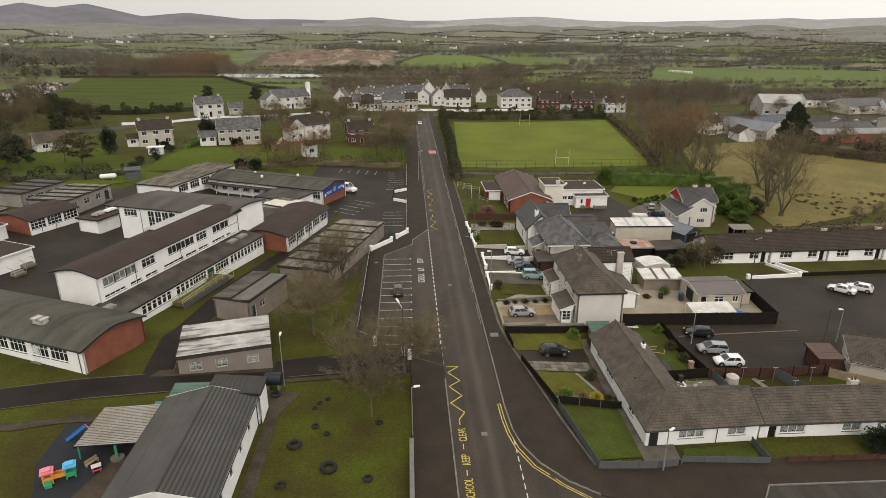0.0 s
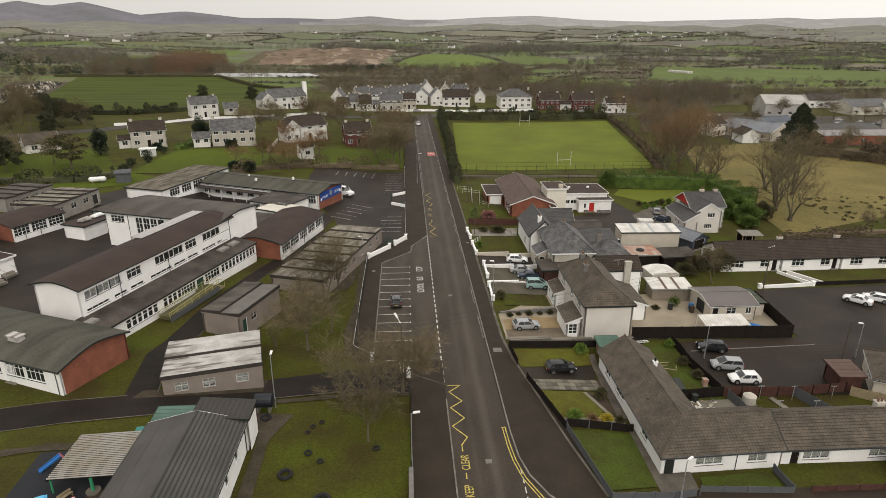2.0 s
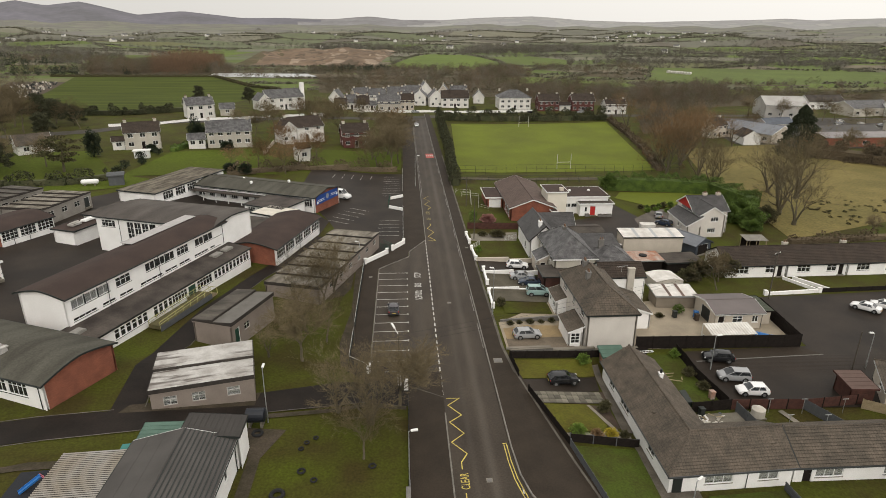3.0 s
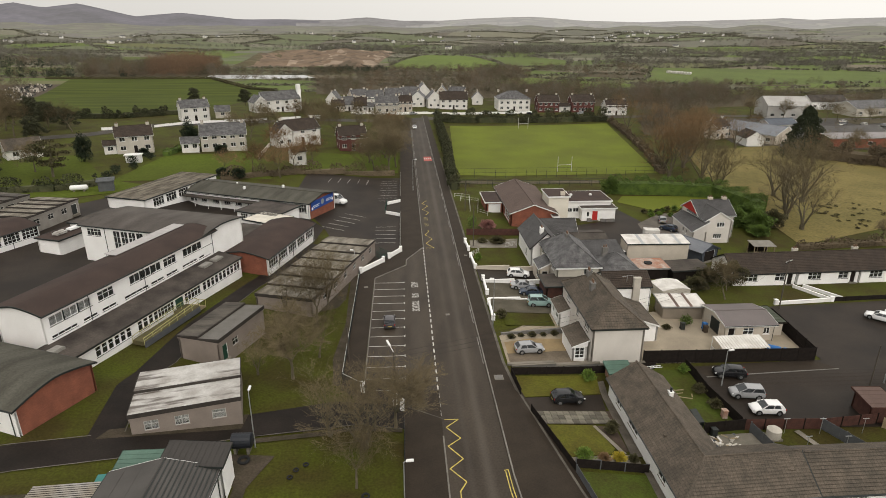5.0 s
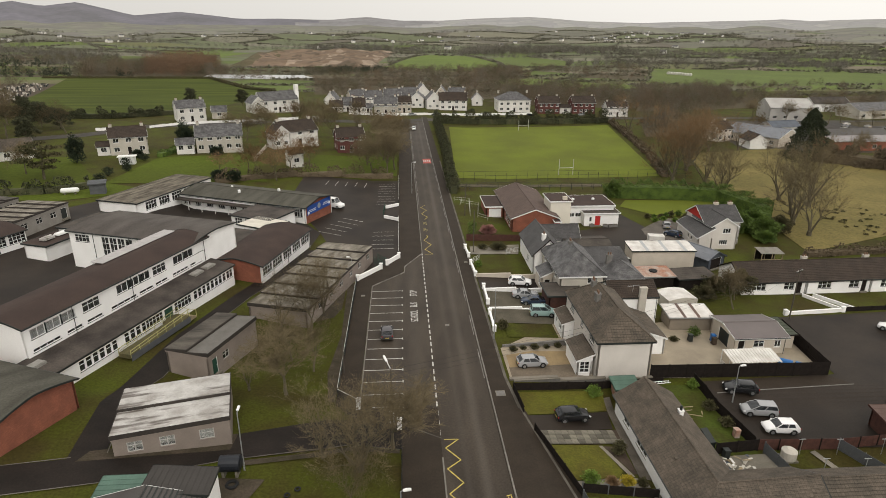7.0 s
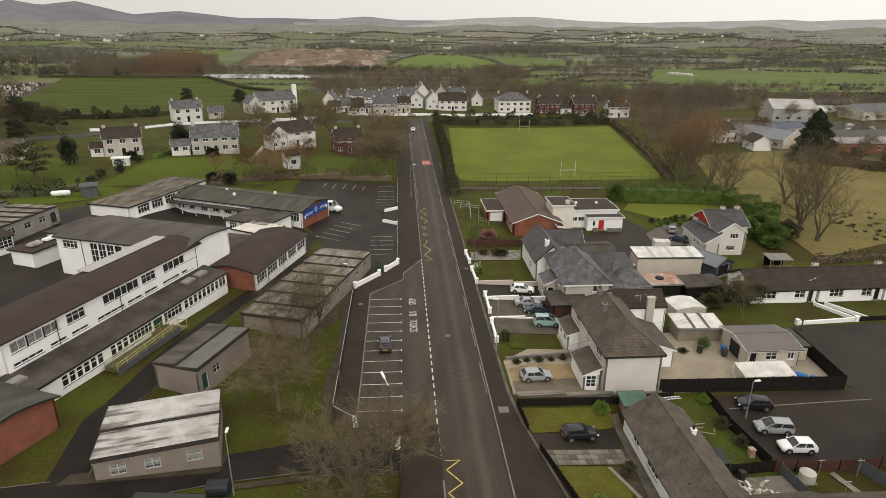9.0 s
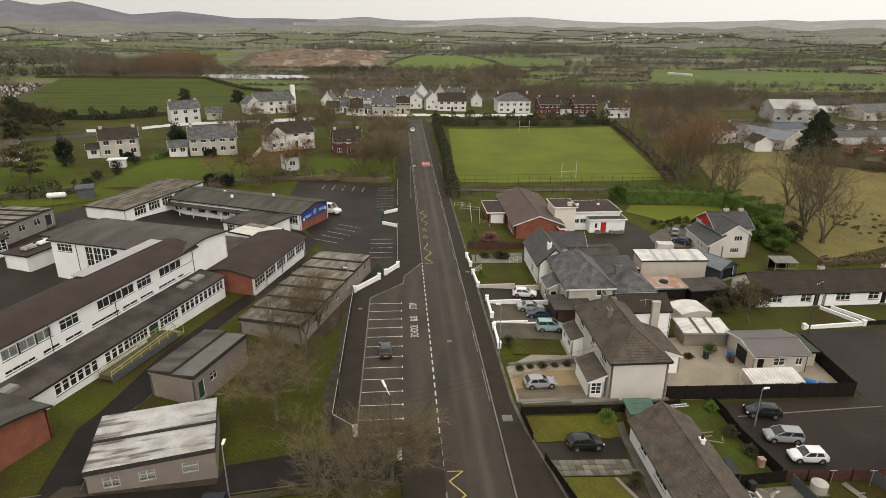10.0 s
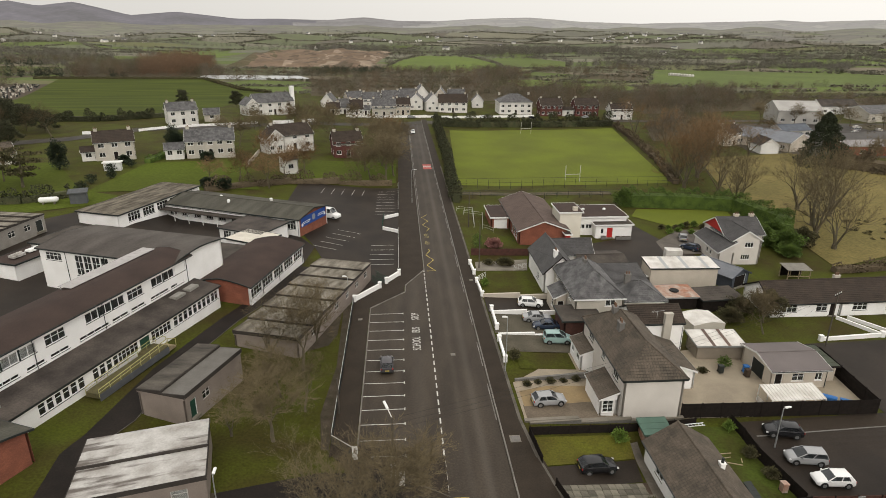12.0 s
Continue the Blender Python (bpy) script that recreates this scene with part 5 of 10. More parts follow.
house("school_hall", "tall white school hall with wide shallow grey roof", "school", x, y, -19.4, 22.8, 10.8, 2.4, 6.6, 7.15, "arch", wall=RENDER_WHITE, top=FELT_HALL, trim=STEEL_DARK, step=0, lip=0.0, over=0.35, low=1.5,
      wins=[("front", -9.0, 4.9, 2.8, 1.2, 4, 2)] + [("front", -4.6 + k * 1.5, 3.0, 1.35, 3.1, 2, 3) for k in range(4)] + [("left", 0, 3.5, 2.4, 1.3, 3, 2)])
house("brick_classroom", "red brick classroom with dark brown low roof and tall windows", "classroom", -27.7, 111.9, 75, 18.8, 9.0, 1.2, 3.0, 3.9, "arch", wall=BRICK_RED, top=FELT_BROWN, trim=STEEL_DARK, step=0, lip=0.0, over=0.35,
      side_walls={"front": RENDER_WHITE}, wins=[("front", -7.4 + k * 3.7, 0.95, 3.25, 2.0, 4, 3) for k in range(5)])
far_block = house("sign_classroom", "long single-storey classroom block with green-grey roof", "classroom", -36.5, 144.7, -24, 33, 10.5, 1.3, 3.2, 4.2, wall=RENDER_WHITE, top=FELT_GREEN, trim=STEEL_DARK, step=0, lip=0.0, over=0.4,
      side_walls={"right": BRICK_RED}, wins=[("front", -14 + k * 3.1, 0.9, 1.7, 1.5, 3, 2) for k in range(6)] + [("front", 14.5, 1.0, 2.6, 1.8, 4, 2)] + [("front", -13 + k * 2.6, 2.75, 2.2, 0.3, 4, 1) for k in range(10)], doors=[("front", 4.9, 1.2, 2.1, WOOD_DARK)])
part("canopy_roof", Geo().box(-16.2, 9.5, -7.0, -5.28, 2.3, 2.42).box(-16.24, 9.54, -7.06, -7.0, 2.2, 2.46), FELT_GREY, far_block, "flat dark felt canopy along the classroom front")
for k in range(8):
    part("canopy_post", Geo().box(-15.9 + 3.55 * k, -15.78 + 3.55 * k, -6.9, -6.78, -0.2, 2.3), UPVC, far_block)
for vx, vy in ((-6.0, 0.4), (-2.2, -2.0), (5.2, 2.2)):
    part("roof_vent", Geo().tube((vx, vy, 3.5), (vx, vy, 4.35), 0.3, n=10).tube((vx, vy, 4.353), (vx, vy, 4.5), 0.34, 0.2, 10), UPVC, far_block, "pale domed roof vent")
sg = part("sign_board", Geo().box(16.52, 16.6, -4.6, 4.6, 1.3, 3.25), BLUE_PAINT, far_block, "blue school sign board with pale lettering bars and crest")
gl = Geo()
for k in range(5):
    gl.box(16.602, 16.62, -3.9 + k * 0.55, -3.5 + k * 0.55, 2.1, 2.25).box(16.602, 16.62, 1.6 + k * 0.5, 1.95 + k * 0.5, 2.3, 2.45)
gl.box(16.602, 16.62, -3.6, -1.4, 1.8, 1.9).box(16.602, 16.62, 1.5, 3.6, 2.0, 2.1)
part("lettering_bars", gl, UPVC, sg)
part("crest", Geo().add(Geo().tube((0, 0, 0), (0, 0, 0.02), 0.62, n=20), pose(16.602, 0, 2.35, 0, 90, 0)), GALV, sg)
part("crest_disc", Geo().add(Geo().tube((0, 0, 0), (0, 0, 0.02), 0.34, n=16), pose(16.602, -4.15, 1.75, 0, 90, 0)), UPVC, sg)
part("crest_disc", Geo().add(Geo().tube((0, 0, 0), (0, 0, 0.02), 0.34, n=16), pose(16.602, 4.15, 1.95, 0, 90, 0)), UPVC, sg)
house("corner_classroom", "single-storey classroom wing with flat grey stained roof", "classroom", -57.8, 147, 70, 24, 9.6, 2.6, 2.9, 3.0, "flat", RENDER_WHITE, FELT_MOSS, trim=STEEL_DARK,
      wins=[("front", -8 + k * 4, 0.9, 3.2, 1.7, 4, 2) for k in range(5)])
house("link_corridor", "flat-roofed link corridor with mossy felt", "corridor", -31.6, 131.2, -27, 9.5, 8.0, 1.5, 2.6, 2.7, "flat", RENDER_WHITE, FELT_STAINED, trim=STEEL_DARK, wins=[("front", -3 + k * 2.4, 0.9, 1.8, 1.4, 3, 2) for k in range(3)])
house("white_roof_link", "flat link block with pale membrane roof", "corridor", -30.2, 124.2, -30, 7.2, 5.4, 1.6, 2.5, 2.6, "flat", RENDER_WHITE, mat("pale_membrane_roof", (0.62, 0.58, 0.50), 0.7, (0.5, 0.47, 0.40), 0.4, 0.3, 8, 0.05), trim=STEEL_DARK)
house("link_block", "low flat-roofed block behind the wing", "corridor", -33.2, 116.2, 70, 7.5, 7.5, 1.7, 2.4, 2.5, "flat", RENDER_WHITE, FELT_GREY, trim=STEEL_DARK)
tb = house("boiler_house", "small white flat-roofed boiler house with brown felt", "outbuilding", -62.6, 112.2, 70, 6.4, 4.7, 3.2, 2.45, 2.6, "flat", RENDER_WHITE, FELT_BROWN, trim=STEEL_DARK, doors=[("front", 2.2, 0.9, 2.0, WOOD_RED)])
part("roof_vent", Geo().box(-1.9, 0.1, -0.8, 0.4, 2.8, 3.15).tube((-1.7, 0, 3.15), (-0.2, -0.4, 3.3), 0.2, n=8), FELT_PALE, tb)
part("roof_light", Geo().box(1.0, 3.4, -0.6, 0.6, 2.78, 2.95).box(1.1, 3.3, -0.5, 0.5, 2.953, 3.1), UPVC, tb)
house("yard_store", "low store beside the hall with roof lights", "outbuilding", -60.5, 121.2, 70, 9, 5.0, 3.3, 2.6, 2.7, "flat", RENDER_WHITE, FELT_GREY, trim=STEEL_DARK, wins=[("front", 0, 1.0, 1.6, 1.2, 2, 2)])
house("west_classroom", "brick classroom with brown low roof and tall white windows", "classroom", -75.2, 113.3, 66, 9.8, 9.5, 3.5, 2.75, 3.5, "arch", wall=BRICK_RED, top=FELT_BROWN, trim=STEEL_DARK, step=0, lip=0.0,
      side_walls={"front": RENDER_WHITE}, wins=[("front", -3.3 + k * 3.3, 0.9, 2.9, 1.75, 4, 3) for k in range(3)])
house("west_white_block", "low white block with brown roof", "classroom", -81, 102.5, 75, 8, 8, 3.8, 2.3, 2.4, "flat", RENDER_WHITE, FELT_BROWN, trim=UPVC, wins=[("front", -2 + k * 1.4, 1.0, 1.1, 1.1, 2, 2) for k in range(3)])
house("west_hut", "white hut with flat brown roof by the steps", "hut", -69.5, 91.6, 65, 7, 7, 3.4, 2.5, 2.6, "flat", RENDER_WHITE, FELT_BROWN, trim=UPVC)
house("left_cabin_roof", "low hut with corrugated pale roof", "hut", -87, 112, 75, 10, 7, 3.8, 2.3, 3.0, wall=RENDER_GREY, top=FELT_MOSS, trim=STEEL_DARK, step=0.5)
rb = house("green_roof_classroom", "brick-gabled classroom with sagging green-grey felt roof", "classroom", -51.2, 68.0, -22, 27, 8.8, 2.9, 2.95, 3.85, "arch", wall=BRICK_RED, top=FELT_GREEN, trim=STEEL_DARK, step=0, lip=0.0, over=0.35,
      side_walls={"front": RENDER_WHITE}, wins=[("front", 9.9 - k * 2.9, 0.95, 2.6, 1.75, 4, 2, 0.3 if k % 2 else 0) for k in range(2)] + [("front", 3.6 - k * 2.9, 0.95, 2.6, 1.75, 4, 2) for k in range(4)], doors=[("front", 6.2, 1.2, 2.2, UPVC)])
part("roof_vent", Geo().box(4.0, 5.6, -2.4, -1.5, 3.7, 4.25).box(3.9, 5.7, -2.5, -1.4, 4.253, 4.4), FELT_PALE, rb)

# ---- mobile classrooms ----


UPSTAND = mat("felt_upstand", (0.062, 0.053, 0.045), 0.85, (0.04, 0.034, 0.03), 0.8, 0.6, 6, 0.2)


def bay_roof(parent, L, W, z, bays, material, rise=0.28):
    """Shallow ribbed roof of a mobile classroom: bays side by side along x, with upstand joints."""
    g, edge = Geo(), Geo()
    tops = material if isinstance(material, tuple) else (material,) * bays
    for k in range(bays):
        if k:
            part("roof_bay", g, tops[k - 1], parent)
            g = Geo()
        a, b = -L / 2 - 0.12 + (L + 0.24) * k / bays, -L / 2 - 0.12 + (L + 0.24) * (k + 1) / bays
        ya, yb = -W / 2 - 0.12, W / 2 + 0.12
        e = b if k == bays - 1 else b - 0.1
        g.face([(a, ya, z + rise), (e, ya, z), (e, yb, z), (a, yb, z + rise)])
        if k < bays - 1:
            part("upstand", Geo().box(b - 0.1, b, ya - 0.02, yb + 0.02, z - 0.1, z + (rise - 0.02 if k < bays - 1 else 0.02)), UPSTAND, parent)
        for yy in (ya, yb):
            o = 0.015 if yy > 0 else -0.015
            edge.face([(a, yy + o, z - 0.2), (b, yy + o, z - 0.2), (b, yy + o, z + 0.02), (a, yy + o, z + rise + 0.02)]).face([(a, yy + o, z + rise + 0.02), (b, yy + o, z + 0.02), (b, yy - 4 * o, z + 0.02), (a, yy - 4 * o, z + rise + 0.02)])
    for s in (-1, 1):
        xx, top = s * (L / 2 + 0.12), z if s > 0 else z + rise
        edge.face([(xx + 0.012 * s, -W / 2 - 0.12, z - 0.2), (xx + 0.012 * s, W / 2 + 0.12, z - 0.2), (xx + 0.012 * s, W / 2 + 0.12, top + 0.02), (xx + 0.012 * s, -W / 2 - 0.12, top + 0.02)])
    part("edge_trim", edge, UPSTAND, parent, "dark felt roof edging")
    return part("roof_bay", g, tops[-1], parent)


GREY_FRAME = mat("grey_window_frame", (0.50, 0.48, 0.45), 0.6, None, 2, 0.3, 15, 0.05)


def cabin(label, x, y, rot, L, W, z, h, bays, wall, top, wins, doors=(), across=False):
    c = house("mobile_classroom", label, "cabin", x, y, rot, L, W, z, h, h + 0.1, "flat", wall, STEEL_DARK, wins=wins, doors=doors, over=0.05, trim=wall, group="mobile classrooms", frame_mat=GREY_FRAME)
    if across:
        before = set(c.children)
        bay_roof(c, W, L, h + 0.34, bays, top)
        for r in set(c.children) - before:
            r.matrix_local = pose(0, 0, 0, 0, 0, 90)
    else:
        bay_roof(c, L, W, h + 0.34, bays, top)
    return c


DULL_PANEL = mat("dull_grey_panel", (0.30, 0.28, 0.25), 0.8, (0.235, 0.215, 0.19), 0.5, 0.4, 12, 0.1)
FELT_CABIN = mat("grey_streaked_felt", (0.12, 0.105, 0.085), 0.7, (0.036, 0.030, 0.024), 0.8, 0.6, 6, 0.25, stretch=(0.35, 1, 1))
FELT_LONG = mat("lichened_felt", (0.27, 0.245, 0.20), 0.8, (0.085, 0.07, 0.05), 0.8, 0.8, 6, 0.3, stretch=(0.3, 1, 1))
cabin("beige mobile classroom with two pale weathered roof bays", -26.6, 65.1, 14, 10.3, 8.4, 1.3, 2.3, 2, BEIGE_PANEL, FELT_PALE,
      [("front", -3.3, 0.75, 1.35, 1.1, 2, 2, 0.75), ("front", -0.5, 0.75, 1.35, 1.1, 2, 2, 0.75), ("front", 3.0, 0.75, 1.35, 1.1, 1, 2, 0.9)], across=True)
cabin("small beige mobile classroom with grey roof and green door", -26.7, 78.7, 70, 9.6, 5.6, 1.6, 2.7, 2, BEIGE_PANEL, (mat("smooth_grey_felt", (0.165, 0.155, 0.14), 0.7, (0.125, 0.115, 0.10), 0.5, 0.4, 6, 0.1), FELT_CABIN),
      [("front", -1.6, 1.0, 1.2, 1.0, 2, 2)], [("front", -3.7, 0.95, 2.05, GREEN_PAINT)], across=True)
cabin("grey mobile classroom with five mossy roof bays at the yard edge", -75.1, 126.0, 79, 13.6, 8.6, 3.8, 2.6, 5, DULL_PANEL, FELT_LONG,
      [("front", -4.6 + k * 3.6, 0.95, 1.5, 1.1, 2, 2) for k in range(3)], [("front", 5.4, 1.6, 2.1, STEEL_DARK)])
cabin("pale grey mobile classroom with dark roof bays by the field", -86.4, 131.0, 74, 11.5, 8.0, 4.0, 2.5, 4, DULL_PANEL, FELT_CABIN,
      [("front", -3.6 + k * 2.4, 0.9, 1.5, 1.1, 2, 2) for k in range(4)])
cabin("long mobile classroom with seven mossy roof bays", -17.1, 101.6, 73, 26.8, 8.8, 0.5, 2.2, 7, BEIGE_PANEL, FELT_LONG,
      [("front", -9 + k * 4.0, 0.9, 1.3, 1.0, 2, 2) for k in range(6)])

# ---- nursery ----
nur = house("nursery", "white nursery building with ribbed grey sheet roof", "nursery", -24.2, 44.3, 90, 14.2, 8.6, 1.0, 3.1, 4.2, wall=RENDER_WHITE, top=METAL_GREY, trim=UPVC, step=0, lip=0.0, over=0.35,
            wins=[("front", -5.5 + k * 3.2, 1.1, 0.9, 1.3, 1, 2) for k in range(4)], low=1.5)
ribs = Geo()
for k in range(12):
    f_ = (k + 0.5) / 12
    ribs.obox(pose(0, -4.62 * (1 - f_), 3.17 + 1.18 * f_, 14.3, 0, 0), 14.86, 0.1, 0.05)
part("roof_rib", ribs, STEEL_DARK, nur, "dark standing ribs along the roof sheets")
part("roof_seam", Geo().obox(pose(0, 3.1, 3.53, -14.3, 0, 0), 14.86, 0.05, 0.03).obox(pose(0, 1.6, 3.91, -14.3, 0, 0), 14.86, 0.05, 0.03), METAL_GREY, nur)
house("nursery_annex", "higher dark-roofed end of the nursery", "annex", -22.0, 53.0, 90, 2.9, 5.0, 1.0, 3.3, 3.8, "mono", RENDER_WHITE, mat("dark_sheet_roof", (0.055, 0.049, 0.044), 0.7, (0.04, 0.036, 0.032), 0.4, 0.4, 8, 0.05), trim=STEEL_DARK, step=0.5, over=0.2)
house("green_shed", "small shed with green sheet roof behind the nursery", "shed", -26.8, 53.4, 0, 4.0, 2.6, 1.3, 2.0, 2.3, "mono", METAL_GREEN, METAL_GREEN, trim=METAL_GREEN, step=0.5)
can = thing("play_canopy", "pale corrugated plastic canopy on posts over the play area", "canopy", pose(-31.5, 47.8, 2.0))
g = Geo()
nrib = 24
for k in range(nrib):
    y0, y1 = -3.0 + 6.0 * k / nrib, -3.0 + 6.0 * (k + 1) / nrib
    ym = (y0 + y1) / 2
    g.face([(-3.0, y0, 1.72), (3.0, y0, 1.95), (3.0, ym, 2.09), (-3.0, ym, 1.86)])
    g.face([(-3.0, ym, 1.86), (3.0, ym, 2.09), (3.0, y1, 1.95), (-3.0, y1, 1.72)])
# dark strips imitate the shade in each valley of the corrugated sheet
for k in range(24):
    part("sheet_joint", Geo().box(-3.0, 3.0, -3.03 + 0.25 * k, -2.97 + 0.25 * k, 1.74, 1.80), WOOD_DARK, can, loc=pose(0, 0, 0.10, 0, -2.2, 0))
part("canopy_sheet", g, mat("weathered_clear_sheet", (0.27, 0.235, 0.185), 0.5, (0.33, 0.315, 0.29), 0.4, 0.5, 8, 0.05), can)
for px, py in ((-2.8, -2.8), (-2.8, 2.8), (2.6, -2.8), (2.6, 2.8)):
    part("post", Geo().tube((px, py, -0.4), (px, py, 1.75), 0.07, n=8), PLASTIC_GREEN, can)
part("beam", Geo().box(-3.02, -2.9, -3, 3, 1.55, 1.7).box(2.9, 3.02, -3, 3, 1.78, 1.93), WOOD_DARK, can)

# ---- houses on the east side ----


def win(side, s, sill=0.95, w=1.5, h=1.15, nx=2, ny=2, b=0.0):
    return (side, s, sill, w, h, nx, ny, b)


# corner bungalow, an L in plan with a hipped corner
BZ = -1.7
bun = thing("corner_bungalow", "white L-shaped bungalow with dark concrete tile roof", "house", pose(0, 0, BZ))
bw = Geo()
def bwall(x0, y0, x1, y1, ops):
    """One wall of the bungalow from (x0, y0) to (x1, y1), outside to the right of the way."""
    L = math.hypot(x1 - x0, y1 - y0)
    a = math.degrees(math.atan2(y1 - y0, x1 - x0))
    m = pose((x0 + x1) / 2, (y0 + y1) / 2, 0, 0, 0, a)
    wall_side(bw, m, L, 2.25, [o[:4] for o in ops], 0.25, 0.8)
    for o in ops:
        window(bun, m @ pose(o[0], 0, o[1]), o[2], o[3], o[4], o[5], UPVC, CONCRETE, o[6] if len(o) > 6 else 0)
bwall(20.2, 68.6, 20.2, 48.75, [(-6.5, 0.9, 1.6, 1.1, 2, 2), (-2.2, 0.9, 2.6, 1.2, 3, 2), (5.4, 0.9, 1.6, 1.1, 2, 2)])
bwall(20.2, 48.75, 32.5, 49.25, [(-1.25, 0.7, 2.8, 1.25, 3, 1, 0.85), (3.75, 0.7, 2.0, 1.25, 2, 1, 0.85)])
bwall(26.4, 55.6, 26.4, 68.6, [(2, 0.9, 1.4, 1.1, 2, 2)])
bwall(32.5, 55.75, 26.4, 55.6, [(1, 0.9, 1.4, 1.1, 2, 2)])
bwall(26.4, 68.6, 20.2, 68.6, [])
bwall(32.5, 49.25, 32.5, 55.75, [])
bw.face([(26.4, 68.6, 2.25), (20.2, 68.6, 2.25), (23.3, 68.6, 4.2)])
bw.face([(32.5, 49.25, 2.25), (32.5, 55.75, 2.25), (32.5, 52.5, 4.2)])
part("wall", bw, RENDER_WHITE, bun)
br = Geo()
ze, zr = 2.2, 4.4
br.slope((19.9, 69.0, ze), (19.9, 48.35, ze), (23.3, 52.1, zr), (23.3, 69.0, zr))
br.slope((19.9, 48.35, ze), (32.75, 48.85, ze), (32.75, 52.5, zr), (23.3, 52.1, zr))
br.slope((26.8, 56.0, ze), (26.8, 69.0, ze), (23.3, 69.0, zr), (23.3, 52.1, zr))
br.slope((32.75, 56.15, ze), (26.8, 56.0, ze), (23.3, 52.1, zr), (32.75, 52.5, zr))
part("roof", br, TILE_GREY, bun)
part("ridge_tiles", Geo().tube((23.3, 69.0, zr), (23.3, 52.1, zr), 0.12).tube((23.3, 52.1, zr), (32.75, 52.5, zr), 0.12).tube((23.3, 52.1, zr), (19.9, 48.35, ze + 0.03), 0.11), TILE_GREY, bun)
part("fascia", Geo().box(19.87, 19.93, 48.35, 69.0, ze - 0.14, ze + 0.02).obox(pose(26.32, 48.57, ze - 0.09, 0, 0, 2.23), 12.85, 0.06, 0.22), FENCE_GREY, bun)
part("gutter", Geo().tube((19.83, 48.35, ze - 0.03), (19.83, 69.0, ze - 0.03), 0.05).tube((19.75, 48.27, ze - 0.05), (32.75, 48.77, ze - 0.05), 0.06).tube((27.9, 49.0, ze - 0.1), (27.9, 49.0, -0.3), 0.04), STEEL_DARK, bun)
part("verge_board", Geo().tube((32.78, 48.85, ze - 0.02), (32.78, 52.5, zr - 0.02), 0.07, n=4).tube((32.78, 56.15, ze - 0.02), (32.78, 52.5, zr - 0.02), 0.07, n=4), STEEL_DARK, bun)
part("porch_front", Geo().box(20.55, 21.45, 48.70, 48.745, -0.2, 1.9), STEEL_DARK, bun, "dark recessed entrance")
ch = part("chimney", Geo().box(24.95, 25.4, 63.25, 63.75, 2.4, 3.7).box(24.9, 25.45, 63.2, 63.8, 3.703, 3.76), RENDER_WHITE, bun)
part("chimney_pot", Geo().tube((25.18, 63.5, 3.76), (25.18, 63.5, 4.25), 0.15, 0.13, 8), STEEL_DARK, ch)
part("roof_vent", Geo().box(25.2, 25.6, 50.6, 50.9, 3.1, 3.45), TILE_GREY, bun)
part("roof_vent", Geo().box(30.9, 31.3, 50.8, 51.1, 3.2, 3.55), TILE_GREY, bun)
part("roof_vent", Geo().box(21.5, 21.8, 56.4, 56.7, 3.2, 3.5), TILE_GREY, bun)

for k, (x0, x1) in enumerate(((32.95, 46.2), (46.4, 59.6), (59.8, 73.1))):
    house("terraced_bungalow", "white terraced bungalow with dark concrete tile roof" + (", grey window surrounds" if k == 0 else ""), "house", (x0 + x1) / 2, 52.75, 0, x1 - x0, 6.2, -2.1 - 0.12 * k, 2.25, 4.15,
          wins=[win("front", -3.0, 0.7, 2.8, 1.25, 3, 1, 0.85), win("front", 3.6, 0.7, 2.1, 1.25, 2, 1, 0.85), win("back", -2), win("back", 2)], doors=[("front", -5.2, 0.95, 2.0, WOOD_DARK)], over=0.35, trim=FENCE_GREY, group="terraced bungalows", chimneys=[(5.5, 0.5, 0.5)])

house("hipped_house", "cream two-storey hipped house with grey tile roof", "house", 22.8, 81.2, 90, 14.6, 6.6, -0.6, 5.2, 7.7, "hip", mat("off_white_dash", (0.64, 0.60, 0.55), 0.95, (0.56, 0.525, 0.48), 0.3, 0.3, 30, 0.3), TILE_GREY, trim=STEEL_DARK,
      wins=[win("back", 4.6, 3.6, 1.7, 1.2, 3, 1), win("back", 0.4, 3.6, 1.0, 1.1, 2, 1), win("back", -4.2, 3.6, 1.7, 1.2, 3, 1), win("front", 2, 3.4), win("front", -4.4, 3.4)], chimneys=[(4.4, 0.6, 0.3, KERB), (0.6, 1.2, 0.1, KERB)])
house("bay_porch", "white glazed bay porch with tiled lean-to roof", "porch", 18.3, 76.8, 90, 5.0, 1.9, -0.6, 2.1, 3.0, "mono", RENDER_WHITE, TILE_GREY, over=0.2, wins=[win("left", 0, 0.5, 1.2, 1.5, 2, 3), win("right", 0, 0.5, 1.2, 1.5, 2, 3), win("back", -1.4, 0.6, 1.4, 1.4, 2, 3), win("back", 0.9, 0.6, 1.8, 1.4, 3, 3)]).matrix_world = pose(18.3, 77.2, -0.6, 0, 0, -90)
house("entrance_porch", "small white porch with tiled lean-to roof", "porch", 18.9, 86.3, -90, 4.4, 1.9, -0.5, 2.1, 2.9, "mono", RENDER_WHITE, TILE_GREY, over=0.2, wins=[win("front", -1.2, 0.8, 1.0, 1.2, 2, 2), win("front", 0.9, 0.8, 1.2, 1.2, 2, 2)])
house("house_annex", "low white annex with grey tile roof", "annex", 28.5, 83.7, 90, 7.4, 4.2, -1.0, 2.3, 3.9, "mono", RENDER_WHITE, TILE_GREY, over=0.2, wins=[win("front", -1.5, 0.9, 1.0, 1.0, 2, 2)])
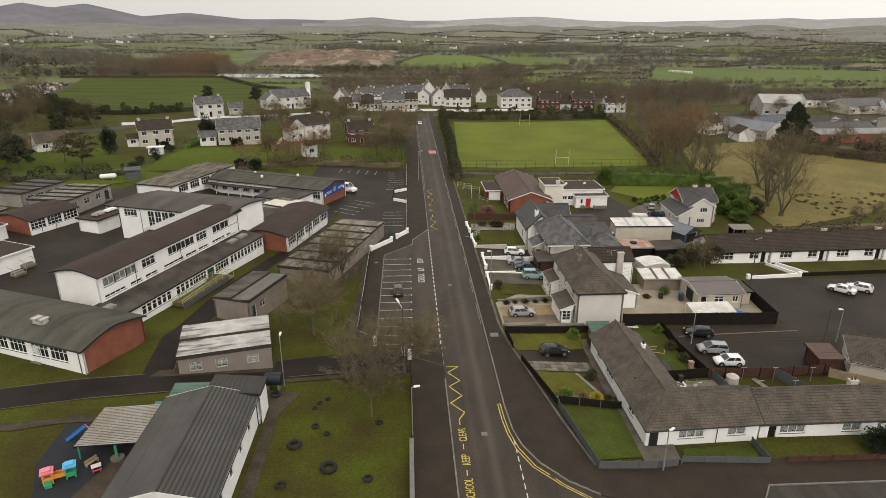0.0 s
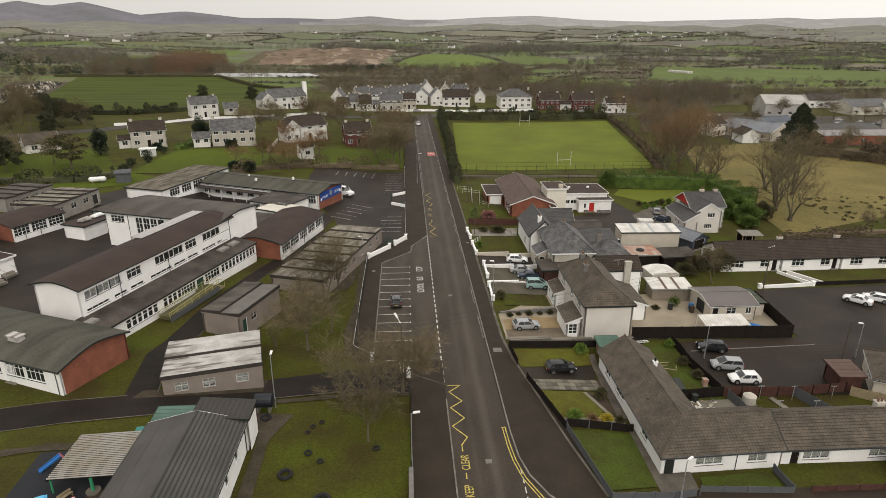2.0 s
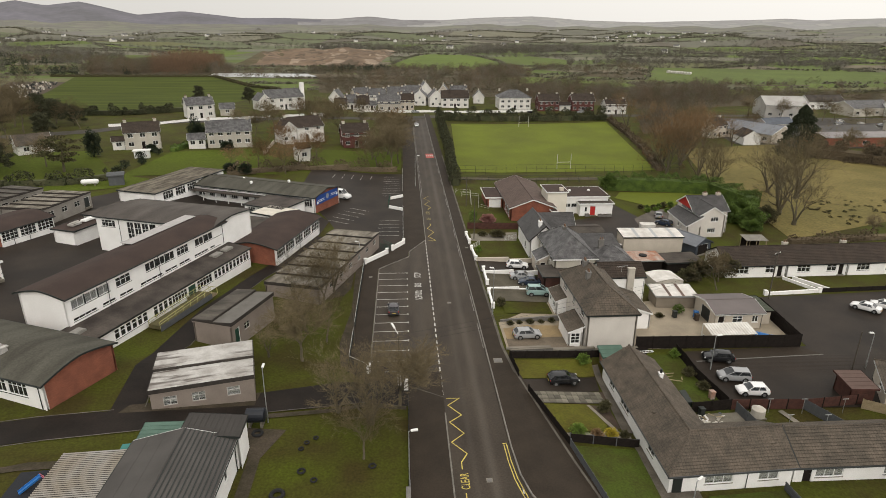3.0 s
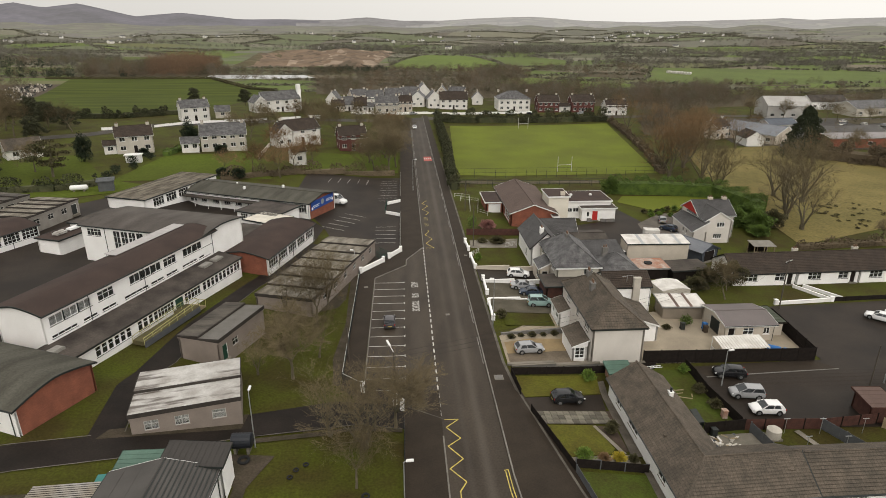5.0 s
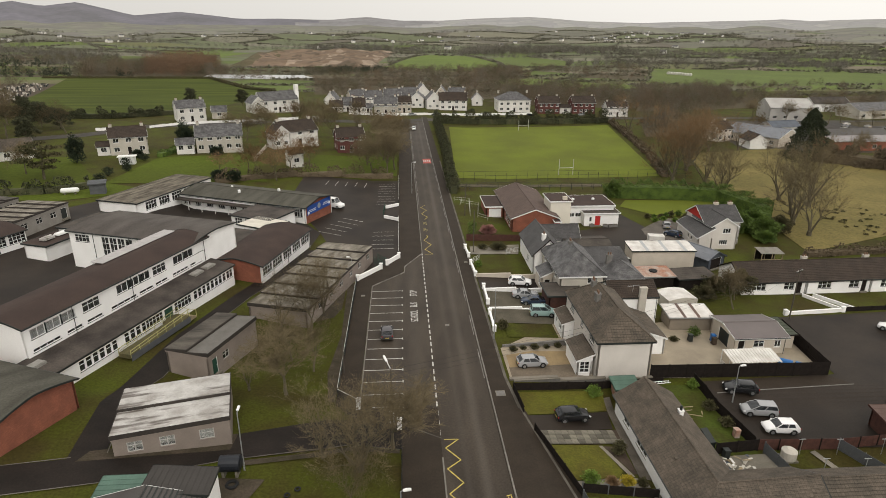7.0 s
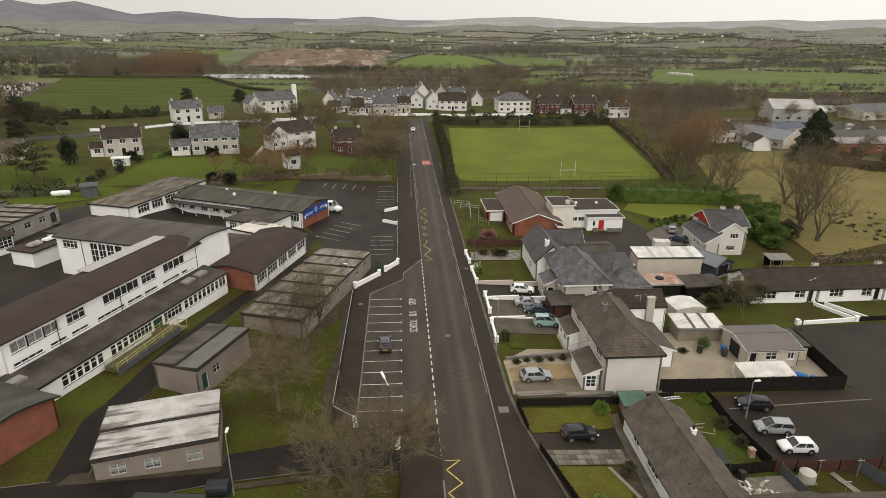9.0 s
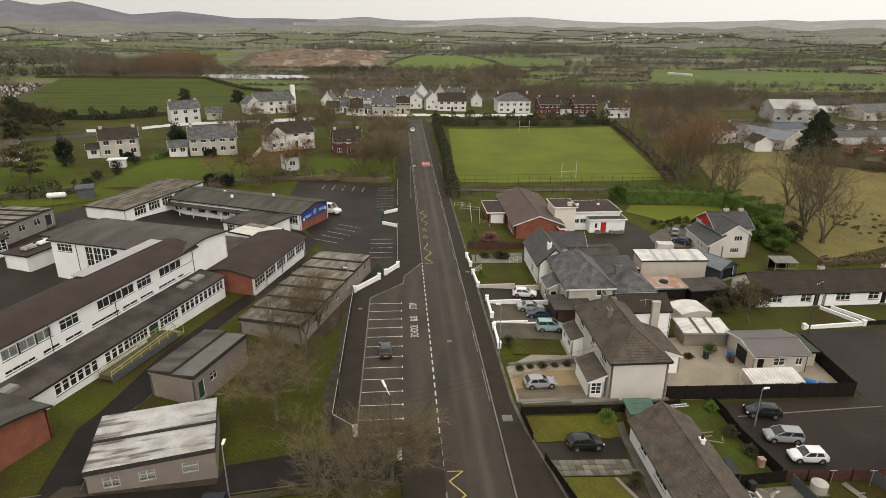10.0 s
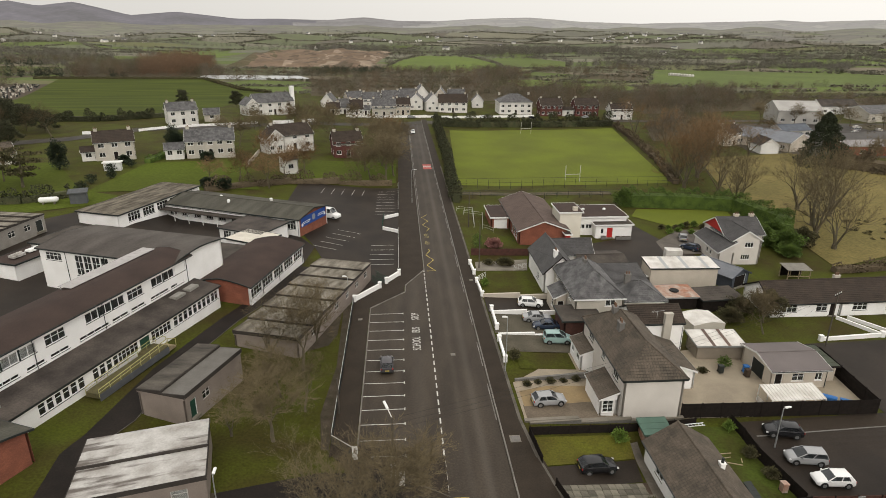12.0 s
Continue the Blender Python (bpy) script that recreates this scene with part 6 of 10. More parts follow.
rear = house("rear_house", "white two-storey rear house with dark mossy roof", "house", 29.2, 90.6, 0, 6.8, 5.2, -1.0, 4.6, 6.0, wall=RENDER_WHITE, top=TILE_BROWN, over=0.15, trim=STEEL_DARK, wins=[win("front", -2.2, 3.0, 0.8, 1.0, 1, 2)])
part("chimney", Geo().box(0.5, 1.5, -3.15, -2.62, -0.5, 6.1).box(0.44, 1.56, -3.21, -2.56, 6.103, 6.25), RENDER_GREY, rear, "tall grey rendered outside chimney")
part("aerial", Geo().tube((-0.5, -2.8, 5.6), (-0.5, -2.8, 6.6), 0.025).tube((-1.3, -2.8, 6.4), (0.4, -2.8, 6.6), 0.02).tube((-1.1, -3.1, 6.42), (-1.1, -2.5, 6.42), 0.012).tube((-0.8, -3.1, 6.45), (-0.8, -2.5, 6.45), 0.012), GALV, rear)
house("slate_house", "grey rendered two-storey house with hipped slate roof", "house", 23.9, 101.9, 90, 12.2, 7.0, -0.7, 4.6, 7.3, "hip", RENDER_GREY, SLATE, wins=[win("left", 1.6, 3.2, 1.5, 1.1, 2, 1), win("back", 3.4, 3.2, 1.3, 1.1, 2, 1), win("back", -0.5, 3.2, 1.3, 1.1, 2, 1), win("back", -4, 3.2, 1.3, 1.1, 2, 1)], chimneys=[(1.2, 0.2, 0.3, KERB)])
house("cream_porch", "cream side porch with slate lean-to roof", "porch", 19.5, 102.0, -90, 4.2, 2.0, -0.5, 2.4, 3.5, "mono", RENDER_CREAM, SLATE, over=0.15, wins=[win("front", 1.0, 0.9, 0.9, 1.2, 1, 2)], doors=[("right", 0, 0.95, 2.0, WOOD_DARK)])
house("slate_annex", "low grey annex with hipped slate roof", "annex", 31.3, 100.4, 0, 6.0, 5.8, -1.0, 3.5, 5.3, "hip", RENDER_GREY, SLATE, chimneys=[(-1.4, 1.2, 0.6, KERB)])
house("flat_extension", "flat grey-roofed side extension with red timber wall", "extension", 20.6, 94.7, 90, 4.6, 5.2, -0.6, 2.6, 2.75, "flat", WOOD_RED, FELT_GREY, trim=STEEL_DARK)
house("gabled_slate_house", "white house with steep slate gable roof", "house", 21.5, 113.5, 90, 11.5, 5.4, -0.7, 3.6, 6.2, "gable", RENDER_WHITE, SLATE_DARK, wins=[win("left", 0.5, 0.9, 1.4, 1.1), win("back", 1.5, 0.9, 1.3, 1.1)], chimneys=[(-3.9, 0.6, 0.4, RENDER_WHITE)], trim=WOOD_DARK)
house("cross_wing", "slate-roofed cross wing behind the white house", "wing", 26.0, 119.5, 0, 7.0, 5.0, -0.8, 3.2, 5.2, "gable", RENDER_WHITE, SLATE_DARK)
house("grey_flat_roof_store", "low store with grey felt roof", "store", 30.5, 116.2, 0, 8.0, 7.0, -0.9, 2.7, 3.4, "gable", RENDER_CREAM, FELT_GREY, step=0, trim=STEEL_DARK)
house("lean_to_store", "cream store with grey mono-pitch roof", "store", 30.8, 108.6, 0, 8.6, 5.6, -1.0, 2.5, 3.6, "mono", RENDER_CREAM, SLATE_DARK, trim=STEEL_DARK, chimneys=())
bs = house("workshop", "long rendered workshop with white ribbed sheet roof", "workshop", 42.6, 111.2, -2, 11.2, 4.2, -1.2, 3.7, 4.1, "mono", RENDER_CREAM, METAL_WHITE, trim=STEEL_DARK, step=0, lip=0, over=0.2)
for k in range(3):
    part("roof_light", Geo().face([(-3.2 + k * 3.4, -2.25, 3.84), (-2.6 + k * 3.4, -2.25, 3.84), (-2.6 + k * 3.4, 2.2, 4.24), (-3.2 + k * 3.4, 2.2, 4.24)]), GALV, bs, "dull grey roof light strip")
# paler roof holds sky light in its colour; dark door imitates the shaded opening
house("blue_shed", "blue-grey gabled sheet metal shed", "shed", 51.2, 113.4, 118, 7.4, 4.8, -1.4, 2.1, 3.2, "gable", METAL_BLUE, mat("skylit_blue_sheet_roof", (0.19, 0.2, 0.22), 0.5, (0.15, 0.16, 0.18), 0.5, 0.4, 8, 0.05), trim=METAL_BLUE, step=0.8, lip=0.015, doors=[("left", 0, 3.0, 2.0, WOOD_DARK)])
rs = house("rusty_shed", "low shed with rusty sheet roof", "shed", 38.6, 103.9, 0, 5.8, 4.0, -1.2, 1.9, 2.1, "mono", WOOD_DARK, RUST, trim=GALV, step=0.8, lip=0.015)
part("old_tyre", Geo().tube((0, 0, 2.15), (0, 0, 2.33), 0.7, n=16).tube((0, 0, 2.33), (0, 0, 2.34), 0.4, n=16), RUBBER, rs)
house("grey_shed", "low shed with weathered grey roof", "shed", 45.0, 103.0, 5, 6.5, 4.0, -1.3, 1.9, 2.1, "mono", WOOD_DARK, FELT_GREY, trim=STEEL_DARK, step=0.8, lip=0.015)
ws = thing("arched_shed", "white arched sheet metal shed", "shed", pose(38.9, 95.2, -1.2, 0, 0, 6))
g = Geo()
arc = [(-2.4 + 4.8 * k / 10, 1.75 + 0.34 * math.sin(math.pi * k / 10)) for k in range(11)]
for (xa, za), (xb, zb) in zip(arc, arc[1:]):
    g.face([(xa, -2.1, za), (xb, -2.1, zb), (xb, 2.1, zb), (xa, 2.1, za)])
part("roof", g, METAL_WHITE, ws)
g = Geo()
for s in (-1, 1):
    g.face([(-2.4, 2.05 * s, -0.5), (2.4, 2.05 * s, -0.5)] + [(xa, 2.05 * s, za) for xa, za in reversed(arc)])
    g.face([(2.4 * s, -2.05, -0.5), (2.4 * s, 2.05, -0.5), (2.4 * s, 2.05, 1.75), (2.4 * s, -2.05, 1.75)])
part("wall", g, RENDER_GREY, ws)
ts = house("tin_roof_store", "block store with striped pale sheet roof", "store", 37.4, 88.4, -3, 6.0, 3.5, -1.1, 1.95, 2.25, "mono", mat("brown_dash", (0.27, 0.23, 0.18), 0.95, (0.2, 0.17, 0.135), 0.4, 0.5, 20, 0.2), METAL_WHITE, trim=GALV, step=0, lip=0)
gs = Geo()
for k in range(2):
    gs.face([(-1.2 + k * 2.0, -2.05, 2.07), (-0.75 + k * 2.0, -2.05, 2.07), (-0.75 + k * 2.0, 2.05, 2.43), (-1.2 + k * 2.0, 2.05, 2.43)])
part("roof_light", gs, mat("brown_roof_light", (0.17, 0.105, 0.08), 0.7, (0.12, 0.085, 0.07), 0.8, 0.5, 6, 0.1), ts, "rust-brown roof stripes")
house("garage", "cream garage with mauve-grey sheet roof", "garage", 43.6, 83.0, 0, 7.0, 6.4, -1.3, 2.45, 3.1, "gable", RENDER_CREAM, mat("mauve_sheet_roof", (0.165, 0.14, 0.135), 0.6, (0.14, 0.12, 0.115), 0.3, 0.3, 8, 0.05), trim=UPVC, step=0, lip=0,
      wins=[win("front", -0.2, 1.0, 1.5, 1.0, 2, 2), win("front", 2.4, 1.0, 0.9, 1.0, 2, 1)], doors=[("front", -2.6, 0.95, 2.0, WOOD_DARK), ("left", 0.2, 2.6, 2.1, STEEL_DARK)])
house("green_lean_to", "small store with grey-green roof beside the garage", "store", 48.2, 83.4, 0, 1.9, 4.4, -1.4, 2.1, 2.3, "mono", RENDER_CREAM, mat("olive_sheet_roof", (0.07, 0.082, 0.052), 0.7, (0.05, 0.06, 0.04), 0.5, 0.4, 8, 0.05), trim=WOOD_DARK, step=0.8)
pg = thing("white_lean_to", "white corrugated lean-to greenhouse behind the dark fence", "lean-to", pose(40.2, 76.0, -1.3))
g = Geo()
for k in range(16):
    xa, xb = -3.2 + 0.4 * k, -3.2 + 0.4 * (k + 1)
    g.face([(xa, -1.4, 1.9), (xb - 0.08, -1.4, 1.9), (xb - 0.08, 1.4, 2.3), (xa, 1.4, 2.3)])
    g.face([(xb - 0.08, -1.4, 1.9), (xb - 0.04, -1.4, 1.96), (xb - 0.04, 1.4, 2.36), (xb - 0.08, 1.4, 2.3)])
    g.face([(xb - 0.04, -1.4, 1.96), (xb, -1.4, 1.9), (xb, 1.4, 2.3), (xb - 0.04, 1.4, 2.36)])
part("roof", g, METAL_WHITE, pg)
g = Geo()
for k in range(6):
    xx = -3.2 + 6.3 * k / 5
    g.box(xx, xx + 0.07, -1.38, -1.31, 0, 1.9)
    g.box(xx, xx + 0.07, 1.31, 1.38, 0, 2.28)
g.box(-3.2, 3.2, -1.38, -1.31, 0.9, 0.97)
part("wall_frame", g, UPVC, pg)
part("wall_panel", Geo().box(-3.15, 3.1, -1.36, -1.33, 0, 0.9).box(-3.19, -3.16, -1.3, 1.3, 0, 0.9), METAL_WHITE, pg)
house("green_garden_shed", "garden shed with green sheet roof against the fence", "shed", 22.0, 70.9, 0, 2.5, 1.9, -1.2, 1.7, 2.0, "mono", RUST, METAL_GREEN, trim=METAL_GREEN, step=0.8)
house("brown_garden_shed", "brown timber garden shed with felt roof", "shed", 49.1, 63.4, -4, 2.7, 3.1, -1.9, 2.0, 2.3, "mono", WOOD_RED, mat("brown_felt", (0.13, 0.085, 0.07), 0.85, None, 1, 0.4, 8, 0.1), trim=WOOD_RED, step=0.8)
house("corner_house", "grey-roofed bungalow with roof light at the street corner", "house", 56.4, 61.8, -30, 8.5, 7.5, -1.9, 2.4, 4.4, "hip", RENDER_CREAM, TILE_GREY, wins=[win("front", 2, 0.9, 1.8, 1.1, 2, 1), win("left", 0.5, 0.9, 1.6, 1.1, 2, 1)], trim=UPVC)

# terrace of dark-roofed bungalows behind
for k, (x0, x1) in enumerate(((51.5, 62.6), (62.9, 74.0), (74.2, 85.0), (85.2, 96))):
    house("back_terrace_bungalow", "white terraced bungalow with dark brown tile roof", "house", (x0 + x1) / 2, 102.6 + 0.25 * k, 1.5, x1 - x0, 7.4, -1.6, 2.35, 4.4, wall=RENDER_WHITE, top=TILE_BROWN, over=0.3, trim=WOOD_DARK,
          wins=[win("front", -2.6, 0.8, 2.4, 1.2, 3, 2), win("front", 2.6, 0.8, 1.8, 1.2, 2, 2), win("left", 1, 0.9, 1.2, 1.1, 2, 2)], doors=[("front", 4.4, 0.95, 2.05, WOOD_DARK)], chimneys=[(-4.2, 0.4, 0.5)] if k else (), group="back terrace")

# hall with red door
house("brick_hall", "red brick hall with wide brown tile gable roof", "hall", 24.1, 142.5, 90, 23, 9.8, -0.7, 2.9, 4.7, wall=BRICK_RED, top=mat("hall_roof_tile", (0.145, 0.104, 0.086), 0.9, (0.112, 0.08, 0.068), 0.4, 0.4, 6, 0.3, pattern=courses(0.33, 0.34, 0.022, 0.6, 0.0)), over=0.35, trim=UPVC,
      wins=[win("back", 9.0 - k * 2.2, 0.5, 1.9, 1.9, 2, 3) for k in range(3)])
house("hall_annex", "low brick annex with white garage doors", "annex", 17.2, 145.5, 90, 9, 4.0, -0.6, 2.4, 2.6, "flat", BRICK_RED, FELT_BROWN, trim=UPVC, doors=[("left", 0, 2.8, 2.0, UPVC)])
tw = house("hall_tower", "tall cream flat-roofed entrance block", "hall", 30.3, 137.6, 0, 4.4, 6.4, -0.9, 5.6, 5.7, "flat", mat("cream_paint", (0.74, 0.70, 0.60), 0.85, None, 0.4, 0.25, 15, 0.1), FELT_BROWN, trim=UPVC)
part("roof_vent", Geo().box(0.6, 1.5, -2.6, -1.8, 5.75, 6.5), RENDER_CREAM, tw)
hw_ = house("hall_wing", "white flat-roofed wing with brown roof", "hall", 37.6, 141.8, 0, 11, 8.5, -1.0, 3.7, 3.8, "flat", RENDER_WHITE, FELT_BROWN, trim=UPVC, wins=[win("front", -3.9 + 1.5 * k, 1.3, 1.3, 0.9, 2, 1) for k in range(3)])
for vx in (-2.4, 2.2):
    part("roof_vent", Geo().tube((vx, 0.6, 3.87), (vx, 0.6, 4.15), 0.32, n=10).tube((vx, 0.6, 4.153), (vx, 0.6, 4.3), 0.34, 0.16, 10), UPVC, hw_, "white domed roof vent")
house("hall_entrance", "low white flat-roofed entrance with a red door", "hall", 39.8, 137.2, 0, 7.6, 3.6, -1.1, 2.7, 2.8, "flat", RENDER_WHITE, FELT_GREY, trim=UPVC, wins=[win("front", -2.4, 0.9, 0.6, 1.1, 1, 1)], doors=[("front", -0.8, 1.3, 2.15, RED_PAINT)])
house("red_door_lobby", "red-painted lobby beside the tower", "lobby", 28.6, 130.2, 0, 0.9, 1.6, -0.9, 2.6, 2.7, "flat", RED_PAINT, FELT_BROWN)

for px, py in ((40.6, 134.7), (41.7, 134.6), (42.8, 134.8), (37.6, 134.9)):
    pl = thing("stone_planter", "rough grey stone planter by the hall entrance", "planter", pose(px, py, terr(px, py)), "planters")
    part("trough", Geo().prism([(-0.5, -0.35), (0.5, -0.35), (0.44, 0.35), (-0.44, 0.35)], 0, 0.6), KERB, pl)
    part("soil", Geo().box(-0.38, 0.38, -0.25, 0.25, 0.602, 0.63), SOIL, pl)

# white gabled house
house("white_gabled_house", "off-white two-storey house with grey slate gables", "house", 59.6, 124.6, 90, 8.0, 5.4, -1.6, 4.7, 6.4, wall=bpy.data.materials["off_white_dash"], top=SLATE_DARK, wins=[win("left", 0.5, 3.3, 1.6, 1.0, 3, 1), win("left", 0.1, 0.9, 1.7, 1.0, 4, 1)], trim=UPVC, over=0.25)
house("gabled_house_rear_wing", "white rear wing with slate roof and red gable", "house", 60.7, 127.6, 0, 7.6, 7.8, -1.6, 4.8, 7.0, wall=bpy.data.materials["off_white_dash"], top=SLATE_DARK, gable_mat=RED_PAINT, trim=UPVC, chimneys=[(0.2, 0.2, 0.5, RENDER_CREAM), (3.2, 0.2, 0.5, RENDER_CREAM)], wins=[win("left", 0, 3.2, 1.2, 1.0, 2, 1)])
house("gabled_house_low_wing", "low white wing with slate lean-to roof", "house", 56.0, 125.4, -94, 10.8, 2.8, -1.5, 2.4, 4.5, "mono", bpy.data.materials["off_white_dash"], SLATE_DARK, wins=[win("front", 0.5 + 1.6 * k, 1.0, 0.6, 0.9, 1, 1) for k in range(2)], trim=UPVC)
shl = thing("field_shelter", "open timber shelter with weathered pale roof", "shelter", pose(64.8, 113.4, terr(64.8, 113.4), 0, 0, -4))
part("roof", Geo().obox(pose(0, 0, 2.25, 5, 0, 0), 4.3, 3.0, 0.09), mat("weathered_board_roof", (0.24, 0.225, 0.195), 0.8, (0.17, 0.158, 0.135), 0.8, 0.5, 6, 0.1), shl)
for px in (-1.9, 0, 1.9):
    for py in (-1.25, 1.25):
        part("post", Geo().box(px - 0.06, px + 0.06, py - 0.06, py + 0.06, -0.2, 2.2 + 0.09 * py), WOOD_PALE, shl)
part("back_boards", Geo().box(-1.95, 1.95, 1.28, 1.33, 0.1, 1.9), WOOD_DARK, shl)
part("rail", Geo().box(-1.9, 1.9, -1.3, -1.25, 0.9, 1.02), WOOD_PALE, shl)

# ---- houses across the green, and the village ----


DARK_BRICK = mat("dark_red_brick", (0.165, 0.062, 0.052), 0.9, (0.125, 0.05, 0.043), 0.8, 0.4, 12, 0.3, pattern=courses(0.225, 0.075, 0.012, 0.75))
VILLAGE_WHITE = mat("weathered_white_render", (0.72, 0.70, 0.66), 0.9, (0.62, 0.60, 0.56), 0.3, 0.3, 18, 0.1, spread=0.08)


def far_house(label, x, y, rot, L, W, z, eave, ridge, wall, top, roof="gable", chim=True, storeys=2, n=3, name="village_house"):
    wins = []
    wall = VILLAGE_WHITE if wall is RENDER_WHITE else wall
    for st in range(storeys):
        for k in range(n):
            wins.append(("front", -L / 2 + L * (k + 0.5) / n, 0.9 + 2.6 * st, min(1.5, L / n * 0.55), 1.25, 2, 1))
    wins += [(side, 0, 0.9 + 2.6 * (storeys - 1), 1.1, 1.1, 2, 1) for side in ("right", "left")]
    if storeys > 1:
        wins += [("left", q * W * 0.24, 0.9, 1.2, 1.2, 2, 1) for q in (-1, 1)]
    wins = [w for w in wins if not (w[0] == "front" and w[2] < 1 and abs(w[1]) < 0.8 and n > 2)]
    doors = [("front", 0, 1.1, 2.15, WOOD_DARK)] if n > 2 else []
    return house(name, label, "house", x, y, rot, L, W, z, eave, ridge, roof, wall, top, wins=wins, doors=doors, chimneys=[(L / 2 - 0.8, 0.1, 0.7), (-L / 2 + 0.8, 0.1, 0.7)] if chim else (), step=0.6, low=2.0)


far_house("pebble-dashed two-storey house with brown tile roof", -85.0, 198.6, 24, 10.0, 8.0, 4.0, 5.0, 7.5, RENDER_GREY, TILE_BROWN, n=3, name="semi_detached_house")
far_house("low porch wing of the pebble-dashed house", -90.6, 194.6, 24, 3.4, 4, 4.1, 2.5, 3.6, RENDER_WHITE, TILE_BROWN, chim=False, storeys=1, n=1, name="porch_wing")
far_house("long grey two-storey house with slate-grey roof", -60.2, 205.2, 15, 13.4, 8.2, 3.4, 4.7, 7.6, RENDER_GREY, SLATE, n=5, name="long_house")
far_house("low white wing with grey roof", -69.0, 199.8, 18, 5.0, 4.2, 3.7, 2.5, 4.0, RENDER_WHITE, SLATE, chim=False, storeys=1, n=2, name="side_wing")
far_house("white two-storey house with slate roof", -88.0, 264.6, 29, 10.8, 7.4, 4.0, 5.4, 8.0, RENDER_WHITE, SLATE, n=3, name="white_house")
far_house("small grey outhouse with slate roof", -79.2, 274, 15, 5.8, 5, 3.9, 2.6, 4.6, RENDER_GREY, SLATE, chim=False, storeys=1, n=1, name="outhouse")
hh = far_house("long white house with tall white chimney gable", -61.0, 302.8, 32, 17.6, 8.2, 2.8, 5.4, 8.8, RENDER_WHITE, SLATE, chim=False, n=4, name="chapel_like_house")
part("tower", Geo().box(8.6, 10.2, -2.4, -0.4, -1, 11.6), RENDER_WHITE, hh, "tall white chimney stack")
far_house("white cross wing with slate roof", -69.5, 297.5, 122, 8.5, 6, 3.0, 4.4, 7.2, RENDER_WHITE, SLATE, chim=False, n=2, name="cross_wing_house")
far_house("brown-roofed house with white gable front", -39.5, 219, 35, 13, 9, 2.6, 4.6, 7.6, RENDER_WHITE, TILE_BROWN, n=3, name="brown_roof_house")
far_house("white gabled front wing", -43.6, 212.6, 125, 6, 5.5, 2.7, 4.6, 7.0, RENDER_WHITE, TILE_BROWN, chim=False, n=2, name="gable_wing")
far_house("dark brick house with brown tile roof", -20.8, 214.8, 14, 9.0, 8, 1.0, 4.2, 7.4, DARK_BRICK, TILE_BROWN, n=3, name="dark_brick_house")
far_house("small white garage by the trees", -34.3, 186.5, 30, 4.0, 3.6, 2.2, 3.4, 4.4, RENDER_WHITE, TILE_BROWN, chim=False, storeys=1, n=1, name="white_outhouse")
far_house("white bungalow with grey gable roof", -112, 188, 40, 9, 7, 4.5, 2.7, 5.2, RENDER_WHITE, TILE_GREY, chim=False, storeys=1, n=2, name="bungalow")
VILLAGE = [(-34.4, 311, 4, 6, 7, 2.6, 5.2, RENDER_CREAM, TILE_BROWN, 1), (-29.4, 316, 4, 6.4, 7.5, 3.2, 6.6, RENDER_WHITE, SLATE, 1), (-23.8, 313.6, 4, 6.0, 7.5, 3.0, 6.8, RENDER_WHITE, TILE_BROWN, 1), (-19.6, 315.2, 4, 4.2, 6, 2.5, 4.2, RENDER_WHITE, SLATE, 1),
           (-11, 315.2, 3, 11, 8, 4.0, 7.8, RENDER_GREY, SLATE, 2), (-2.0, 320.6, 3, 7.0, 7.5, 4.2, 7.6, RENDER_CREAM, TILE_BROWN, 2), (5.4, 340, 84, 9, 7.4, 4.6, 7.8, RENDER_WHITE, SLATE, 2), (13.2, 335, 95, 9, 7.6, 4.8, 8.6, RENDER_WHITE, SLATE, 2),
           (23.4, 333, 0, 14.4, 8.5, 5.0, 8.6, RENDER_WHITE, TILE_BROWN, 2), (38.6, 352, 84, 8, 6.2, 3.4, 6.8, RENDER_WHITE, SLATE, 1), (-39.5, 341, 80, 8, 6.4, 3.0, 6.6, RENDER_WHITE, SLATE, 1), 
           (-27, 345, 30, 9, 7, 4.0, 7.8, RENDER_CREAM, SLATE, 2), (-18, 342, 6, 9, 7.5, 4.0, 8.0, RENDER_WHITE, SLATE, 2), (-8, 350, 4, 9, 7.5, 4.4, 8.4, RENDER_WHITE, SLATE, 2), (1.5, 354, 4, 9.5, 7.5, 4.6, 8.8, RENDER_WHITE, SLATE, 2),
           (8.5, 362, 96, 9, 7.2, 6.0, 10.2, RENDER_WHITE, SLATE, 2), (19, 356, 84, 9, 7.5, 5.0, 9.4, RENDER_CREAM, SLATE, 2), (28, 362, 0, 9, 7, 4.4, 8.2, RENDER_WHITE, SLATE, 2), (103, 312, 2, 10.5, 7.5, 4.2, 7.0, RENDER_WHITE, TILE_BROWN, 2), (121.5, 244.5, 28, 8.5, 7, 4.8, 7.4, RENDER_CREAM, TILE_BROWN, 2)]
for vx, vy, vr, vl, vw, ve, vt, wm, rm, st in VILLAGE:
    kind_ = {RENDER_WHITE: "white", RENDER_GREY: "grey", RENDER_CREAM: "cream"}[wm]
    far_house(f"{kind_} rendered village house with {'slate' if rm is SLATE else 'brown tile'} roof", vx, vy, vr, vl, vw, terr(vx, vy), ve, vt, wm, rm, storeys=st, n=3 if vl < 12 else 4)
far_house("large white hipped villa with arched door", 54.4, 330.5, 2, 16.6, 12, -0.9, 6.0, 9.4, RENDER_WHITE, SLATE, "hip", n=5, name="villa")
far_house("red brick two-storey house with dark roof", 71.3, 323.4, 0, 10.8, 9, -1.1, 5.2, 8.2, DARK_BRICK, TILE_BROWN, n=4, name="brick_house")
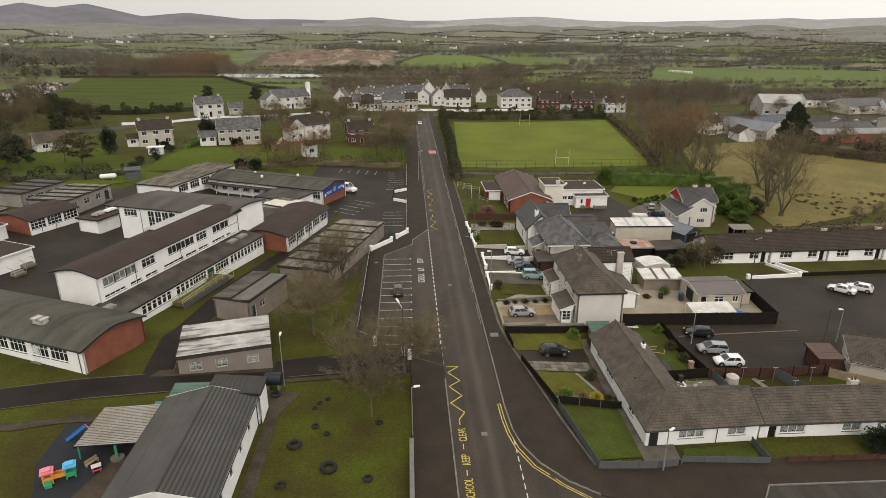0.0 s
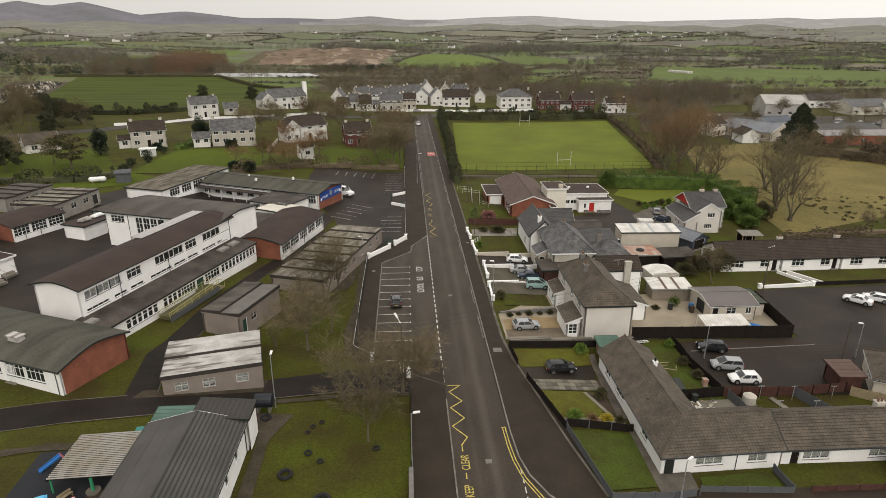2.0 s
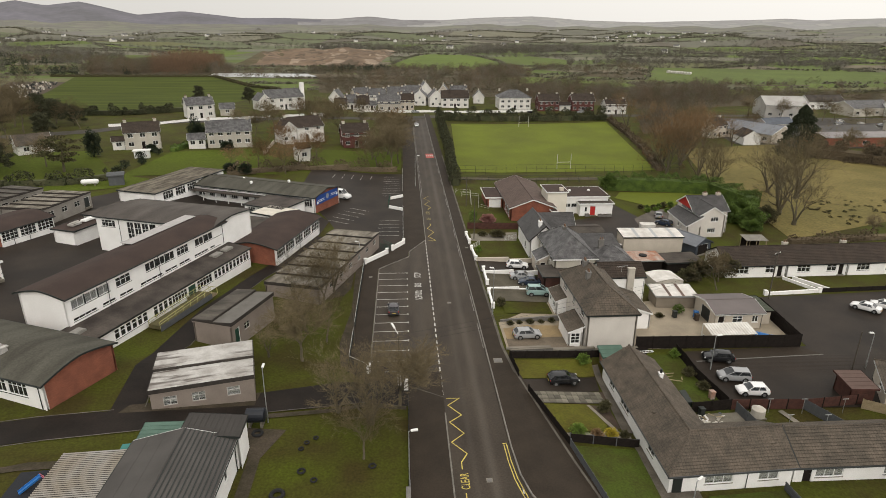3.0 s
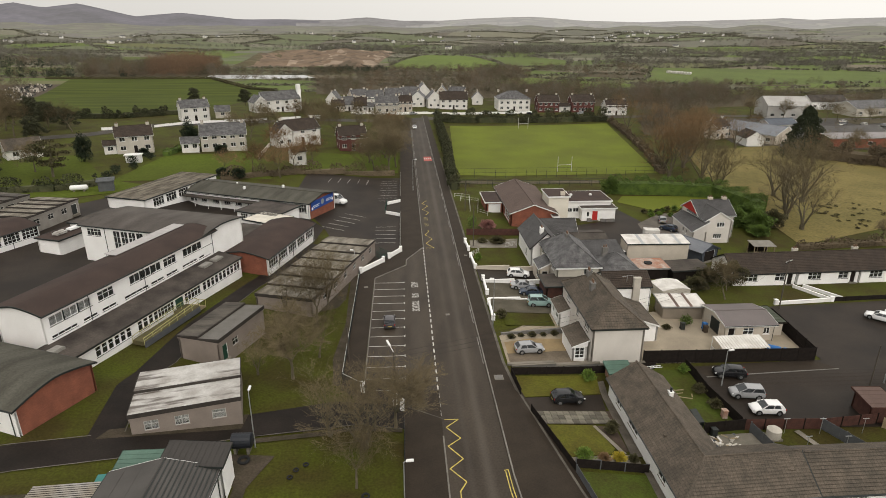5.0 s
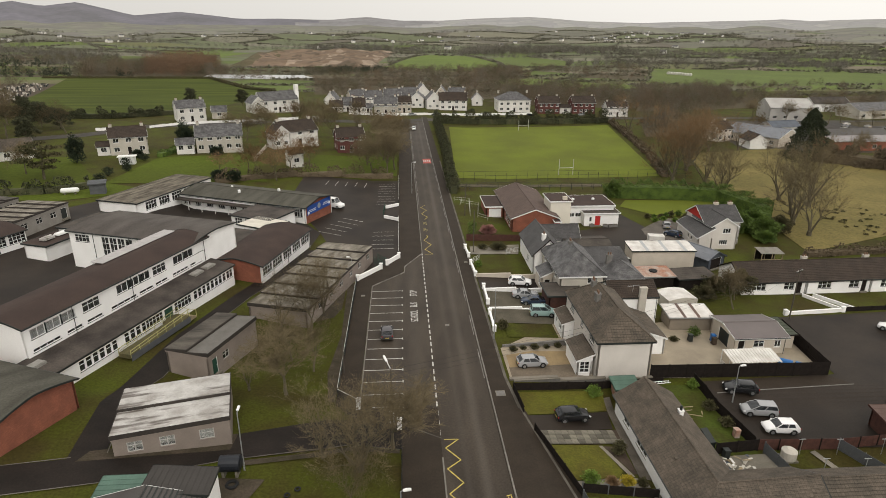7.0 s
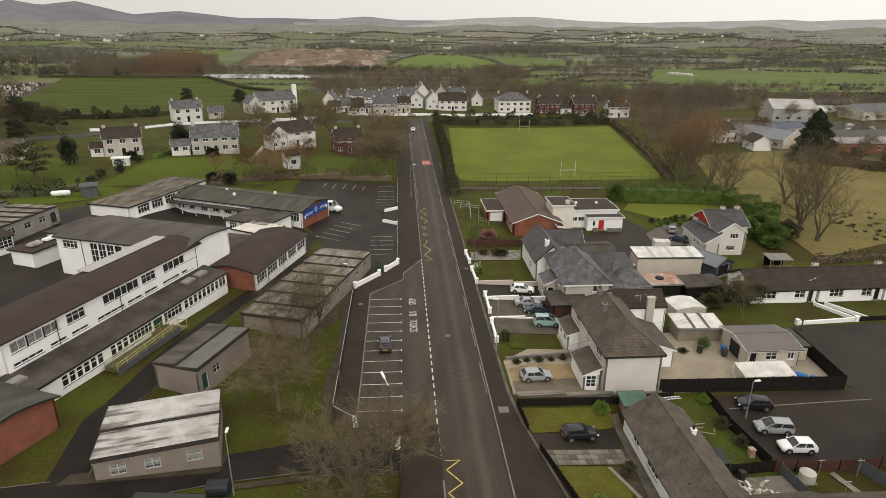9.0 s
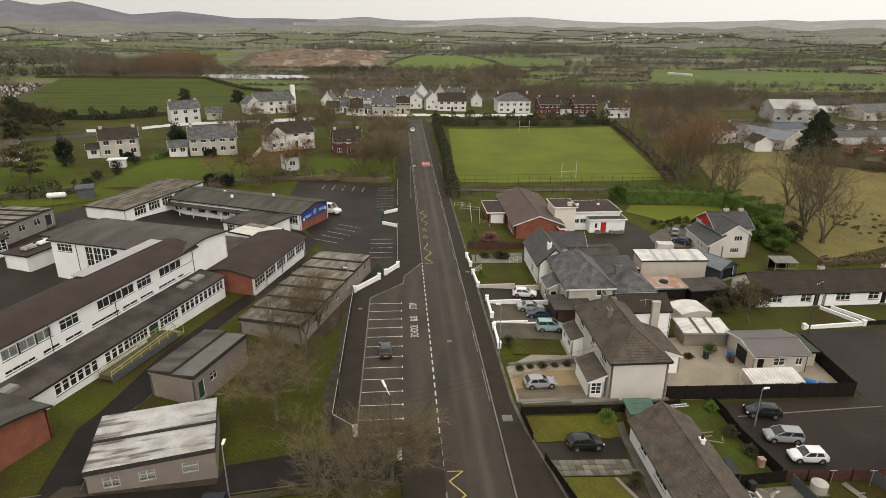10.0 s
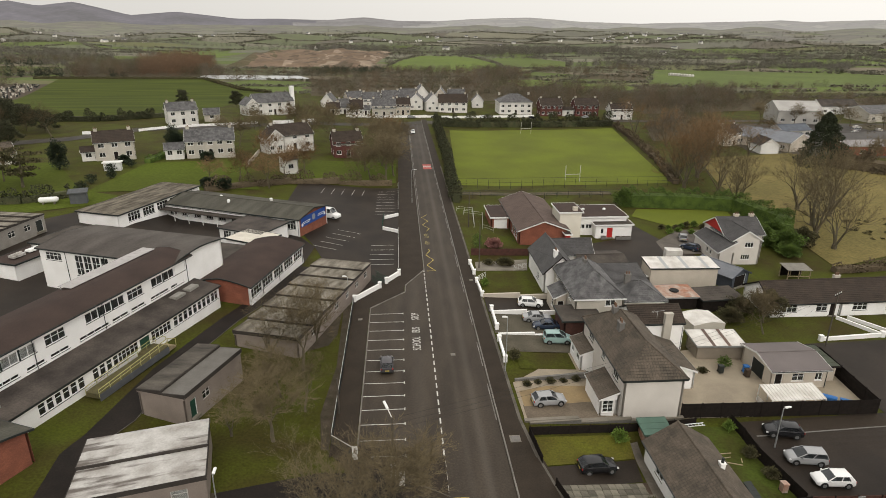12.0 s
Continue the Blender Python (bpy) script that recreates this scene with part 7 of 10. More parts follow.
far_house("red brick two-storey house with dark roof", 89.2, 323.4, 0, 11.6, 9, -1.1, 5.2, 8.2, DARK_BRICK, TILE_BROWN, n=4, name="brick_house")
far_house("low white link garage between brick houses", 79.9, 322.5, 0, 5.6, 6, -1.1, 2.8, 4.0, RENDER_WHITE, TILE_BROWN, chim=False, storeys=1, n=1, name="link_garage")
# business park to the east
for lx, ly, lr, ll, lw, le, lt, wm, rm, lb in ((137, 240, -62, 22, 14, 3.4, 6.2, RENDER_CREAM, bpy.data.materials["skylit_blue_sheet_roof"], "low cream unit with blue-grey roof"), (127.6, 229.5, 84, 9.5, 6.6, 3, 5.2, RENDER_WHITE, TILE_BROWN, "small white gabled business unit"),
                                           (185, 303, -10, 19.5, 17, 6.0, 9.6, mat("dull_white_cladding", (0.48, 0.465, 0.43), 0.7, (0.40, 0.385, 0.36), 0.3, 0.3, 8, 0.05), mat("chalky_sheet_roof", (0.40, 0.385, 0.36), 0.6, (0.33, 0.315, 0.295), 0.3, 0.3, 8, 0.05), "large off-white sheet metal warehouse"), (232, 308, 10, 24, 14, 4, 7, RENDER_GREY, SLATE, "grey unit with slate-grey roof"),
                                           (172, 238, 5, 26, 10, 3.4, 5.5, METAL_BLUE, METAL_GREY, "long low blue unit with grey roof"), (174, 227, 2, 42, 12, 3.6, 4.6, BRICK_RED, mat("pale_sheet_roof", (0.26, 0.24, 0.235), 0.6, (0.2, 0.185, 0.18), 0.3, 0.3, 8, 0.05), "long low brick store with pale roof"), (222, 254, 5, 30, 14, 4, 6, RENDER_GREY, METAL_BLUE, "grey unit with blue-grey roof"),
                                           (250, 300, -10, 20, 12, 4, 7.5, RENDER_WHITE, SLATE, "white unit with slate roof"), (225, 330, 0, 20, 10, 4, 7, RENDER_WHITE, FELT_GREY, "white unit with grey roof"), (158, 262, 10, 14, 8, 3, 5, METAL_WHITE, METAL_BLUE, "pale low unit with blue roof")):
    house("business_unit", lb, "warehouse", lx, ly, lr, ll, lw, terr(lx, ly), le, lt, "gable", wm, rm, step=0, lip=0, wins=[("front", -ll / 2 + ll * (k + 0.5) / 4, 1.0, 1.8, 1.3, 2, 1) for k in range(4)], low=2.0)

# ---- walls, fences and railings ----


def run_of(pts):
    for (x0, y0), (x1, y1) in zip(pts, pts[1:]):
        yield x0, y0, x1, y1, math.hypot(x1 - x0, y1 - y0), math.degrees(math.atan2(y1 - y0, x1 - x0))


def garden_wall(label, pts, h, material, t=0.22, cope=None, piers=False, lift=0.0):
    ob = thing("garden_wall", label, "wall", pose(pts[0][0], pts[0][1], 0))
    inv = ob.matrix_world.inverted()
    for x0, y0, x1, y1, L, a in run_of(pts):
        k = max(1, int(L / 5))
        for i in range(k):
            xa, ya = x0 + (x1 - x0) * i / k, y0 + (y1 - y0) * i / k
            xb, yb = x0 + (x1 - x0) * (i + 1) / k, y0 + (y1 - y0) * (i + 1) / k
            z = min(terr(xa, ya), terr(xb, yb)) + lift
            m = inv @ pose((xa + xb) / 2, (ya + yb) / 2, z, 0, 0, a)
            part("wall_length", Geo().box(-L / k / 2, L / k / 2, -t / 2, t / 2, -0.4, h), material, ob, loc=m)
            part("coping", Geo().box(-L / k / 2, L / k / 2, -t / 2 - 0.04, t / 2 + 0.04, h + 0.002, h + 0.08), cope or material, ob, loc=m)
    if piers:
        for x, y in (pts[0], pts[-1]):
            z = terr(x, y) + lift
            part("pier", Geo().box(-0.25, 0.25, -0.25, 0.25, -0.3, h + 0.25).box(-0.29, 0.29, -0.29, 0.29, h + 0.252, h + 0.33), material, ob, loc=inv @ pose(x, y, z))
    return ob


def board_fence(label, pts, h, material, post_mat=None, post_every=2.4, rails=False, gap=0.0, lift=0.0):
    """A fence of upright boards between posts."""
    ob = thing("board_fence", label, "fence", pose(pts[0][0], pts[0][1], 0))
    inv = ob.matrix_world.inverted()
    for x0, y0, x1, y1, L, a in run_of(pts):
        k = max(1, round(L / post_every))
        for i in range(k):
            xa, ya = x0 + (x1 - x0) * i / k, y0 + (y1 - y0) * i / k
            xb, yb = x0 + (x1 - x0) * (i + 1) / k, y0 + (y1 - y0) * (i + 1) / k
            za, zb = terr(xa, ya) + lift, terr(xb, yb) + lift
            w = L / k
            n = max(2, int(w / 0.3))
            front = []
            for j in range(n):
                u0, u1 = -w / 2 + w * j / n, -w / 2 + w * (j + 1) / n
                d = 0.012 + 0.016 * (j % 2)
                front += [(u0, -d), (u1, -d)]
            prof = front + [(w / 2, 0.015), (-w / 2, 0.015)]
            g = Geo()
            q = len(prof)
            slope_ = (zb - za) / w
            for j in range(q):
                p0, p1 = prof[j], prof[(j + 1) % q]
                g.face([(*p0, p0[0] * slope_ - 0.05), (*p1, p1[0] * slope_ - 0.05), (*p1, p1[0] * slope_ + h), (*p0, p0[0] * slope_ + h)])
            g.face([(*p, p[0] * slope_ + h) for p in prof])
            m = inv @ pose((xa + xb) / 2, (ya + yb) / 2, (za + zb) / 2, 0, 0, a)
            pn = part("panel", g, material, ob, loc=m)
            part("rail", Geo().box(-w / 2, w / 2, 0.02, 0.07, h * 0.82, h * 0.88).box(-w / 2, w / 2, 0.02, 0.07, h * 0.25, h * 0.31), post_mat or material, pn)
            part("post", Geo().box(-0.05, 0.05, -0.07, 0.05, -0.3, h + 0.08), post_mat or material, ob, loc=inv @ pose(xa, ya, za, 0, 0, a))
    return ob


def railing(label, pts, h, material, post_every=2.0, bars=3, name="railing", r=0.025, lift=0.0):
    """Posts with level rails."""
    ob = thing(name, label, "fence", pose(pts[0][0], pts[0][1], 0))
    inv = ob.matrix_world.inverted()
    for x0, y0, x1, y1, L, a in run_of(pts):
        k = max(1, round(L / post_every))
        for i in range(k + 1):
            x, y = x0 + (x1 - x0) * i / k, y0 + (y1 - y0) * i / k
            z = terr(x, y) + lift
            part("post", Geo().tube((0, 0, -0.2), (0, 0, h), r * 1.3, n=6), material, ob, loc=inv @ pose(x, y, z))
        for b in range(bars):
            f = (b + 1) / bars
            part("rail", Geo().tube((x0, y0, terr(x0, y0) + lift + h * f), (x1, y1, terr(x1, y1) + lift + h * f), r, n=6), material, ob, loc=inv)
    return ob


def mesh_fence(label, pts, h, material, post_every=2.6, top=None, lift=0.0):
    """Steel mesh panels between posts, wires thin enough to see through."""
    ob = thing("mesh_fence", label, "fence", pose(pts[0][0], pts[0][1], 0))
    inv = ob.matrix_world.inverted()
    for x0, y0, x1, y1, L, a in run_of(pts):
        k = max(1, round(L / post_every))
        for i in range(k):
            xa, ya = x0 + (x1 - x0) * i / k, y0 + (y1 - y0) * i / k
            w = L / k
            z = terr(xa, ya) + lift
            g = Geo()
            for j in range(int(w / 0.14)):
                g.box(j * 0.14, j * 0.14 + 0.018, -0.006, 0.006, 0.05, h)
            for j in range(5):
                g.box(0, w, -0.01, 0.01, 0.06 + (h - 0.1) * j / 4, 0.085 + (h - 0.1) * j / 4)
            part("mesh_panel", g, material, ob, loc=inv @ pose(xa, ya, z, 0, 0, a))
            part("post", Geo().box(-0.04, 0.04, -0.04, 0.04, -0.2, h + 0.08), material, ob, loc=inv @ pose(xa, ya, z, 0, 0, a))
            if top:
                part("top_rail", Geo().box(0, w, -0.025, 0.025, h, h + 0.05), top, ob, loc=inv @ pose(xa, ya, z, 0, 0, a))
    return ob


PALE_RAIL = mat("pale_painted_rail", (0.55, 0.55, 0.52), 0.6, None, 1, 0.3, 15, 0.05)
mesh_fence("green mesh fence with pale top rail beside the lay-by", [(-11.2, 71), (-11.2, 104.2)], 1.2, STEEL_DARK, top=PALE_RAIL)
mesh_fence("short green mesh return with pale rail", [(-11.2, 71), (-8.9, 68.9)], 1.1, STEEL_DARK, top=PALE_RAIL)
garden_wall("white rendered school entrance wall", [(-11.1, 104.6), (-7.4, 109.6)], 0.8, RENDER_WHITE, piers=True)
garden_wall("white rendered school entrance wall", [(-6.4, 111.4), (-4.3, 114.8)], 0.8, RENDER_WHITE, piers=True)
garden_wall("white rendered wall by the car park gate", [(-4.4, 149.4), (-7.4, 147.2)], 0.6, RENDER_WHITE)
garden_wall("white rendered wall by the car park gate", [(-7.6, 139.8), (-4.5, 137.6)], 0.6, RENDER_WHITE)
mesh_fence("green mesh gate panel folded back", [(-7.6, 147), (-7.8, 140.2)], 1.3, GREEN_PAINT)
mesh_fence("green mesh fence along the car park", [(-4.4, 115), (-4.4, 137.4)], 1.2, STEEL_DARK, top=PALE_RAIL)
mesh_fence("green mesh fence along the car park", [(-4.4, 150.4), (-4.4, 176)], 1.2, STEEL_DARK, top=PALE_RAIL)
mesh_fence("open green school gate leaf", [(-7.2, 109.9), (-8.8, 112.2)], 1.4, GREEN_PAINT)
mesh_fence("open green school gate leaf", [(-6.6, 111.5), (-8.3, 114)], 1.4, GREEN_PAINT)
garden_wall("old grey stone wall beside the footway", [(-4.15, 30), (-4.1, 48.2)], 0.75, KERB, t=0.35)
mesh_fence("dark mesh fence along the grass", [(-4.05, 48.4), (-3.95, 61.8)], 1.3, STEEL_DARK)
for gx, gy in ((-5.0, 66.0), (-8.7, 68.7), (-4.2, 64.9)):
    gpst = thing("gate_pillar", "white gate pillar with domed cap", "pillar", pose(gx, gy, terr(gx, gy)), "gate pillars")
    part("shaft", Geo().box(-0.24, 0.24, -0.24, 0.24, -0.2, 1.25), RENDER_WHITE, gpst)
    part("cap", Geo().tube((0, 0, 1.25), (0, 0, 1.4), 0.3, 0.14, 8), RENDER_WHITE, gpst)

# east boundaries
board_fence("blue-grey stained low board fence round the corner garden", [(12.35, 54.4), (13.95, 44.5), (22.4, 45.6)], 0.95, FENCE_GREY)
board_fence("blue-grey stained low fence in front of the bungalow", [(22.75, 45.7), (23.1, 46.1), (31.8, 45.5)], 0.8, FENCE_GREY)
board_fence("dark timber fence along the front gardens", [(8.95, 71.2), (9.3, 66.8)], 1.0, WOOD_DARK)
board_fence("dark timber fence along the front gardens", [(9.9, 63.8), (11.5, 57.8), (12.3, 54.6)], 0.95, WOOD_DARK)
board_fence("dark timber fence between two gardens", [(12.5, 55.3), (19.9, 55.3)], 0.95, WOOD_DARK, FENCE_GREY)
board_fence("dark timber fence above the lower garden", [(9.0, 71.3), (19.8, 72.0), (27.6, 73.0)], 0.95, WOOD_DARK)
garden_wall("low concrete retaining wall under the yard", [(8.9, 73.6), (26.6, 73.9)], 0.45, CONCRETE, t=0.4)
board_fence("tall black-stained fence round the yard", [(26.5, 74.3), (49.5, 74.4), (50.6, 86.4)], 1.85, WOOD_DARK)
board_fence("dark fence between lawn and car park", [(31.5, 73.0), (32.9, 61.9)], 1.3, WOOD_DARK)
board_fence("red-brown board fence behind the car park", [(33.0, 61.5), (41.8, 61.2), (50.5, 61.9)], 1.3, WOOD_RED, WOOD_DARK)
board_fence("grey fence panel between back gardens", [(41.6, 61.2), (43.6, 56.4)], 1.3, FENCE_GREY)
board_fence("pale timber fence between back gardens", [(48.5, 61.0), (55.5, 56.6)], 1.2, WOOD_PALE)
board_fence("red-brown board fence in front of the terrace", [(33.6, 45.6), (76, 45.4)], 0.75, WOOD_RED)
board_fence("blue-grey fence between two front gardens", [(31.8, 45.6), (31.6, 48.7)], 0.9, FENCE_GREY)
garden_wall("white rendered boundary wall with piers", [(8.9, 86), (9.0, 91.3)], 0.5, RENDER_WHITE, piers=True)
garden_wall("white rendered boundary wall with piers", [(9.2, 94.6), (9.3, 100.4)], 0.6, RENDER_WHITE, piers=True)
garden_wall("white rendered wall between two drives", [(9.3, 99.6), (19.6, 99.9)], 0.65, RENDER_WHITE)
garden_wall("low white wall between two drives", [(9.2, 93.2), (19.2, 93.1)], 0.35, RENDER_WHITE)
garden_wall("cream rendered wall beside the lawn", [(8.7, 105.4), (20.4, 105.5)], 0.8, RENDER_CREAM)
garden_wall("white rendered boundary wall with piers", [(8.6, 105.6), (8.4, 111.0)], 0.6, RENDER_WHITE, piers=True)
garden_wall("white rendered boundary wall with piers", [(8.4, 114.5), (8.2, 119)], 0.65, RENDER_WHITE, piers=True)
railing("white tubular driveway gate", [(8.4, 111.2), (10.2, 113.4)], 1.0, PALE_RAIL, 1.0, 4)
railing("white tubular drive gate", [(15.7, 116.9), (18.2, 118.2)], 1.0, PALE_RAIL, 1.0, 4)
board_fence("red-brown board fence beside the hall", [(9.0, 123.9), (19.9, 124.9)], 1.3, WOOD_RED)
board_fence("red-brown board fence beside the yard", [(33, 117.6), (38, 118.4)], 1.2, WOOD_RED)
garden_wall("low grey wall with pale concrete coping", [(9.4, 73.2), (26.2, 73.85)], 0.4, KERB, cope=CONCRETE)
garden_wall("dark block wall beside the gravel drive", [(9.3, 81.4), (18.9, 82.4)], 0.8, KERB)
railing("white ramp handrail beside the hall path", [(10.2, 150), (14.4, 149), (13.2, 140), (15.2, 138)], 1.0, PALE_RAIL, 2.0, 2)
railing("white ramp handrail beside the hall path", [(9, 153), (12.6, 152.4), (11.6, 141)], 1.0, PALE_RAIL, 2.0, 2)
garden_wall("white wall in front of the back terrace", [(54.6, 91.4), (64.4, 92.2)], 0.5, RENDER_WHITE, piers=True)
garden_wall("low white garden path wall", [(61.6, 98), (64.4, 92.4)], 0.4, RENDER_WHITE)
board_fence("dark fence in front of the back terrace", [(64.5, 92.2), (95, 93.6)], 0.7, WOOD_DARK)
garden_wall("low white garden path wall", [(63.4, 98), (66.6, 92.6)], 0.4, RENDER_WHITE)
board_fence("dark fence behind the back terrace", [(66, 110), (100, 111)], 1.2, WOOD_DARK, PALE_RAIL)
railing("tall dark post and mesh fence before the playing field", [(10.5, 174.5), (80, 181.5)], 2.4, STEEL_DARK, 3.0, 2, name="field_fence", r=0.032)
railing("dark post and rail fence behind the hall", [(11, 164.5), (48, 167.5)], 1.5, STEEL_DARK, 3.0, 2, name="field_fence", r=0.03)
railing("dark post and rail fence behind the hall", [(10.5, 166), (54, 170.5)], 1.4, STEEL_DARK, 3.0, 3, name="field_fence", r=0.03)
garden_wall("white roadside wall of the white house", [(-96, 243), (-88.3, 252.2), (-78, 259), (-60, 269)], 0.9, RENDER_WHITE)
garden_wall("white roadside wall end by the lane", [(-112, 236), (-106.2, 237.4)], 0.9, RENDER_WHITE)
garden_wall("white roadside wall before the villas", [(-28, 304), (20, 309), (62, 316)], 1.0, RENDER_WHITE)
garden_wall("pale gable-side garden wall", [(-46.5, 190), (-47.4, 211)], 1.0, RENDER_CREAM)
garden_wall("white entrance wall by the village road", [(-54.5, 270.2), (-51.3, 271), (-48.2, 273.4), (-47.2, 276.2)], 1.3, RENDER_WHITE)
garden_wall("white entrance wall by the village road", [(-44.6, 281.2), (-44.2, 278.8), (-42, 278.6), (-38.8, 280)], 1.3, RENDER_WHITE)

# ---- access ramp at the school door ----
ramp = thing("access_ramp", "timber access ramp and steps with yellow-green handrails", "ramp", pose(-35.3, 82.0, 2.2, 0, 0, 70.6))
MOSSY = mat("mossy_deck_boards", (0.135, 0.115, 0.052), 0.9, (0.085, 0.078, 0.036), 1.2, 0.8, 12, 0.2)
part("deck", Geo().box(-4.8, 3.4, -1.0, 0.8, 0.0, 0.55), MOSSY, ramp)
part("landing", Geo().box(3.4, 6.0, -1.0, 1.8, 0.0, 0.62), MOSSY, ramp)
part("skirt", Geo().box(-4.8, 6.0, -1.07, -1.003, -0.3, 0.5), FENCE_GREY, ramp, "dark boarded skirt")
for k in range(4):
    part("step", Geo().box(6.0 + 0.32 * k, 6.34 + 0.32 * k, -1.0, 0.4, -0.2, 0.5 - 0.16 * k), WOOD_PALE, ramp)
RAIL_GREEN = mat("yellow_green_rail", (0.42, 0.40, 0.16), 0.6, None, 1, 0.3, 15, 0.05)
for ya in (-1.0, 0.75):
    part("handrail", Geo().tube((-4.8, ya, 1.1), (6.0, ya, 1.6), 0.045).tube((-4.8, ya, 0.75), (6.0, ya, 1.2), 0.03), RAIL_GREEN, ramp)
    for k in range(8):
        part("baluster", Geo().tube((-4.8 + 1.54 * k, ya, 0.2), (-4.8 + 1.54 * k, ya, 1.1 + 0.07 * k), 0.035), RAIL_GREEN, ramp)
part("handrail", Geo().tube((6.0, -1.0, 1.6), (7.3, -1.0, 0.95), 0.045).tube((6.0, 0.4, 1.6), (7.3, 0.4, 0.95), 0.045).tube((7.3, -1, 0.95), (7.3, -1, 0), 0.04).tube((7.3, 0.4, 0.95), (7.3, 0.4, 0), 0.04), RAIL_GREEN, ramp)

# ---- street furniture ----


def street_lamp(x, y, h, turn, label="grey steel street lamp", arm=0.9, z=None):
    ob = thing("street_lamp", label, "street lamp", pose(x, y, terr(x, y) if z is None else z, 0, 0, turn), "street lamps")
    part("column", Geo().tube((0, 0, -0.2), (0, 0, 1.2), 0.085, n=10).tube((0, 0, 1.2), (0, 0, h), 0.06, 0.045, 10), GALV, ob)
    part("arm", Geo().tube((0, 0, h - 0.02), (arm, 0, h + 0.12), 0.035, n=8), GALV, ob)
    part("lamp_head", Geo().obox(pose(arm + 0.25, 0, h + 0.13, 0, -5, 0), 0.62, 0.22, 0.11).obox(pose(arm + 0.28, 0, h + 0.2, 0, -5, 0), 0.4, 0.16, 0.06), UPVC, ob)
    return ob


street_lamp(-18.6, 58.7, 6.3, 90, arm=0.25)
street_lamp(-4.0, 48.6, 6.4, 0, arm=0.25)
street_lamp(8.5, 83.5, 7.3, 180, arm=0.1)
street_lamp(20.6, 45.0, 4.6, 30, arm=0.2)
street_lamp(34.6, 69.6, 4.8, 0, arm=0.2)
street_lamp(55.2, 69.3, 5.0, 180, arm=0.2)
street_lamp(-1.1, 160, 8, 0, arm=0.6)
street_lamp(-12.0, 104.5, 4.2, 180, "slim lamp by the school gate", 0.2)


WOOD_GREY = mat("weathered_pole_timber", (0.105, 0.09, 0.072), 0.85, (0.07, 0.06, 0.048), 2, 0.6, 15, 0.3, stretch=(1, 1, 0.1))


def pole(x, y, h, label, cross=True, turn=0):
    ob = thing("utility_pole", label, "utility pole", pose(x, y, terr(x, y), 0, 0, turn), "utility poles")
    part("shaft", Geo().tube((0, 0, -0.3), (0, 0, h), 0.105, 0.075, 10), WOOD_GREY, ob)
    if cross:
        part("crossarm", Geo().box(-0.9, 0.9, -0.06, 0.06, h - 0.5, h - 0.38), WOOD_DARK, ob)
        for k in (-0.8, -0.3, 0.3, 0.8):
            part("insulator", Geo().tube((k, 0, h - 0.38), (k, 0, h - 0.2), 0.05, 0.04, 6), UPVC, ob)
    return ob


pole(54.2, 89.8, 8.2, "dark wooden utility pole with crossarm", True, 30)
pole(9.6, 117.4, 8.0, "dark wooden utility pole beside the drive", False)
pole(10.4, 141, 7.0, "dark wooden pole by the ramp", False)
pole(53.2, 69.0, 5.5, "bare dark wooden post by the car park", False)
pole(-10.9, 76, 4.5, "thin dark pole at the lay-by fence", False)
lp = pole(-4.95, 65.3, 7.0, "wooden pole with a white street lamp arm", False)
part("lamp_arm", Geo().tube((0, 0, 6.9), (-0.5, 1.3, 7.2), 0.04).obox(pose(-0.6, 1.6, 7.24, 8, 0, 20), 0.22, 1.0, 0.1), UPVC, lp)
wires = thing("overhead_cables", "thin dark overhead cables across the road", "cable", pose(0, 0, 0))
for (a, b, sag) in (((-4.95, 65.3, 6.9), (54.2, 89.8, 6.8), 0.8), ((-4.95, 65.3, 6.3), (54.2, 89.8, 6.4), 0.9), ((-4.95, 65.3, 5.7), (54.2, 89.8, 6.1), 1.0), ((9.6, 117.4, 7.9), (10.2, 280, 6.5), 1.5), ((54.2, 89.8, 6.6), (95, 104, 6.5), 1.0), ((54.2, 89.8, 6.6), (43, 86, 2.0), 0.2), ((9.6, 117.4, 7.9), (24, 101.9, 5.5), 0.3)):
    g = Geo()
    rings = []
    for k in range(13):
        t = k / 12
        p = Vector(a).lerp(Vector(b), t) - Vector((0, 0, 4 * sag * t * (1 - t)))
        rings.append([p + Vector(o) * 0.013 for o in ((0, 0, 1), (0.7, 0.7, -0.5), (-0.7, -0.7, -0.5))])
    for p, q in zip(rings, rings[1:]):
        for m_ in range(3):
            g.face([p[m_], p[(m_ + 1) % 3], q[(m_ + 1) % 3], q[m_]])
    part("cable", g, STEEL_DARK, wires)
for gx, gy, gw, gh, yaw in ((44.9, 184.8, 4.3, 4.6, 4), (48.4, 268.2, 4.3, 4.6, 6)):
    gp_ = thing("goal_posts", "white tall goal posts on the playing field", "goal", pose(gx, gy, terr(gx, gy), 0, 0, yaw), "goals")
    for s in (-1, 1):
        part("upright", Geo().tube((s * gw / 2, 0, -0.2), (s * gw / 2, 0, gh), 0.075, n=8), PALE_RAIL, gp_)
    part("crossbar", Geo().tube((-gw / 2, 0, 2.1), (gw / 2, 0, 2.1), 0.065, n=8), PALE_RAIL, gp_)

# ---- vehicles ----
CAR_PAINTS = {}


def car_paint(name, col, rough=0.25):
    if name not in CAR_PAINTS:
        m = mat("car_paint_" + name, col, rough, None, 0.5, 0.1, 4, 0)
        m.node_tree.nodes["Principled BSDF"].inputs["Coat Weight"].default_value = 0.35
        CAR_PAINTS[name] = m
    return CAR_PAINTS[name]


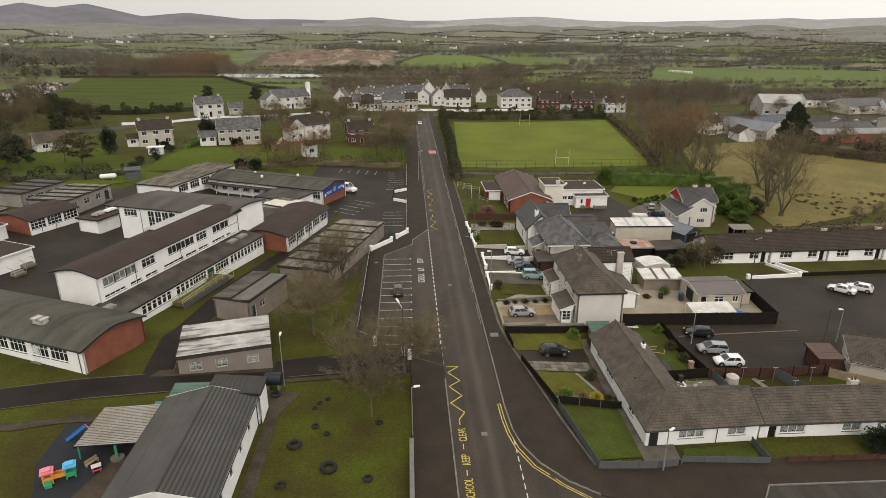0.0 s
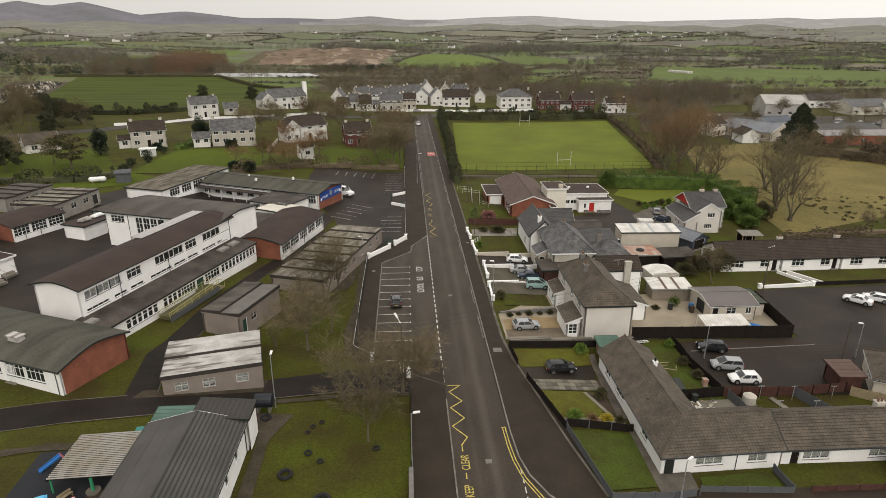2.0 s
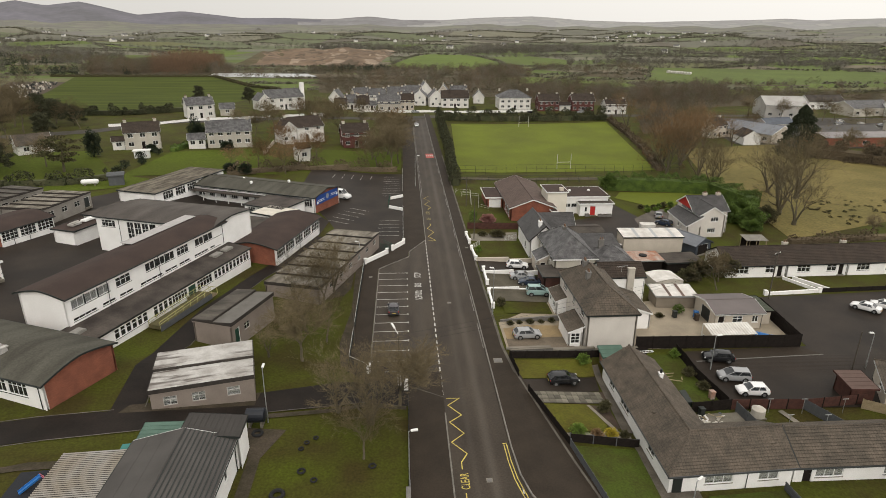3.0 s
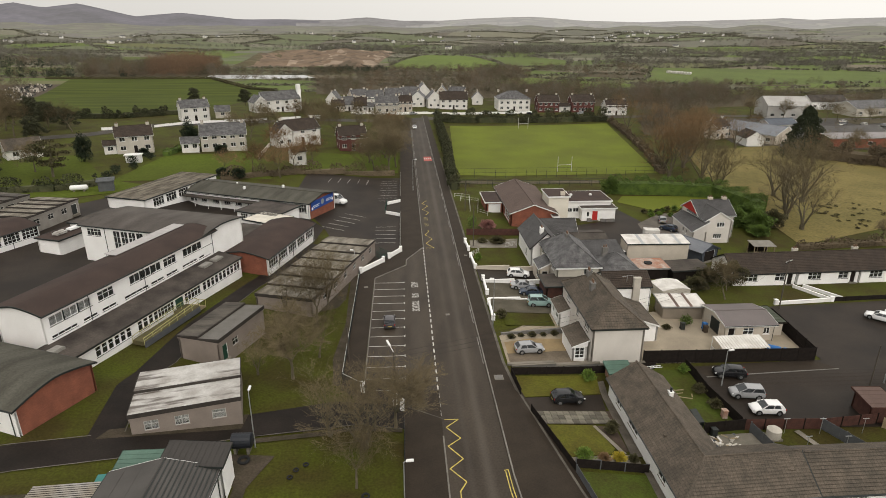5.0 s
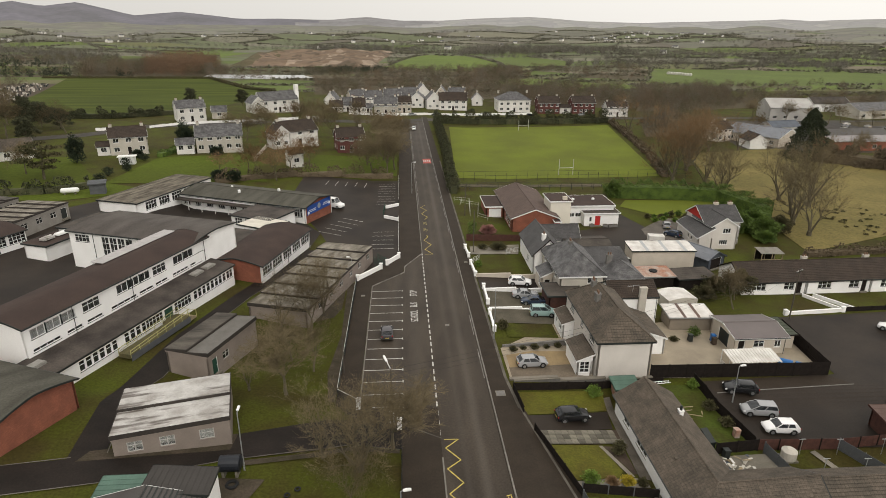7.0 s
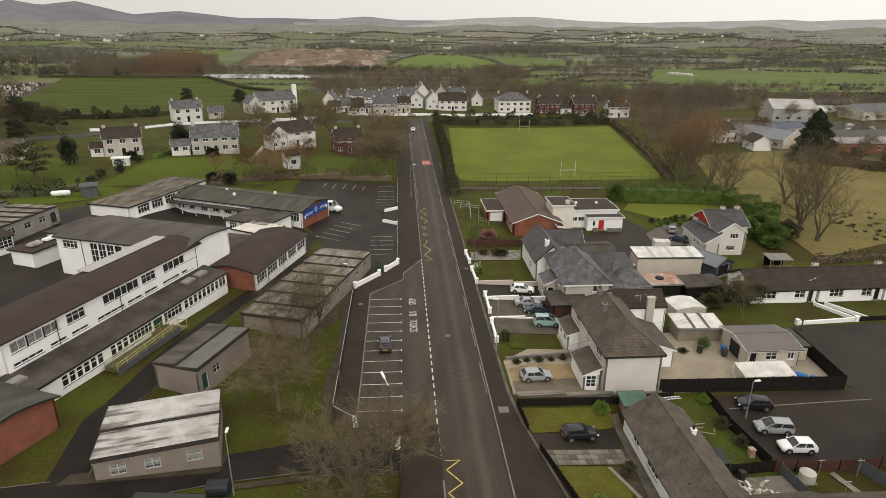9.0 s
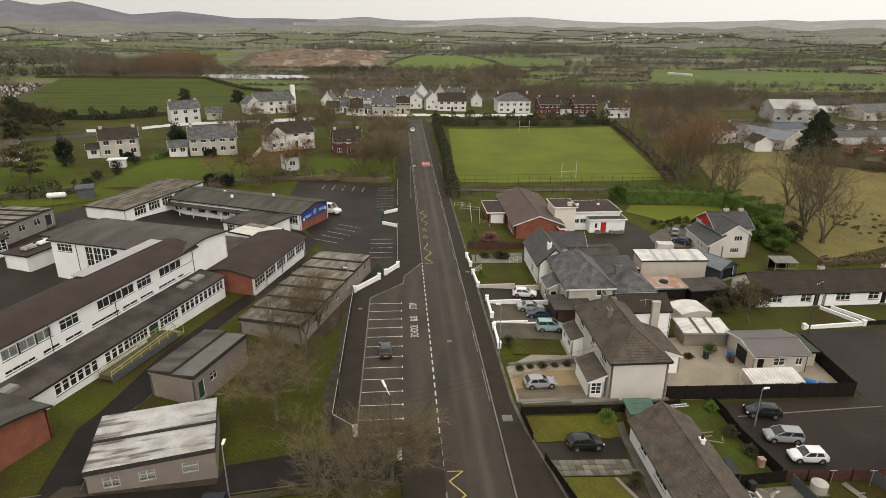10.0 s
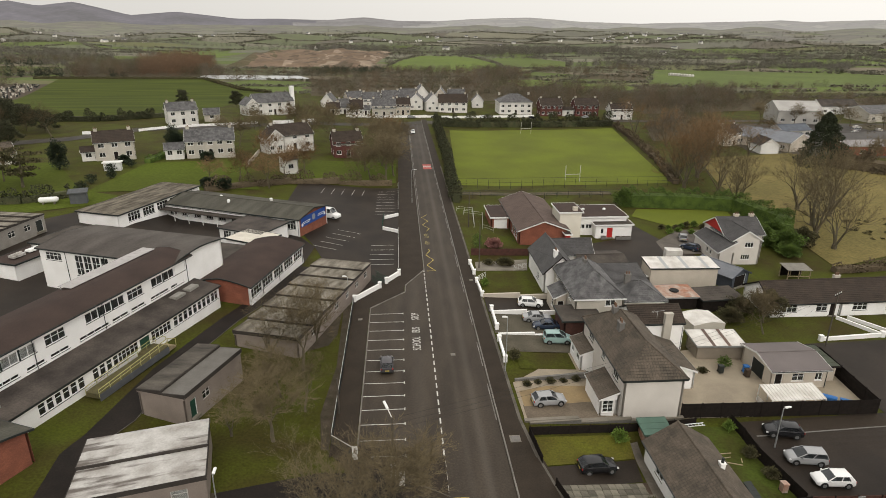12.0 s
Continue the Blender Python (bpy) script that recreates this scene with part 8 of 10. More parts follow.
LAMP_CLEAR = mat("headlamp_lens", (0.7, 0.7, 0.7), 0.1, None, 3, 0.2, 20, 0)
LAMP_RED = mat("tail_lamp_lens", (0.35, 0.02, 0.02), 0.2, None, 3, 0.2, 20, 0)
RIM = mat("alloy_rim", (0.45, 0.45, 0.46), 0.3, None, 3, 0.2, 20, 0, metal=0.8)


def section(x, half, z0, z1, tuck):
    """One rounded cross-section of a car body."""
    d = z1 - z0
    r = [(half * 0.9, z0), (half * 0.985, z0 + d * 0.16), (half, z0 + d * 0.45), (half * 0.985, z0 + d * 0.72), (half * (0.4 + 0.6 * tuck), z0 + d * 0.94), (half * tuck * 0.93, z1), (half * 0.45, z1 + 0.025)]
    return [(x, -p, z) for p, z in r] + [(x, p, z) for p, z in reversed(r)]


def rounded(ob, angle=42):
    ob.data.polygons.foreach_set("use_smooth", [True] * len(ob.data.polygons))
    ob.data.set_sharp_from_angle(angle=radians(angle))
    return ob


def loft(g, rings):
    n = len(rings[0])
    for a, b in zip(rings, rings[1:]):
        for k in range(n):
            g.face([a[k], a[(k + 1) % n], b[(k + 1) % n], b[k]])
    g.face(rings[0][::-1])
    g.face(rings[-1])
    return g


def car(label, x, y, yaw, paint, L=4.2, W=1.74, H=1.48, style="hatch", name="car"):
    """A parked car, nose towards its own +x."""
    L, W, H = L * 0.91, W * 0.94, H * 0.95
    ob = thing(name, label, "car" if name == "car" else "van", pose(x, y, terr(x, y) + 0.05, 0, 0, yaw), "parked cars")
    h, f = W / 2, L / 4.2
    belt = 0.92 * H / 1.48
    if style == "van":
        body = [(-2.1, 0.80, 0.45, H * 0.55, 0.95), (-2.05, 0.98, 0.28, H * 0.58, 0.97), (0.9, 1.0, 0.25, H * 0.58, 0.97), (1.35, 1.0, 0.25, H * 0.52, 0.93), (1.95, 0.95, 0.27, H * 0.42, 0.86), (2.1, 0.82, 0.36, H * 0.36, 0.86)]
    else:
        body = [(-2.1, 0.80, 0.40, belt * 0.86, 0.86), (-2.06, 0.92, 0.29, belt * 0.98, 0.9), (-1.85, 0.985, 0.25, belt * 1.04, 0.94), (-1.2, 1.0, 0.22, belt * 1.05, 0.96), (0.3, 1.0, 0.2, belt * 1.02, 0.96), (0.95, 1.0, 0.2, belt * 0.99, 0.92),
                (1.45, 0.985, 0.21, belt * 0.93, 0.86), (1.8, 0.93, 0.23, belt * 0.84, 0.82), (2.0, 0.84, 0.26, belt * 0.74, 0.8), (2.1, 0.68, 0.34, belt * 0.6, 0.8)]
    g = loft(Geo(), [section(px * f, h * pw, z0, z1, tk) for px, pw, z0, z1, tk in body])
    rounded(part("body", g, paint, ob))
    if style == "van":
        b0, b1, t0, t1, zb = -2.06, 1.15, -2.0, 0.55, H * 0.57
    elif style == "saloon":
        b0, b1, t0, t1, zb = -1.45, 1.0, -0.75, 0.25, belt * 0.99
    elif style == "mpv":
        b0, b1, t0, t1, zb = -2.0, 1.25, -1.75, 0.2, belt * 1.0
    else:
        b0, b1, t0, t1, zb = -1.98, 1.0, -1.45, 0.2, belt * 1.0
    hb, ht = h * 0.93, h * 0.77
    ze = H - 0.10
    B = [(b0 * f, -hb, zb), (b1 * f, -hb, zb), (b1 * f, hb, zb), (b0 * f, hb, zb)]
    T = [(t0 * f, -ht, ze), (t1 * f, -ht, ze), (t1 * f, ht, ze), (t0 * f, ht, ze)]
    for k, nm in enumerate(("side_window", "windscreen", "side_window", "rear_window")):
        part(nm, Geo().face([B[k], B[(k + 1) % 4], T[(k + 1) % 4], T[k]]), CAR_GLASS, ob)
    rf = Geo()
    rings = []
    for k in range(7):
        t = k / 6
        px = (t0 - 0.06 + (t1 - t0 + 0.12) * t) * f
        sag = 0.05 * (2 * t - 1) ** 2
        rings.append([(px, ht * q * 1.03, ze - 0.02 - 0.4 * sag + (0.115 - sag) * (1 - abs(q) ** 2.6)) for q in (-1, -0.8, -0.4, 0, 0.4, 0.8, 1)])
    for p, q in zip(rings, rings[1:]):
        for k in range(6):
            rf.face([p[k], q[k], q[k + 1], p[k + 1]])
    rounded(part("roof", rf, paint, ob))

    def pillar(bp, tp, w=0.05):
        return Geo().tube(bp, tp, w, w * 0.8, 5)
    for s in (-1, 1):
        for fb, ft in (((b0 * f, s * hb), (t0 * f, s * ht)), ((b1 * f, s * hb), (t1 * f, s * ht)), (((b0 + b1) / 2 * f * 1.0 + 0.05, s * (hb + 0.005)), ((t0 + t1) / 2 * f, s * (ht + 0.005)))):
            part("pillar", pillar((*fb, zb - 0.02), (*ft, ze)), paint, ob)
        if style in ("hatch", "saloon"):
            o = s * 0.012
            part("rear_pillar", Geo().face([((b0 - 0.01) * f, s * hb + o, zb), ((b0 + 0.5) * f, s * hb + o, zb), ((t0 + 0.22) * f, s * ht + o, ze), (t0 * f, s * ht + o, ze)]), paint, ob)
    if style == "van":
        for s in (-1, 1):
            part("side_panel", Geo().face([(b0 * f, s * (hb + 0.02), zb), (0.1 * f, s * (hb + 0.02), zb), (0.1 * f, s * (ht + 0.05), H - 0.08), (t0 * f, s * (ht + 0.05), H - 0.08)]), paint, ob)
    for wx in (-1.28 * f, 1.3 * f):
        for s in (-1, 1):
            tyre = part("wheel", Geo().tube((wx, s * (h - 0.19), 0.31), (wx, s * (h + 0.005), 0.31), 0.315, n=16), RUBBER, ob)
            part("rim", Geo().tube((wx, s * (h + 0.006), 0.31), (wx, s * (h + 0.018), 0.31), 0.2, n=12), RIM, tyre)
            part("wheel_arch", Geo().tube((wx, s * (h - 0.25), 0.33), (wx, s * (h - 0.002), 0.33), 0.37, n=16), STEEL_DARK, tyre)
    for s in (-1, 1):
        part("headlight", Geo().obox(pose(1.92 * f, s * h * 0.68, belt * 0.66, 0, 35, s * -18), 0.22, 0.34, 0.13), LAMP_CLEAR, ob)
        part("tail_light", Geo().obox(pose(-2.06 * f, s * h * 0.84, belt * 0.88), 0.08, 0.12, 0.16), LAMP_RED, ob)
        part("wing_mirror", Geo().obox(pose(0.78 * f, s * (h + 0.08), belt * 1.04), 0.12, 0.18, 0.12), paint, ob)
    part("number_plate", Geo().box(-2.125 * f, -2.1 * f, -0.26, 0.26, 0.5, 0.61), PAINT_YELLOW, ob)
    part("bumper", Geo().box(2.02 * f, 2.12 * f, -h * 0.62, h * 0.62, 0.26, 0.4), STEEL_DARK, ob)
    part("bumper", Geo().box(-2.12 * f, -2.02 * f, -h * 0.76, h * 0.76, 0.26, 0.42), STEEL_DARK, ob)
    return ob


SILVER, WHITE_P, BLACK_P, BLUE_P, TEAL_P, GREY_P = (car_paint(n, c) for n, c in (("silver", (0.33, 0.335, 0.34)), ("white", (0.78, 0.78, 0.77)), ("black", (0.018, 0.018, 0.02)), ("dark_blue", (0.03, 0.045, 0.075)), ("teal", (0.29, 0.42, 0.40)), ("charcoal", (0.07, 0.065, 0.07))))
for k, (x, y, a) in enumerate(((203, 282, 10), (198, 276, 5), (207, 274, 80), (214, 270, 5), (192, 268, 8))):
    car("pale car parked among the business units", x, y, a, SILVER if k % 2 else METAL_WHITE)
car("silver hatchback parked on the gravel drive", 12.3, 76.9, 4, SILVER)
car("dark blue-black hatchback on the garden drive", 14.7, 66.6, 4, BLACK_P, 4.1, 1.74, 1.55)
car("dark grey hatchback parked in the bus lay-by", -5.9, 85.3, 92, GREY_P, 3.9, 1.7, 1.5)
car("white hatchback on the tarmac drive", 15.6, 102.6, -10, WHITE_P, 4.2, 1.75, 1.52)
car("silver saloon on the gravel strip", 15.5, 97.6, -4, SILVER, 4.5, 1.75, 1.45, "saloon")
car("dark saloon beside the low wall", 16.4, 95.2, 172, BLUE_P, 4.4, 1.74, 1.42, "saloon")
car("teal passenger van on the drive", 16.9, 91.2, -4, TEAL_P, 4.2, 1.74, 1.8, "mpv")
car("black hatchback in the car park", 36.3, 71.2, 168, BLACK_P, 4.2, 1.76, 1.5)
car("silver people carrier in the car park", 36.6, 67.6, 170, SILVER, 4.2, 1.75, 1.62, "mpv")
car("white hatchback in the car park", 37.2, 64.4, 174, WHITE_P, 4.0, 1.72, 1.48)
car("white saloon in the residents' street", 67.2, 85.3, 132, WHITE_P, 4.5, 1.78, 1.45, "saloon")
car("white hatchback in the residents' street", 70.6, 85.8, 140, WHITE_P, 4.2, 1.76, 1.48)
car("pale hatchback in the gravel court", 54.2, 134.4, 70, SILVER, 4.0, 1.7, 1.5)
car("dark blue hatchback in the gravel court", 53.0, 128.5, 130, BLUE_P, 4.0, 1.7, 1.5)
car("white car driving up far along the road", 1.6, 262, -90, WHITE_P)
car("white panel van in the school car park", -19.3, 146.8, -28, WHITE_P, 5.6, 2.0, 2.4, "van", name="panel_van")
car("white van half inside the workshop", 36.2, 110.4, 10, WHITE_P, 4.8, 1.9, 2.2, "van", name="panel_van")
for k, (vx, vy) in enumerate(((-12, 303), (2, 305), (13, 306.5), (-24, 300), (86, 312), (60, 310), (36, 310), (114, 296), (232, 286), (160, 262), (168, 262))):
    car(("white" if k % 3 == 0 else "silver" if k % 3 == 1 else "dark") + " car parked along the village road", vx, vy, 8 if k % 2 else 186, (WHITE_P, SILVER, BLACK_P)[k % 3])

# ---- play area and loose things ----


def tyre_thing(x, y, r, tilt=0.0, label="old black tractor tyre lying on the grass"):
    ob = thing("old_tyre", label, "tyre", pose(x, y, terr(x, y) + 0.0, tilt, 0, 20), "old tyres")
    g, n, k = Geo(), 18, 6
    for i in range(n):
        a0, a1 = 2 * math.pi * i / n, 2 * math.pi * (i + 1) / n
        for j in range(k):
            b0, b1 = 2 * math.pi * j / k, 2 * math.pi * (j + 1) / k
            q = []
            for aa, bb in ((a0, b0), (a1, b0), (a1, b1), (a0, b1)):
                rr = r * 0.76 + r * 0.26 * math.cos(bb)
                q.append((rr * math.cos(aa), rr * math.sin(aa), r * 0.24 + r * 0.24 * math.sin(bb)))
            g.face(q)
    part("tread", g, RUBBER, ob)
    return ob


for tx, ty, tr in ((-15.7, 48.2, 0.72), (-12.0, 45.1, 0.85), (-8.2, 43.5, 0.5), (-14.1, 51.4, 0.42), (-12.8, 50.3, 0.35), (-16.0, 42.6, 0.5), (-19.2, 56.6, 0.6), (-7.5, 52.0, 0.4), (-14.6, 54.6, 0.3), (-14.2, 55.6, 0.3), (-13.4, 56.4, 0.3)):
    tyre_thing(tx, ty, tr)
tank = thing("oil_tank", "dark blue-black cylindrical oil tank behind the nursery", "tank", pose(-19.6, 58.1, terr(-19.6, 58.1)))
part("tank_body", Geo().tube((-0.9, 0, 1.2), (0.9, 0, 1.2), 0.75, n=18).tube((-1.0, 0, 1.2), (-0.9, 0, 1.2), 0.5, 0.75, 18).tube((0.9, 0, 1.2), (1.0, 0, 1.2), 0.75, 0.5, 18), mat("black_tank_paint", (0.022, 0.025, 0.032), 0.4, None, 1, 0.4, 8, 0.05), tank)
for s in (-0.6, 0.6):
    part("cradle", Geo().box(s - 0.12, s + 0.12, -0.6, 0.6, 0, 0.65), CONCRETE, tank)
play = thing("play_tower_set", "bright plastic play house with pink and blue roofs", "play equipment", pose(-34.7, 42.3, 2.35, 0, 0, 26) @ Matrix.Scale(0.68, 4))
for px, colr, rc in ((-1.2, PLASTIC_ORANGE, PLASTIC_PINK), (1.3, PLASTIC_GREEN, PLASTIC_SKY)):
    for sx in (-0.5, 0.5):
        for sy in (-0.5, 0.5):
            part("tower_post", Geo().box(px + sx - 0.09, px + sx + 0.09, sy - 0.09, sy + 0.09, 0, 1.6), colr, play)
    part("tower_panel", Geo().box(px - 0.5, px + 0.5, -0.58, -0.52, 0.3, 1.0), colr, play)
    part("tower_panel", Geo().box(px - 0.5, px + 0.5, 0.52, 0.58, 0.2, 1.1), colr, play)
    part("tower_roof", Geo().prism([(px - 0.75, -0.7), (px + 0.75, -0.7), (px + 0.75, 0.7), (px - 0.75, 0.7)], 1.6, 1.8).prism([(px - 0.5, -0.45), (px + 0.5, -0.45), (px + 0.5, 0.45), (px - 0.5, 0.45)], 1.803, 2.05), rc, play)
part("bridge", Geo().box(-0.7, 0.8, -0.4, 0.4, 0.5, 0.6).box(-0.7, 0.8, -0.45, -0.4, 0.6, 1.1).box(-0.7, 0.8, 0.4, 0.45, 0.6, 1.1), PLASTIC_ORANGE, play)
part("step_panel", Geo().box(-1.6, -0.8, -1.3, -0.6, 0, 0.45).box(-1.6, -0.8, -0.95, -0.6, 0.453, 0.7), PLASTIC_GREEN, play)
slide = thing("play_slide", "violet plastic slide with pink ladder", "slide", pose(-35.6, 48.3, 2.45, 0, 0, 40) @ Matrix.Scale(0.8, 4))
part("chute", Geo().obox(pose(-0.7, 0, 0.55, 0, -24, 0), 2.4, 0.5, 0.08).obox(pose(-0.7, 0.27, 0.63, 0, -24, 0), 2.4, 0.06, 0.2).obox(pose(-0.7, -0.27, 0.63, 0, -24, 0), 2.4, 0.06, 0.2), PLASTIC_BLUE, slide)
part("ladder", Geo().tube((0.4, -0.25, 1.2), (1.1, -0.3, 0), 0.05).tube((0.4, 0.25, 1.2), (1.1, 0.3, 0), 0.05).tube((0.6, -0.27, 0.85), (0.6, 0.27, 0.85), 0.04).tube((0.85, -0.27, 0.45), (0.85, 0.27, 0.45), 0.04), PLASTIC_PINK, slide)
tbl = thing("play_table", "small red and cream plastic picnic table", "table", pose(-32.3, 43.7, 2.08, 0, 0, 30) @ Matrix.Scale(0.8, 4))
part("tabletop", Geo().box(-0.5, 0.5, -0.35, 0.35, 0.5, 0.56), METAL_WHITE, tbl)
for s in (-1, 1):
    part("seat", Geo().box(-0.5, 0.5, s * 0.6 - 0.14, s * 0.6 + 0.14, 0.28, 0.34), RED_PAINT, tbl)
    part("leg", Geo().box(s * 0.35 - 0.05, s * 0.35 + 0.05, -0.6, 0.6, 0, 0.28).box(s * 0.35 - 0.05, s * 0.35 + 0.05, -0.2, 0.2, 0.28, 0.5), PLASTIC_BLUE, tbl)
bch = thing("garden_bench", "weathered grey timber bench", "bench", pose(-33.0, 44.4, 2.1, 0, 0, 60) @ Matrix.Scale(0.75, 4))
part("seat", Geo().box(-0.8, 0.8, -0.2, 0.2, 0.4, 0.45), WOOD_PALE, bch)
part("backrest", Geo().box(-0.8, 0.8, 0.2, 0.25, 0.5, 0.85), WOOD_PALE, bch)
for s in (-0.7, 0.7):
    part("leg", Geo().box(s - 0.05, s + 0.05, -0.2, 0.25, 0, 0.4), WOOD_PALE, bch)
umb = thing("bench_tree_seat", "green post with round timber base under the canopy", "post", pose(-31.2, 45.3, 1.95))
part("base", Geo().tube((0, 0, 0), (0, 0, 0.15), 0.6, n=16), CONCRETE, umb)
part("shaft", Geo().tube((0, 0, 0.15), (0, 0, 1.5), 0.14, n=10), PLASTIC_GREEN, umb)
bb = thing("storage_box", "teal-lidded storage box beside the nursery", "box", pose(-29.6, 52.6, 1.75, 0, 0, 5))
part("box_body", Geo().box(-0.9, 0.9, -0.55, 0.55, 0, 0.8), RENDER_GREY, bb)
part("lid", Geo().box(-0.97, 0.97, -0.62, 0.62, 0.802, 1.0), TEAL, bb)
gt = thing("gas_tank", "white gas tank on a stand", "tank", pose(-78.5, 150, terr(-78, 150) , 0, 0, 15))
part("tank_body", Geo().tube((-1.6, 0, 0.9), (1.6, 0, 0.9), 0.6, n=14).tube((-1.9, 0, 0.9), (-1.6, 0, 0.9), 0.3, 0.6, 14).tube((1.6, 0, 0.9), (1.9, 0, 0.9), 0.6, 0.3, 14), UPVC, gt)
part("stand", Geo().box(-1.2, -0.9, -0.5, 0.5, 0, 0.5).box(0.9, 1.2, -0.5, 0.5, 0, 0.5), CONCRETE, gt)
house("grey_field_shed", "small grey timber shed by the paddock", "shed", -73.0, 151.5, 20, 3.2, 2.4, 3.7, 2.1, 2.4, "mono", FENCE_GREY, FENCE_GREY, trim=FENCE_GREY, step=0.6)
house("white_caravan", "white caravan with dark window band", "caravan", -79.2, 182.8, 10, 4.0, 1.9, 4.0, 1.7, 1.85, "flat", UPVC, UPVC, wins=[("front", -0.6, 0.8, 1.6, 0.6, 2, 1)])


def wheelie_bin(x, y, material, label, turn=0):
    ob = thing("wheelie_bin", label, "bin", pose(x, y, terr(x, y) + 0.05, 0, 0, turn), "bins")
    part("bin_body", Geo().prism([(-0.26, -0.3), (0.26, -0.3), (0.26, 0.3), (-0.26, 0.3)], 0.06, 0.95), material, ob)
    part("lid", Geo().obox(pose(0, 0, 1.0, -6, 0, 0), 0.6, 0.7, 0.09), material, ob)
    for s in (-0.24, 0.24):
        part("wheel", Geo().tube((s - 0.03, 0.3, 0.1), (s + 0.03, 0.3, 0.1), 0.1, n=10), RUBBER, ob)


wheelie_bin(39.0, 83.3, PLASTIC_BLUE, "blue wheelie bin in the garage doorway")
wheelie_bin(38.7, 82.4, SOIL, "brown wheelie bin beside the garage")
wheelie_bin(35.8, 83.4, STEEL_DARK, "dark wheelie bin in the concrete yard")
wheelie_bin(31.8, 63.6, RUST, "red-brown bin beside the dark fence")
wheelie_bin(29.0, 60.4, STEEL_DARK, "black wheelie bin behind the bungalow")
for bx, by in ((45.6, 77.0), (47.2, 76.0)):
    dr = thing("blue_drum", "blue plastic drum lying in the yard", "drum", pose(bx, by, -1.3, 0, 0, -35), "drums")
    part("drum_body", Geo().tube((-0.8, 0, 0.4), (0.8, 0, 0.4), 0.36, n=14), PLASTIC_BLUE, dr)
    part("drum_hoop", Geo().tube((-0.3, 0, 0.4), (-0.22, 0, 0.4), 0.385, n=14).tube((0.25, 0, 0.4), (0.33, 0, 0.4), 0.385, n=14), PLASTIC_BLUE, dr)
ot = thing("domed_tank", "grey domed plastic oil tank in the back garden", "tank", pose(35.4, 60.0, -1.9))
part("tank_body", Geo().tube((0, 0, 0.2), (0, 0, 1.1), 0.75, n=16).tube((0, 0, 1.1), (0, 0, 1.4), 0.75, 0.3, 16), RENDER_GREY, ot)
part("stand", Geo().box(-0.7, 0.7, -0.7, 0.7, -0.1, 0.2), CONCRETE, ot)
ld = thing("ladder", "white ladder lying along the fence", "ladder", pose(26.2, 71.6, -0.4, 0, 0, 5))
part("stile", Geo().box(-1.6, 1.6, -0.22, -0.17, 0.5, 0.56).box(-1.6, 1.6, 0.17, 0.22, 0.5, 0.56), UPVC, ld)
for k in range(8):
    part("rung", Geo().box(-1.45 + 0.4 * k, -1.41 + 0.4 * k, -0.17, 0.17, 0.51, 0.55), UPVC, ld)
sheet("back_yard_slab", [(27.2, 56.4), (35.0, 56.6), (34.4, 60.8), (28.4, 60.6)], 0.06, CONCRETE, "grey concrete yard behind the bungalow", "yard")
board_fence("dark boards round the cluttered yard", [(28.2, 61.0), (33.0, 61.4)], 1.4, WOOD_DARK)
board_fence("grey fence panel leaning by the tank", [(33.4, 61.0), (33.8, 57.2)], 1.3, FENCE_GREY)
band("garden_path", [(38.6, 60.9), (39.8, 56.6)], 0.7, 0.06, CONCRETE, "narrow concrete path between two back lawns", "path")
for px, py in ((37.0, 60.6), (37.5, 57.6), (40.9, 60.4), (41.6, 57.4), (45.6, 60.2)):
    wp = thing("washing_line_post", "thin grey washing line post on the lawn", "post", pose(px, py, terr(px, py)), "washing line posts")
    part("shaft", Geo().tube((0, 0, -0.1), (0, 0, 1.9), 0.035, n=6), GALV, wp)
    part("crosspiece", Geo().box(-0.35, 0.35, -0.03, 0.03, 1.82, 1.88), GALV, wp)
for k in range(4):
    wheelie_bin(28.1 + 0.05 * k, 61.8 + 0.62 * k, STEEL_DARK, "black wheelie bin against the bungalow wall", 90)
for k, (sx_, sy_, sl_, sa_) in enumerate(((28.2, 68.4, 2.2, 8), (28.6, 69.0, 2.0, 3), (29.2, 67.6, 1.6, -20), (28.0, 66.6, 1.3, 30), (30.2, 68.0, 0.7, 70))):
    stk = thing("loose_batten", "pale timber batten lying on the lawn", "timber", pose(sx_, sy_, terr(sx_, sy_) + 0.05, 0, 0, sa_), "battens")
    part("batten", Geo().box(-sl_ / 2, sl_ / 2, -0.05, 0.05, 0, 0.06), WOOD_PALE, stk)
jt = thing("yard_clutter", "heap of pale broken boards and bags", "rubble", pose(29.6, 58.6, -1.8))
rr = random.Random(9)
for k in range(46):
    part("board", Geo().obox(pose(rr.uniform(-1.9, 1.9), rr.uniform(-1.3, 1.3), 0.12 + 0.012 * k, rr.uniform(-8, 8), rr.uniform(-8, 8), rr.uniform(0, 180)), rr.uniform(0.3, 0.9), rr.uniform(0.1, 0.3), 0.05), rr.choice((METAL_WHITE, WOOD_PALE, RENDER_GREY, METAL_BLUE)), jt)
tr = thing("box_trailer", "pale box trailer in the forecourt", "trailer", pose(46.8, 122.6, -1.3, 0, 0, -10))
part("trailer_body", Geo().box(-1.5, 1.5, -0.9, 0.9, 0.5, 2.2), METAL_WHITE, tr)
for s in (-0.92, 0.92):
    part("wheel", Geo().tube((0, s - 0.1, 0.3), (0, s + 0.1, 0.3), 0.3, n=12), RUBBER, tr)
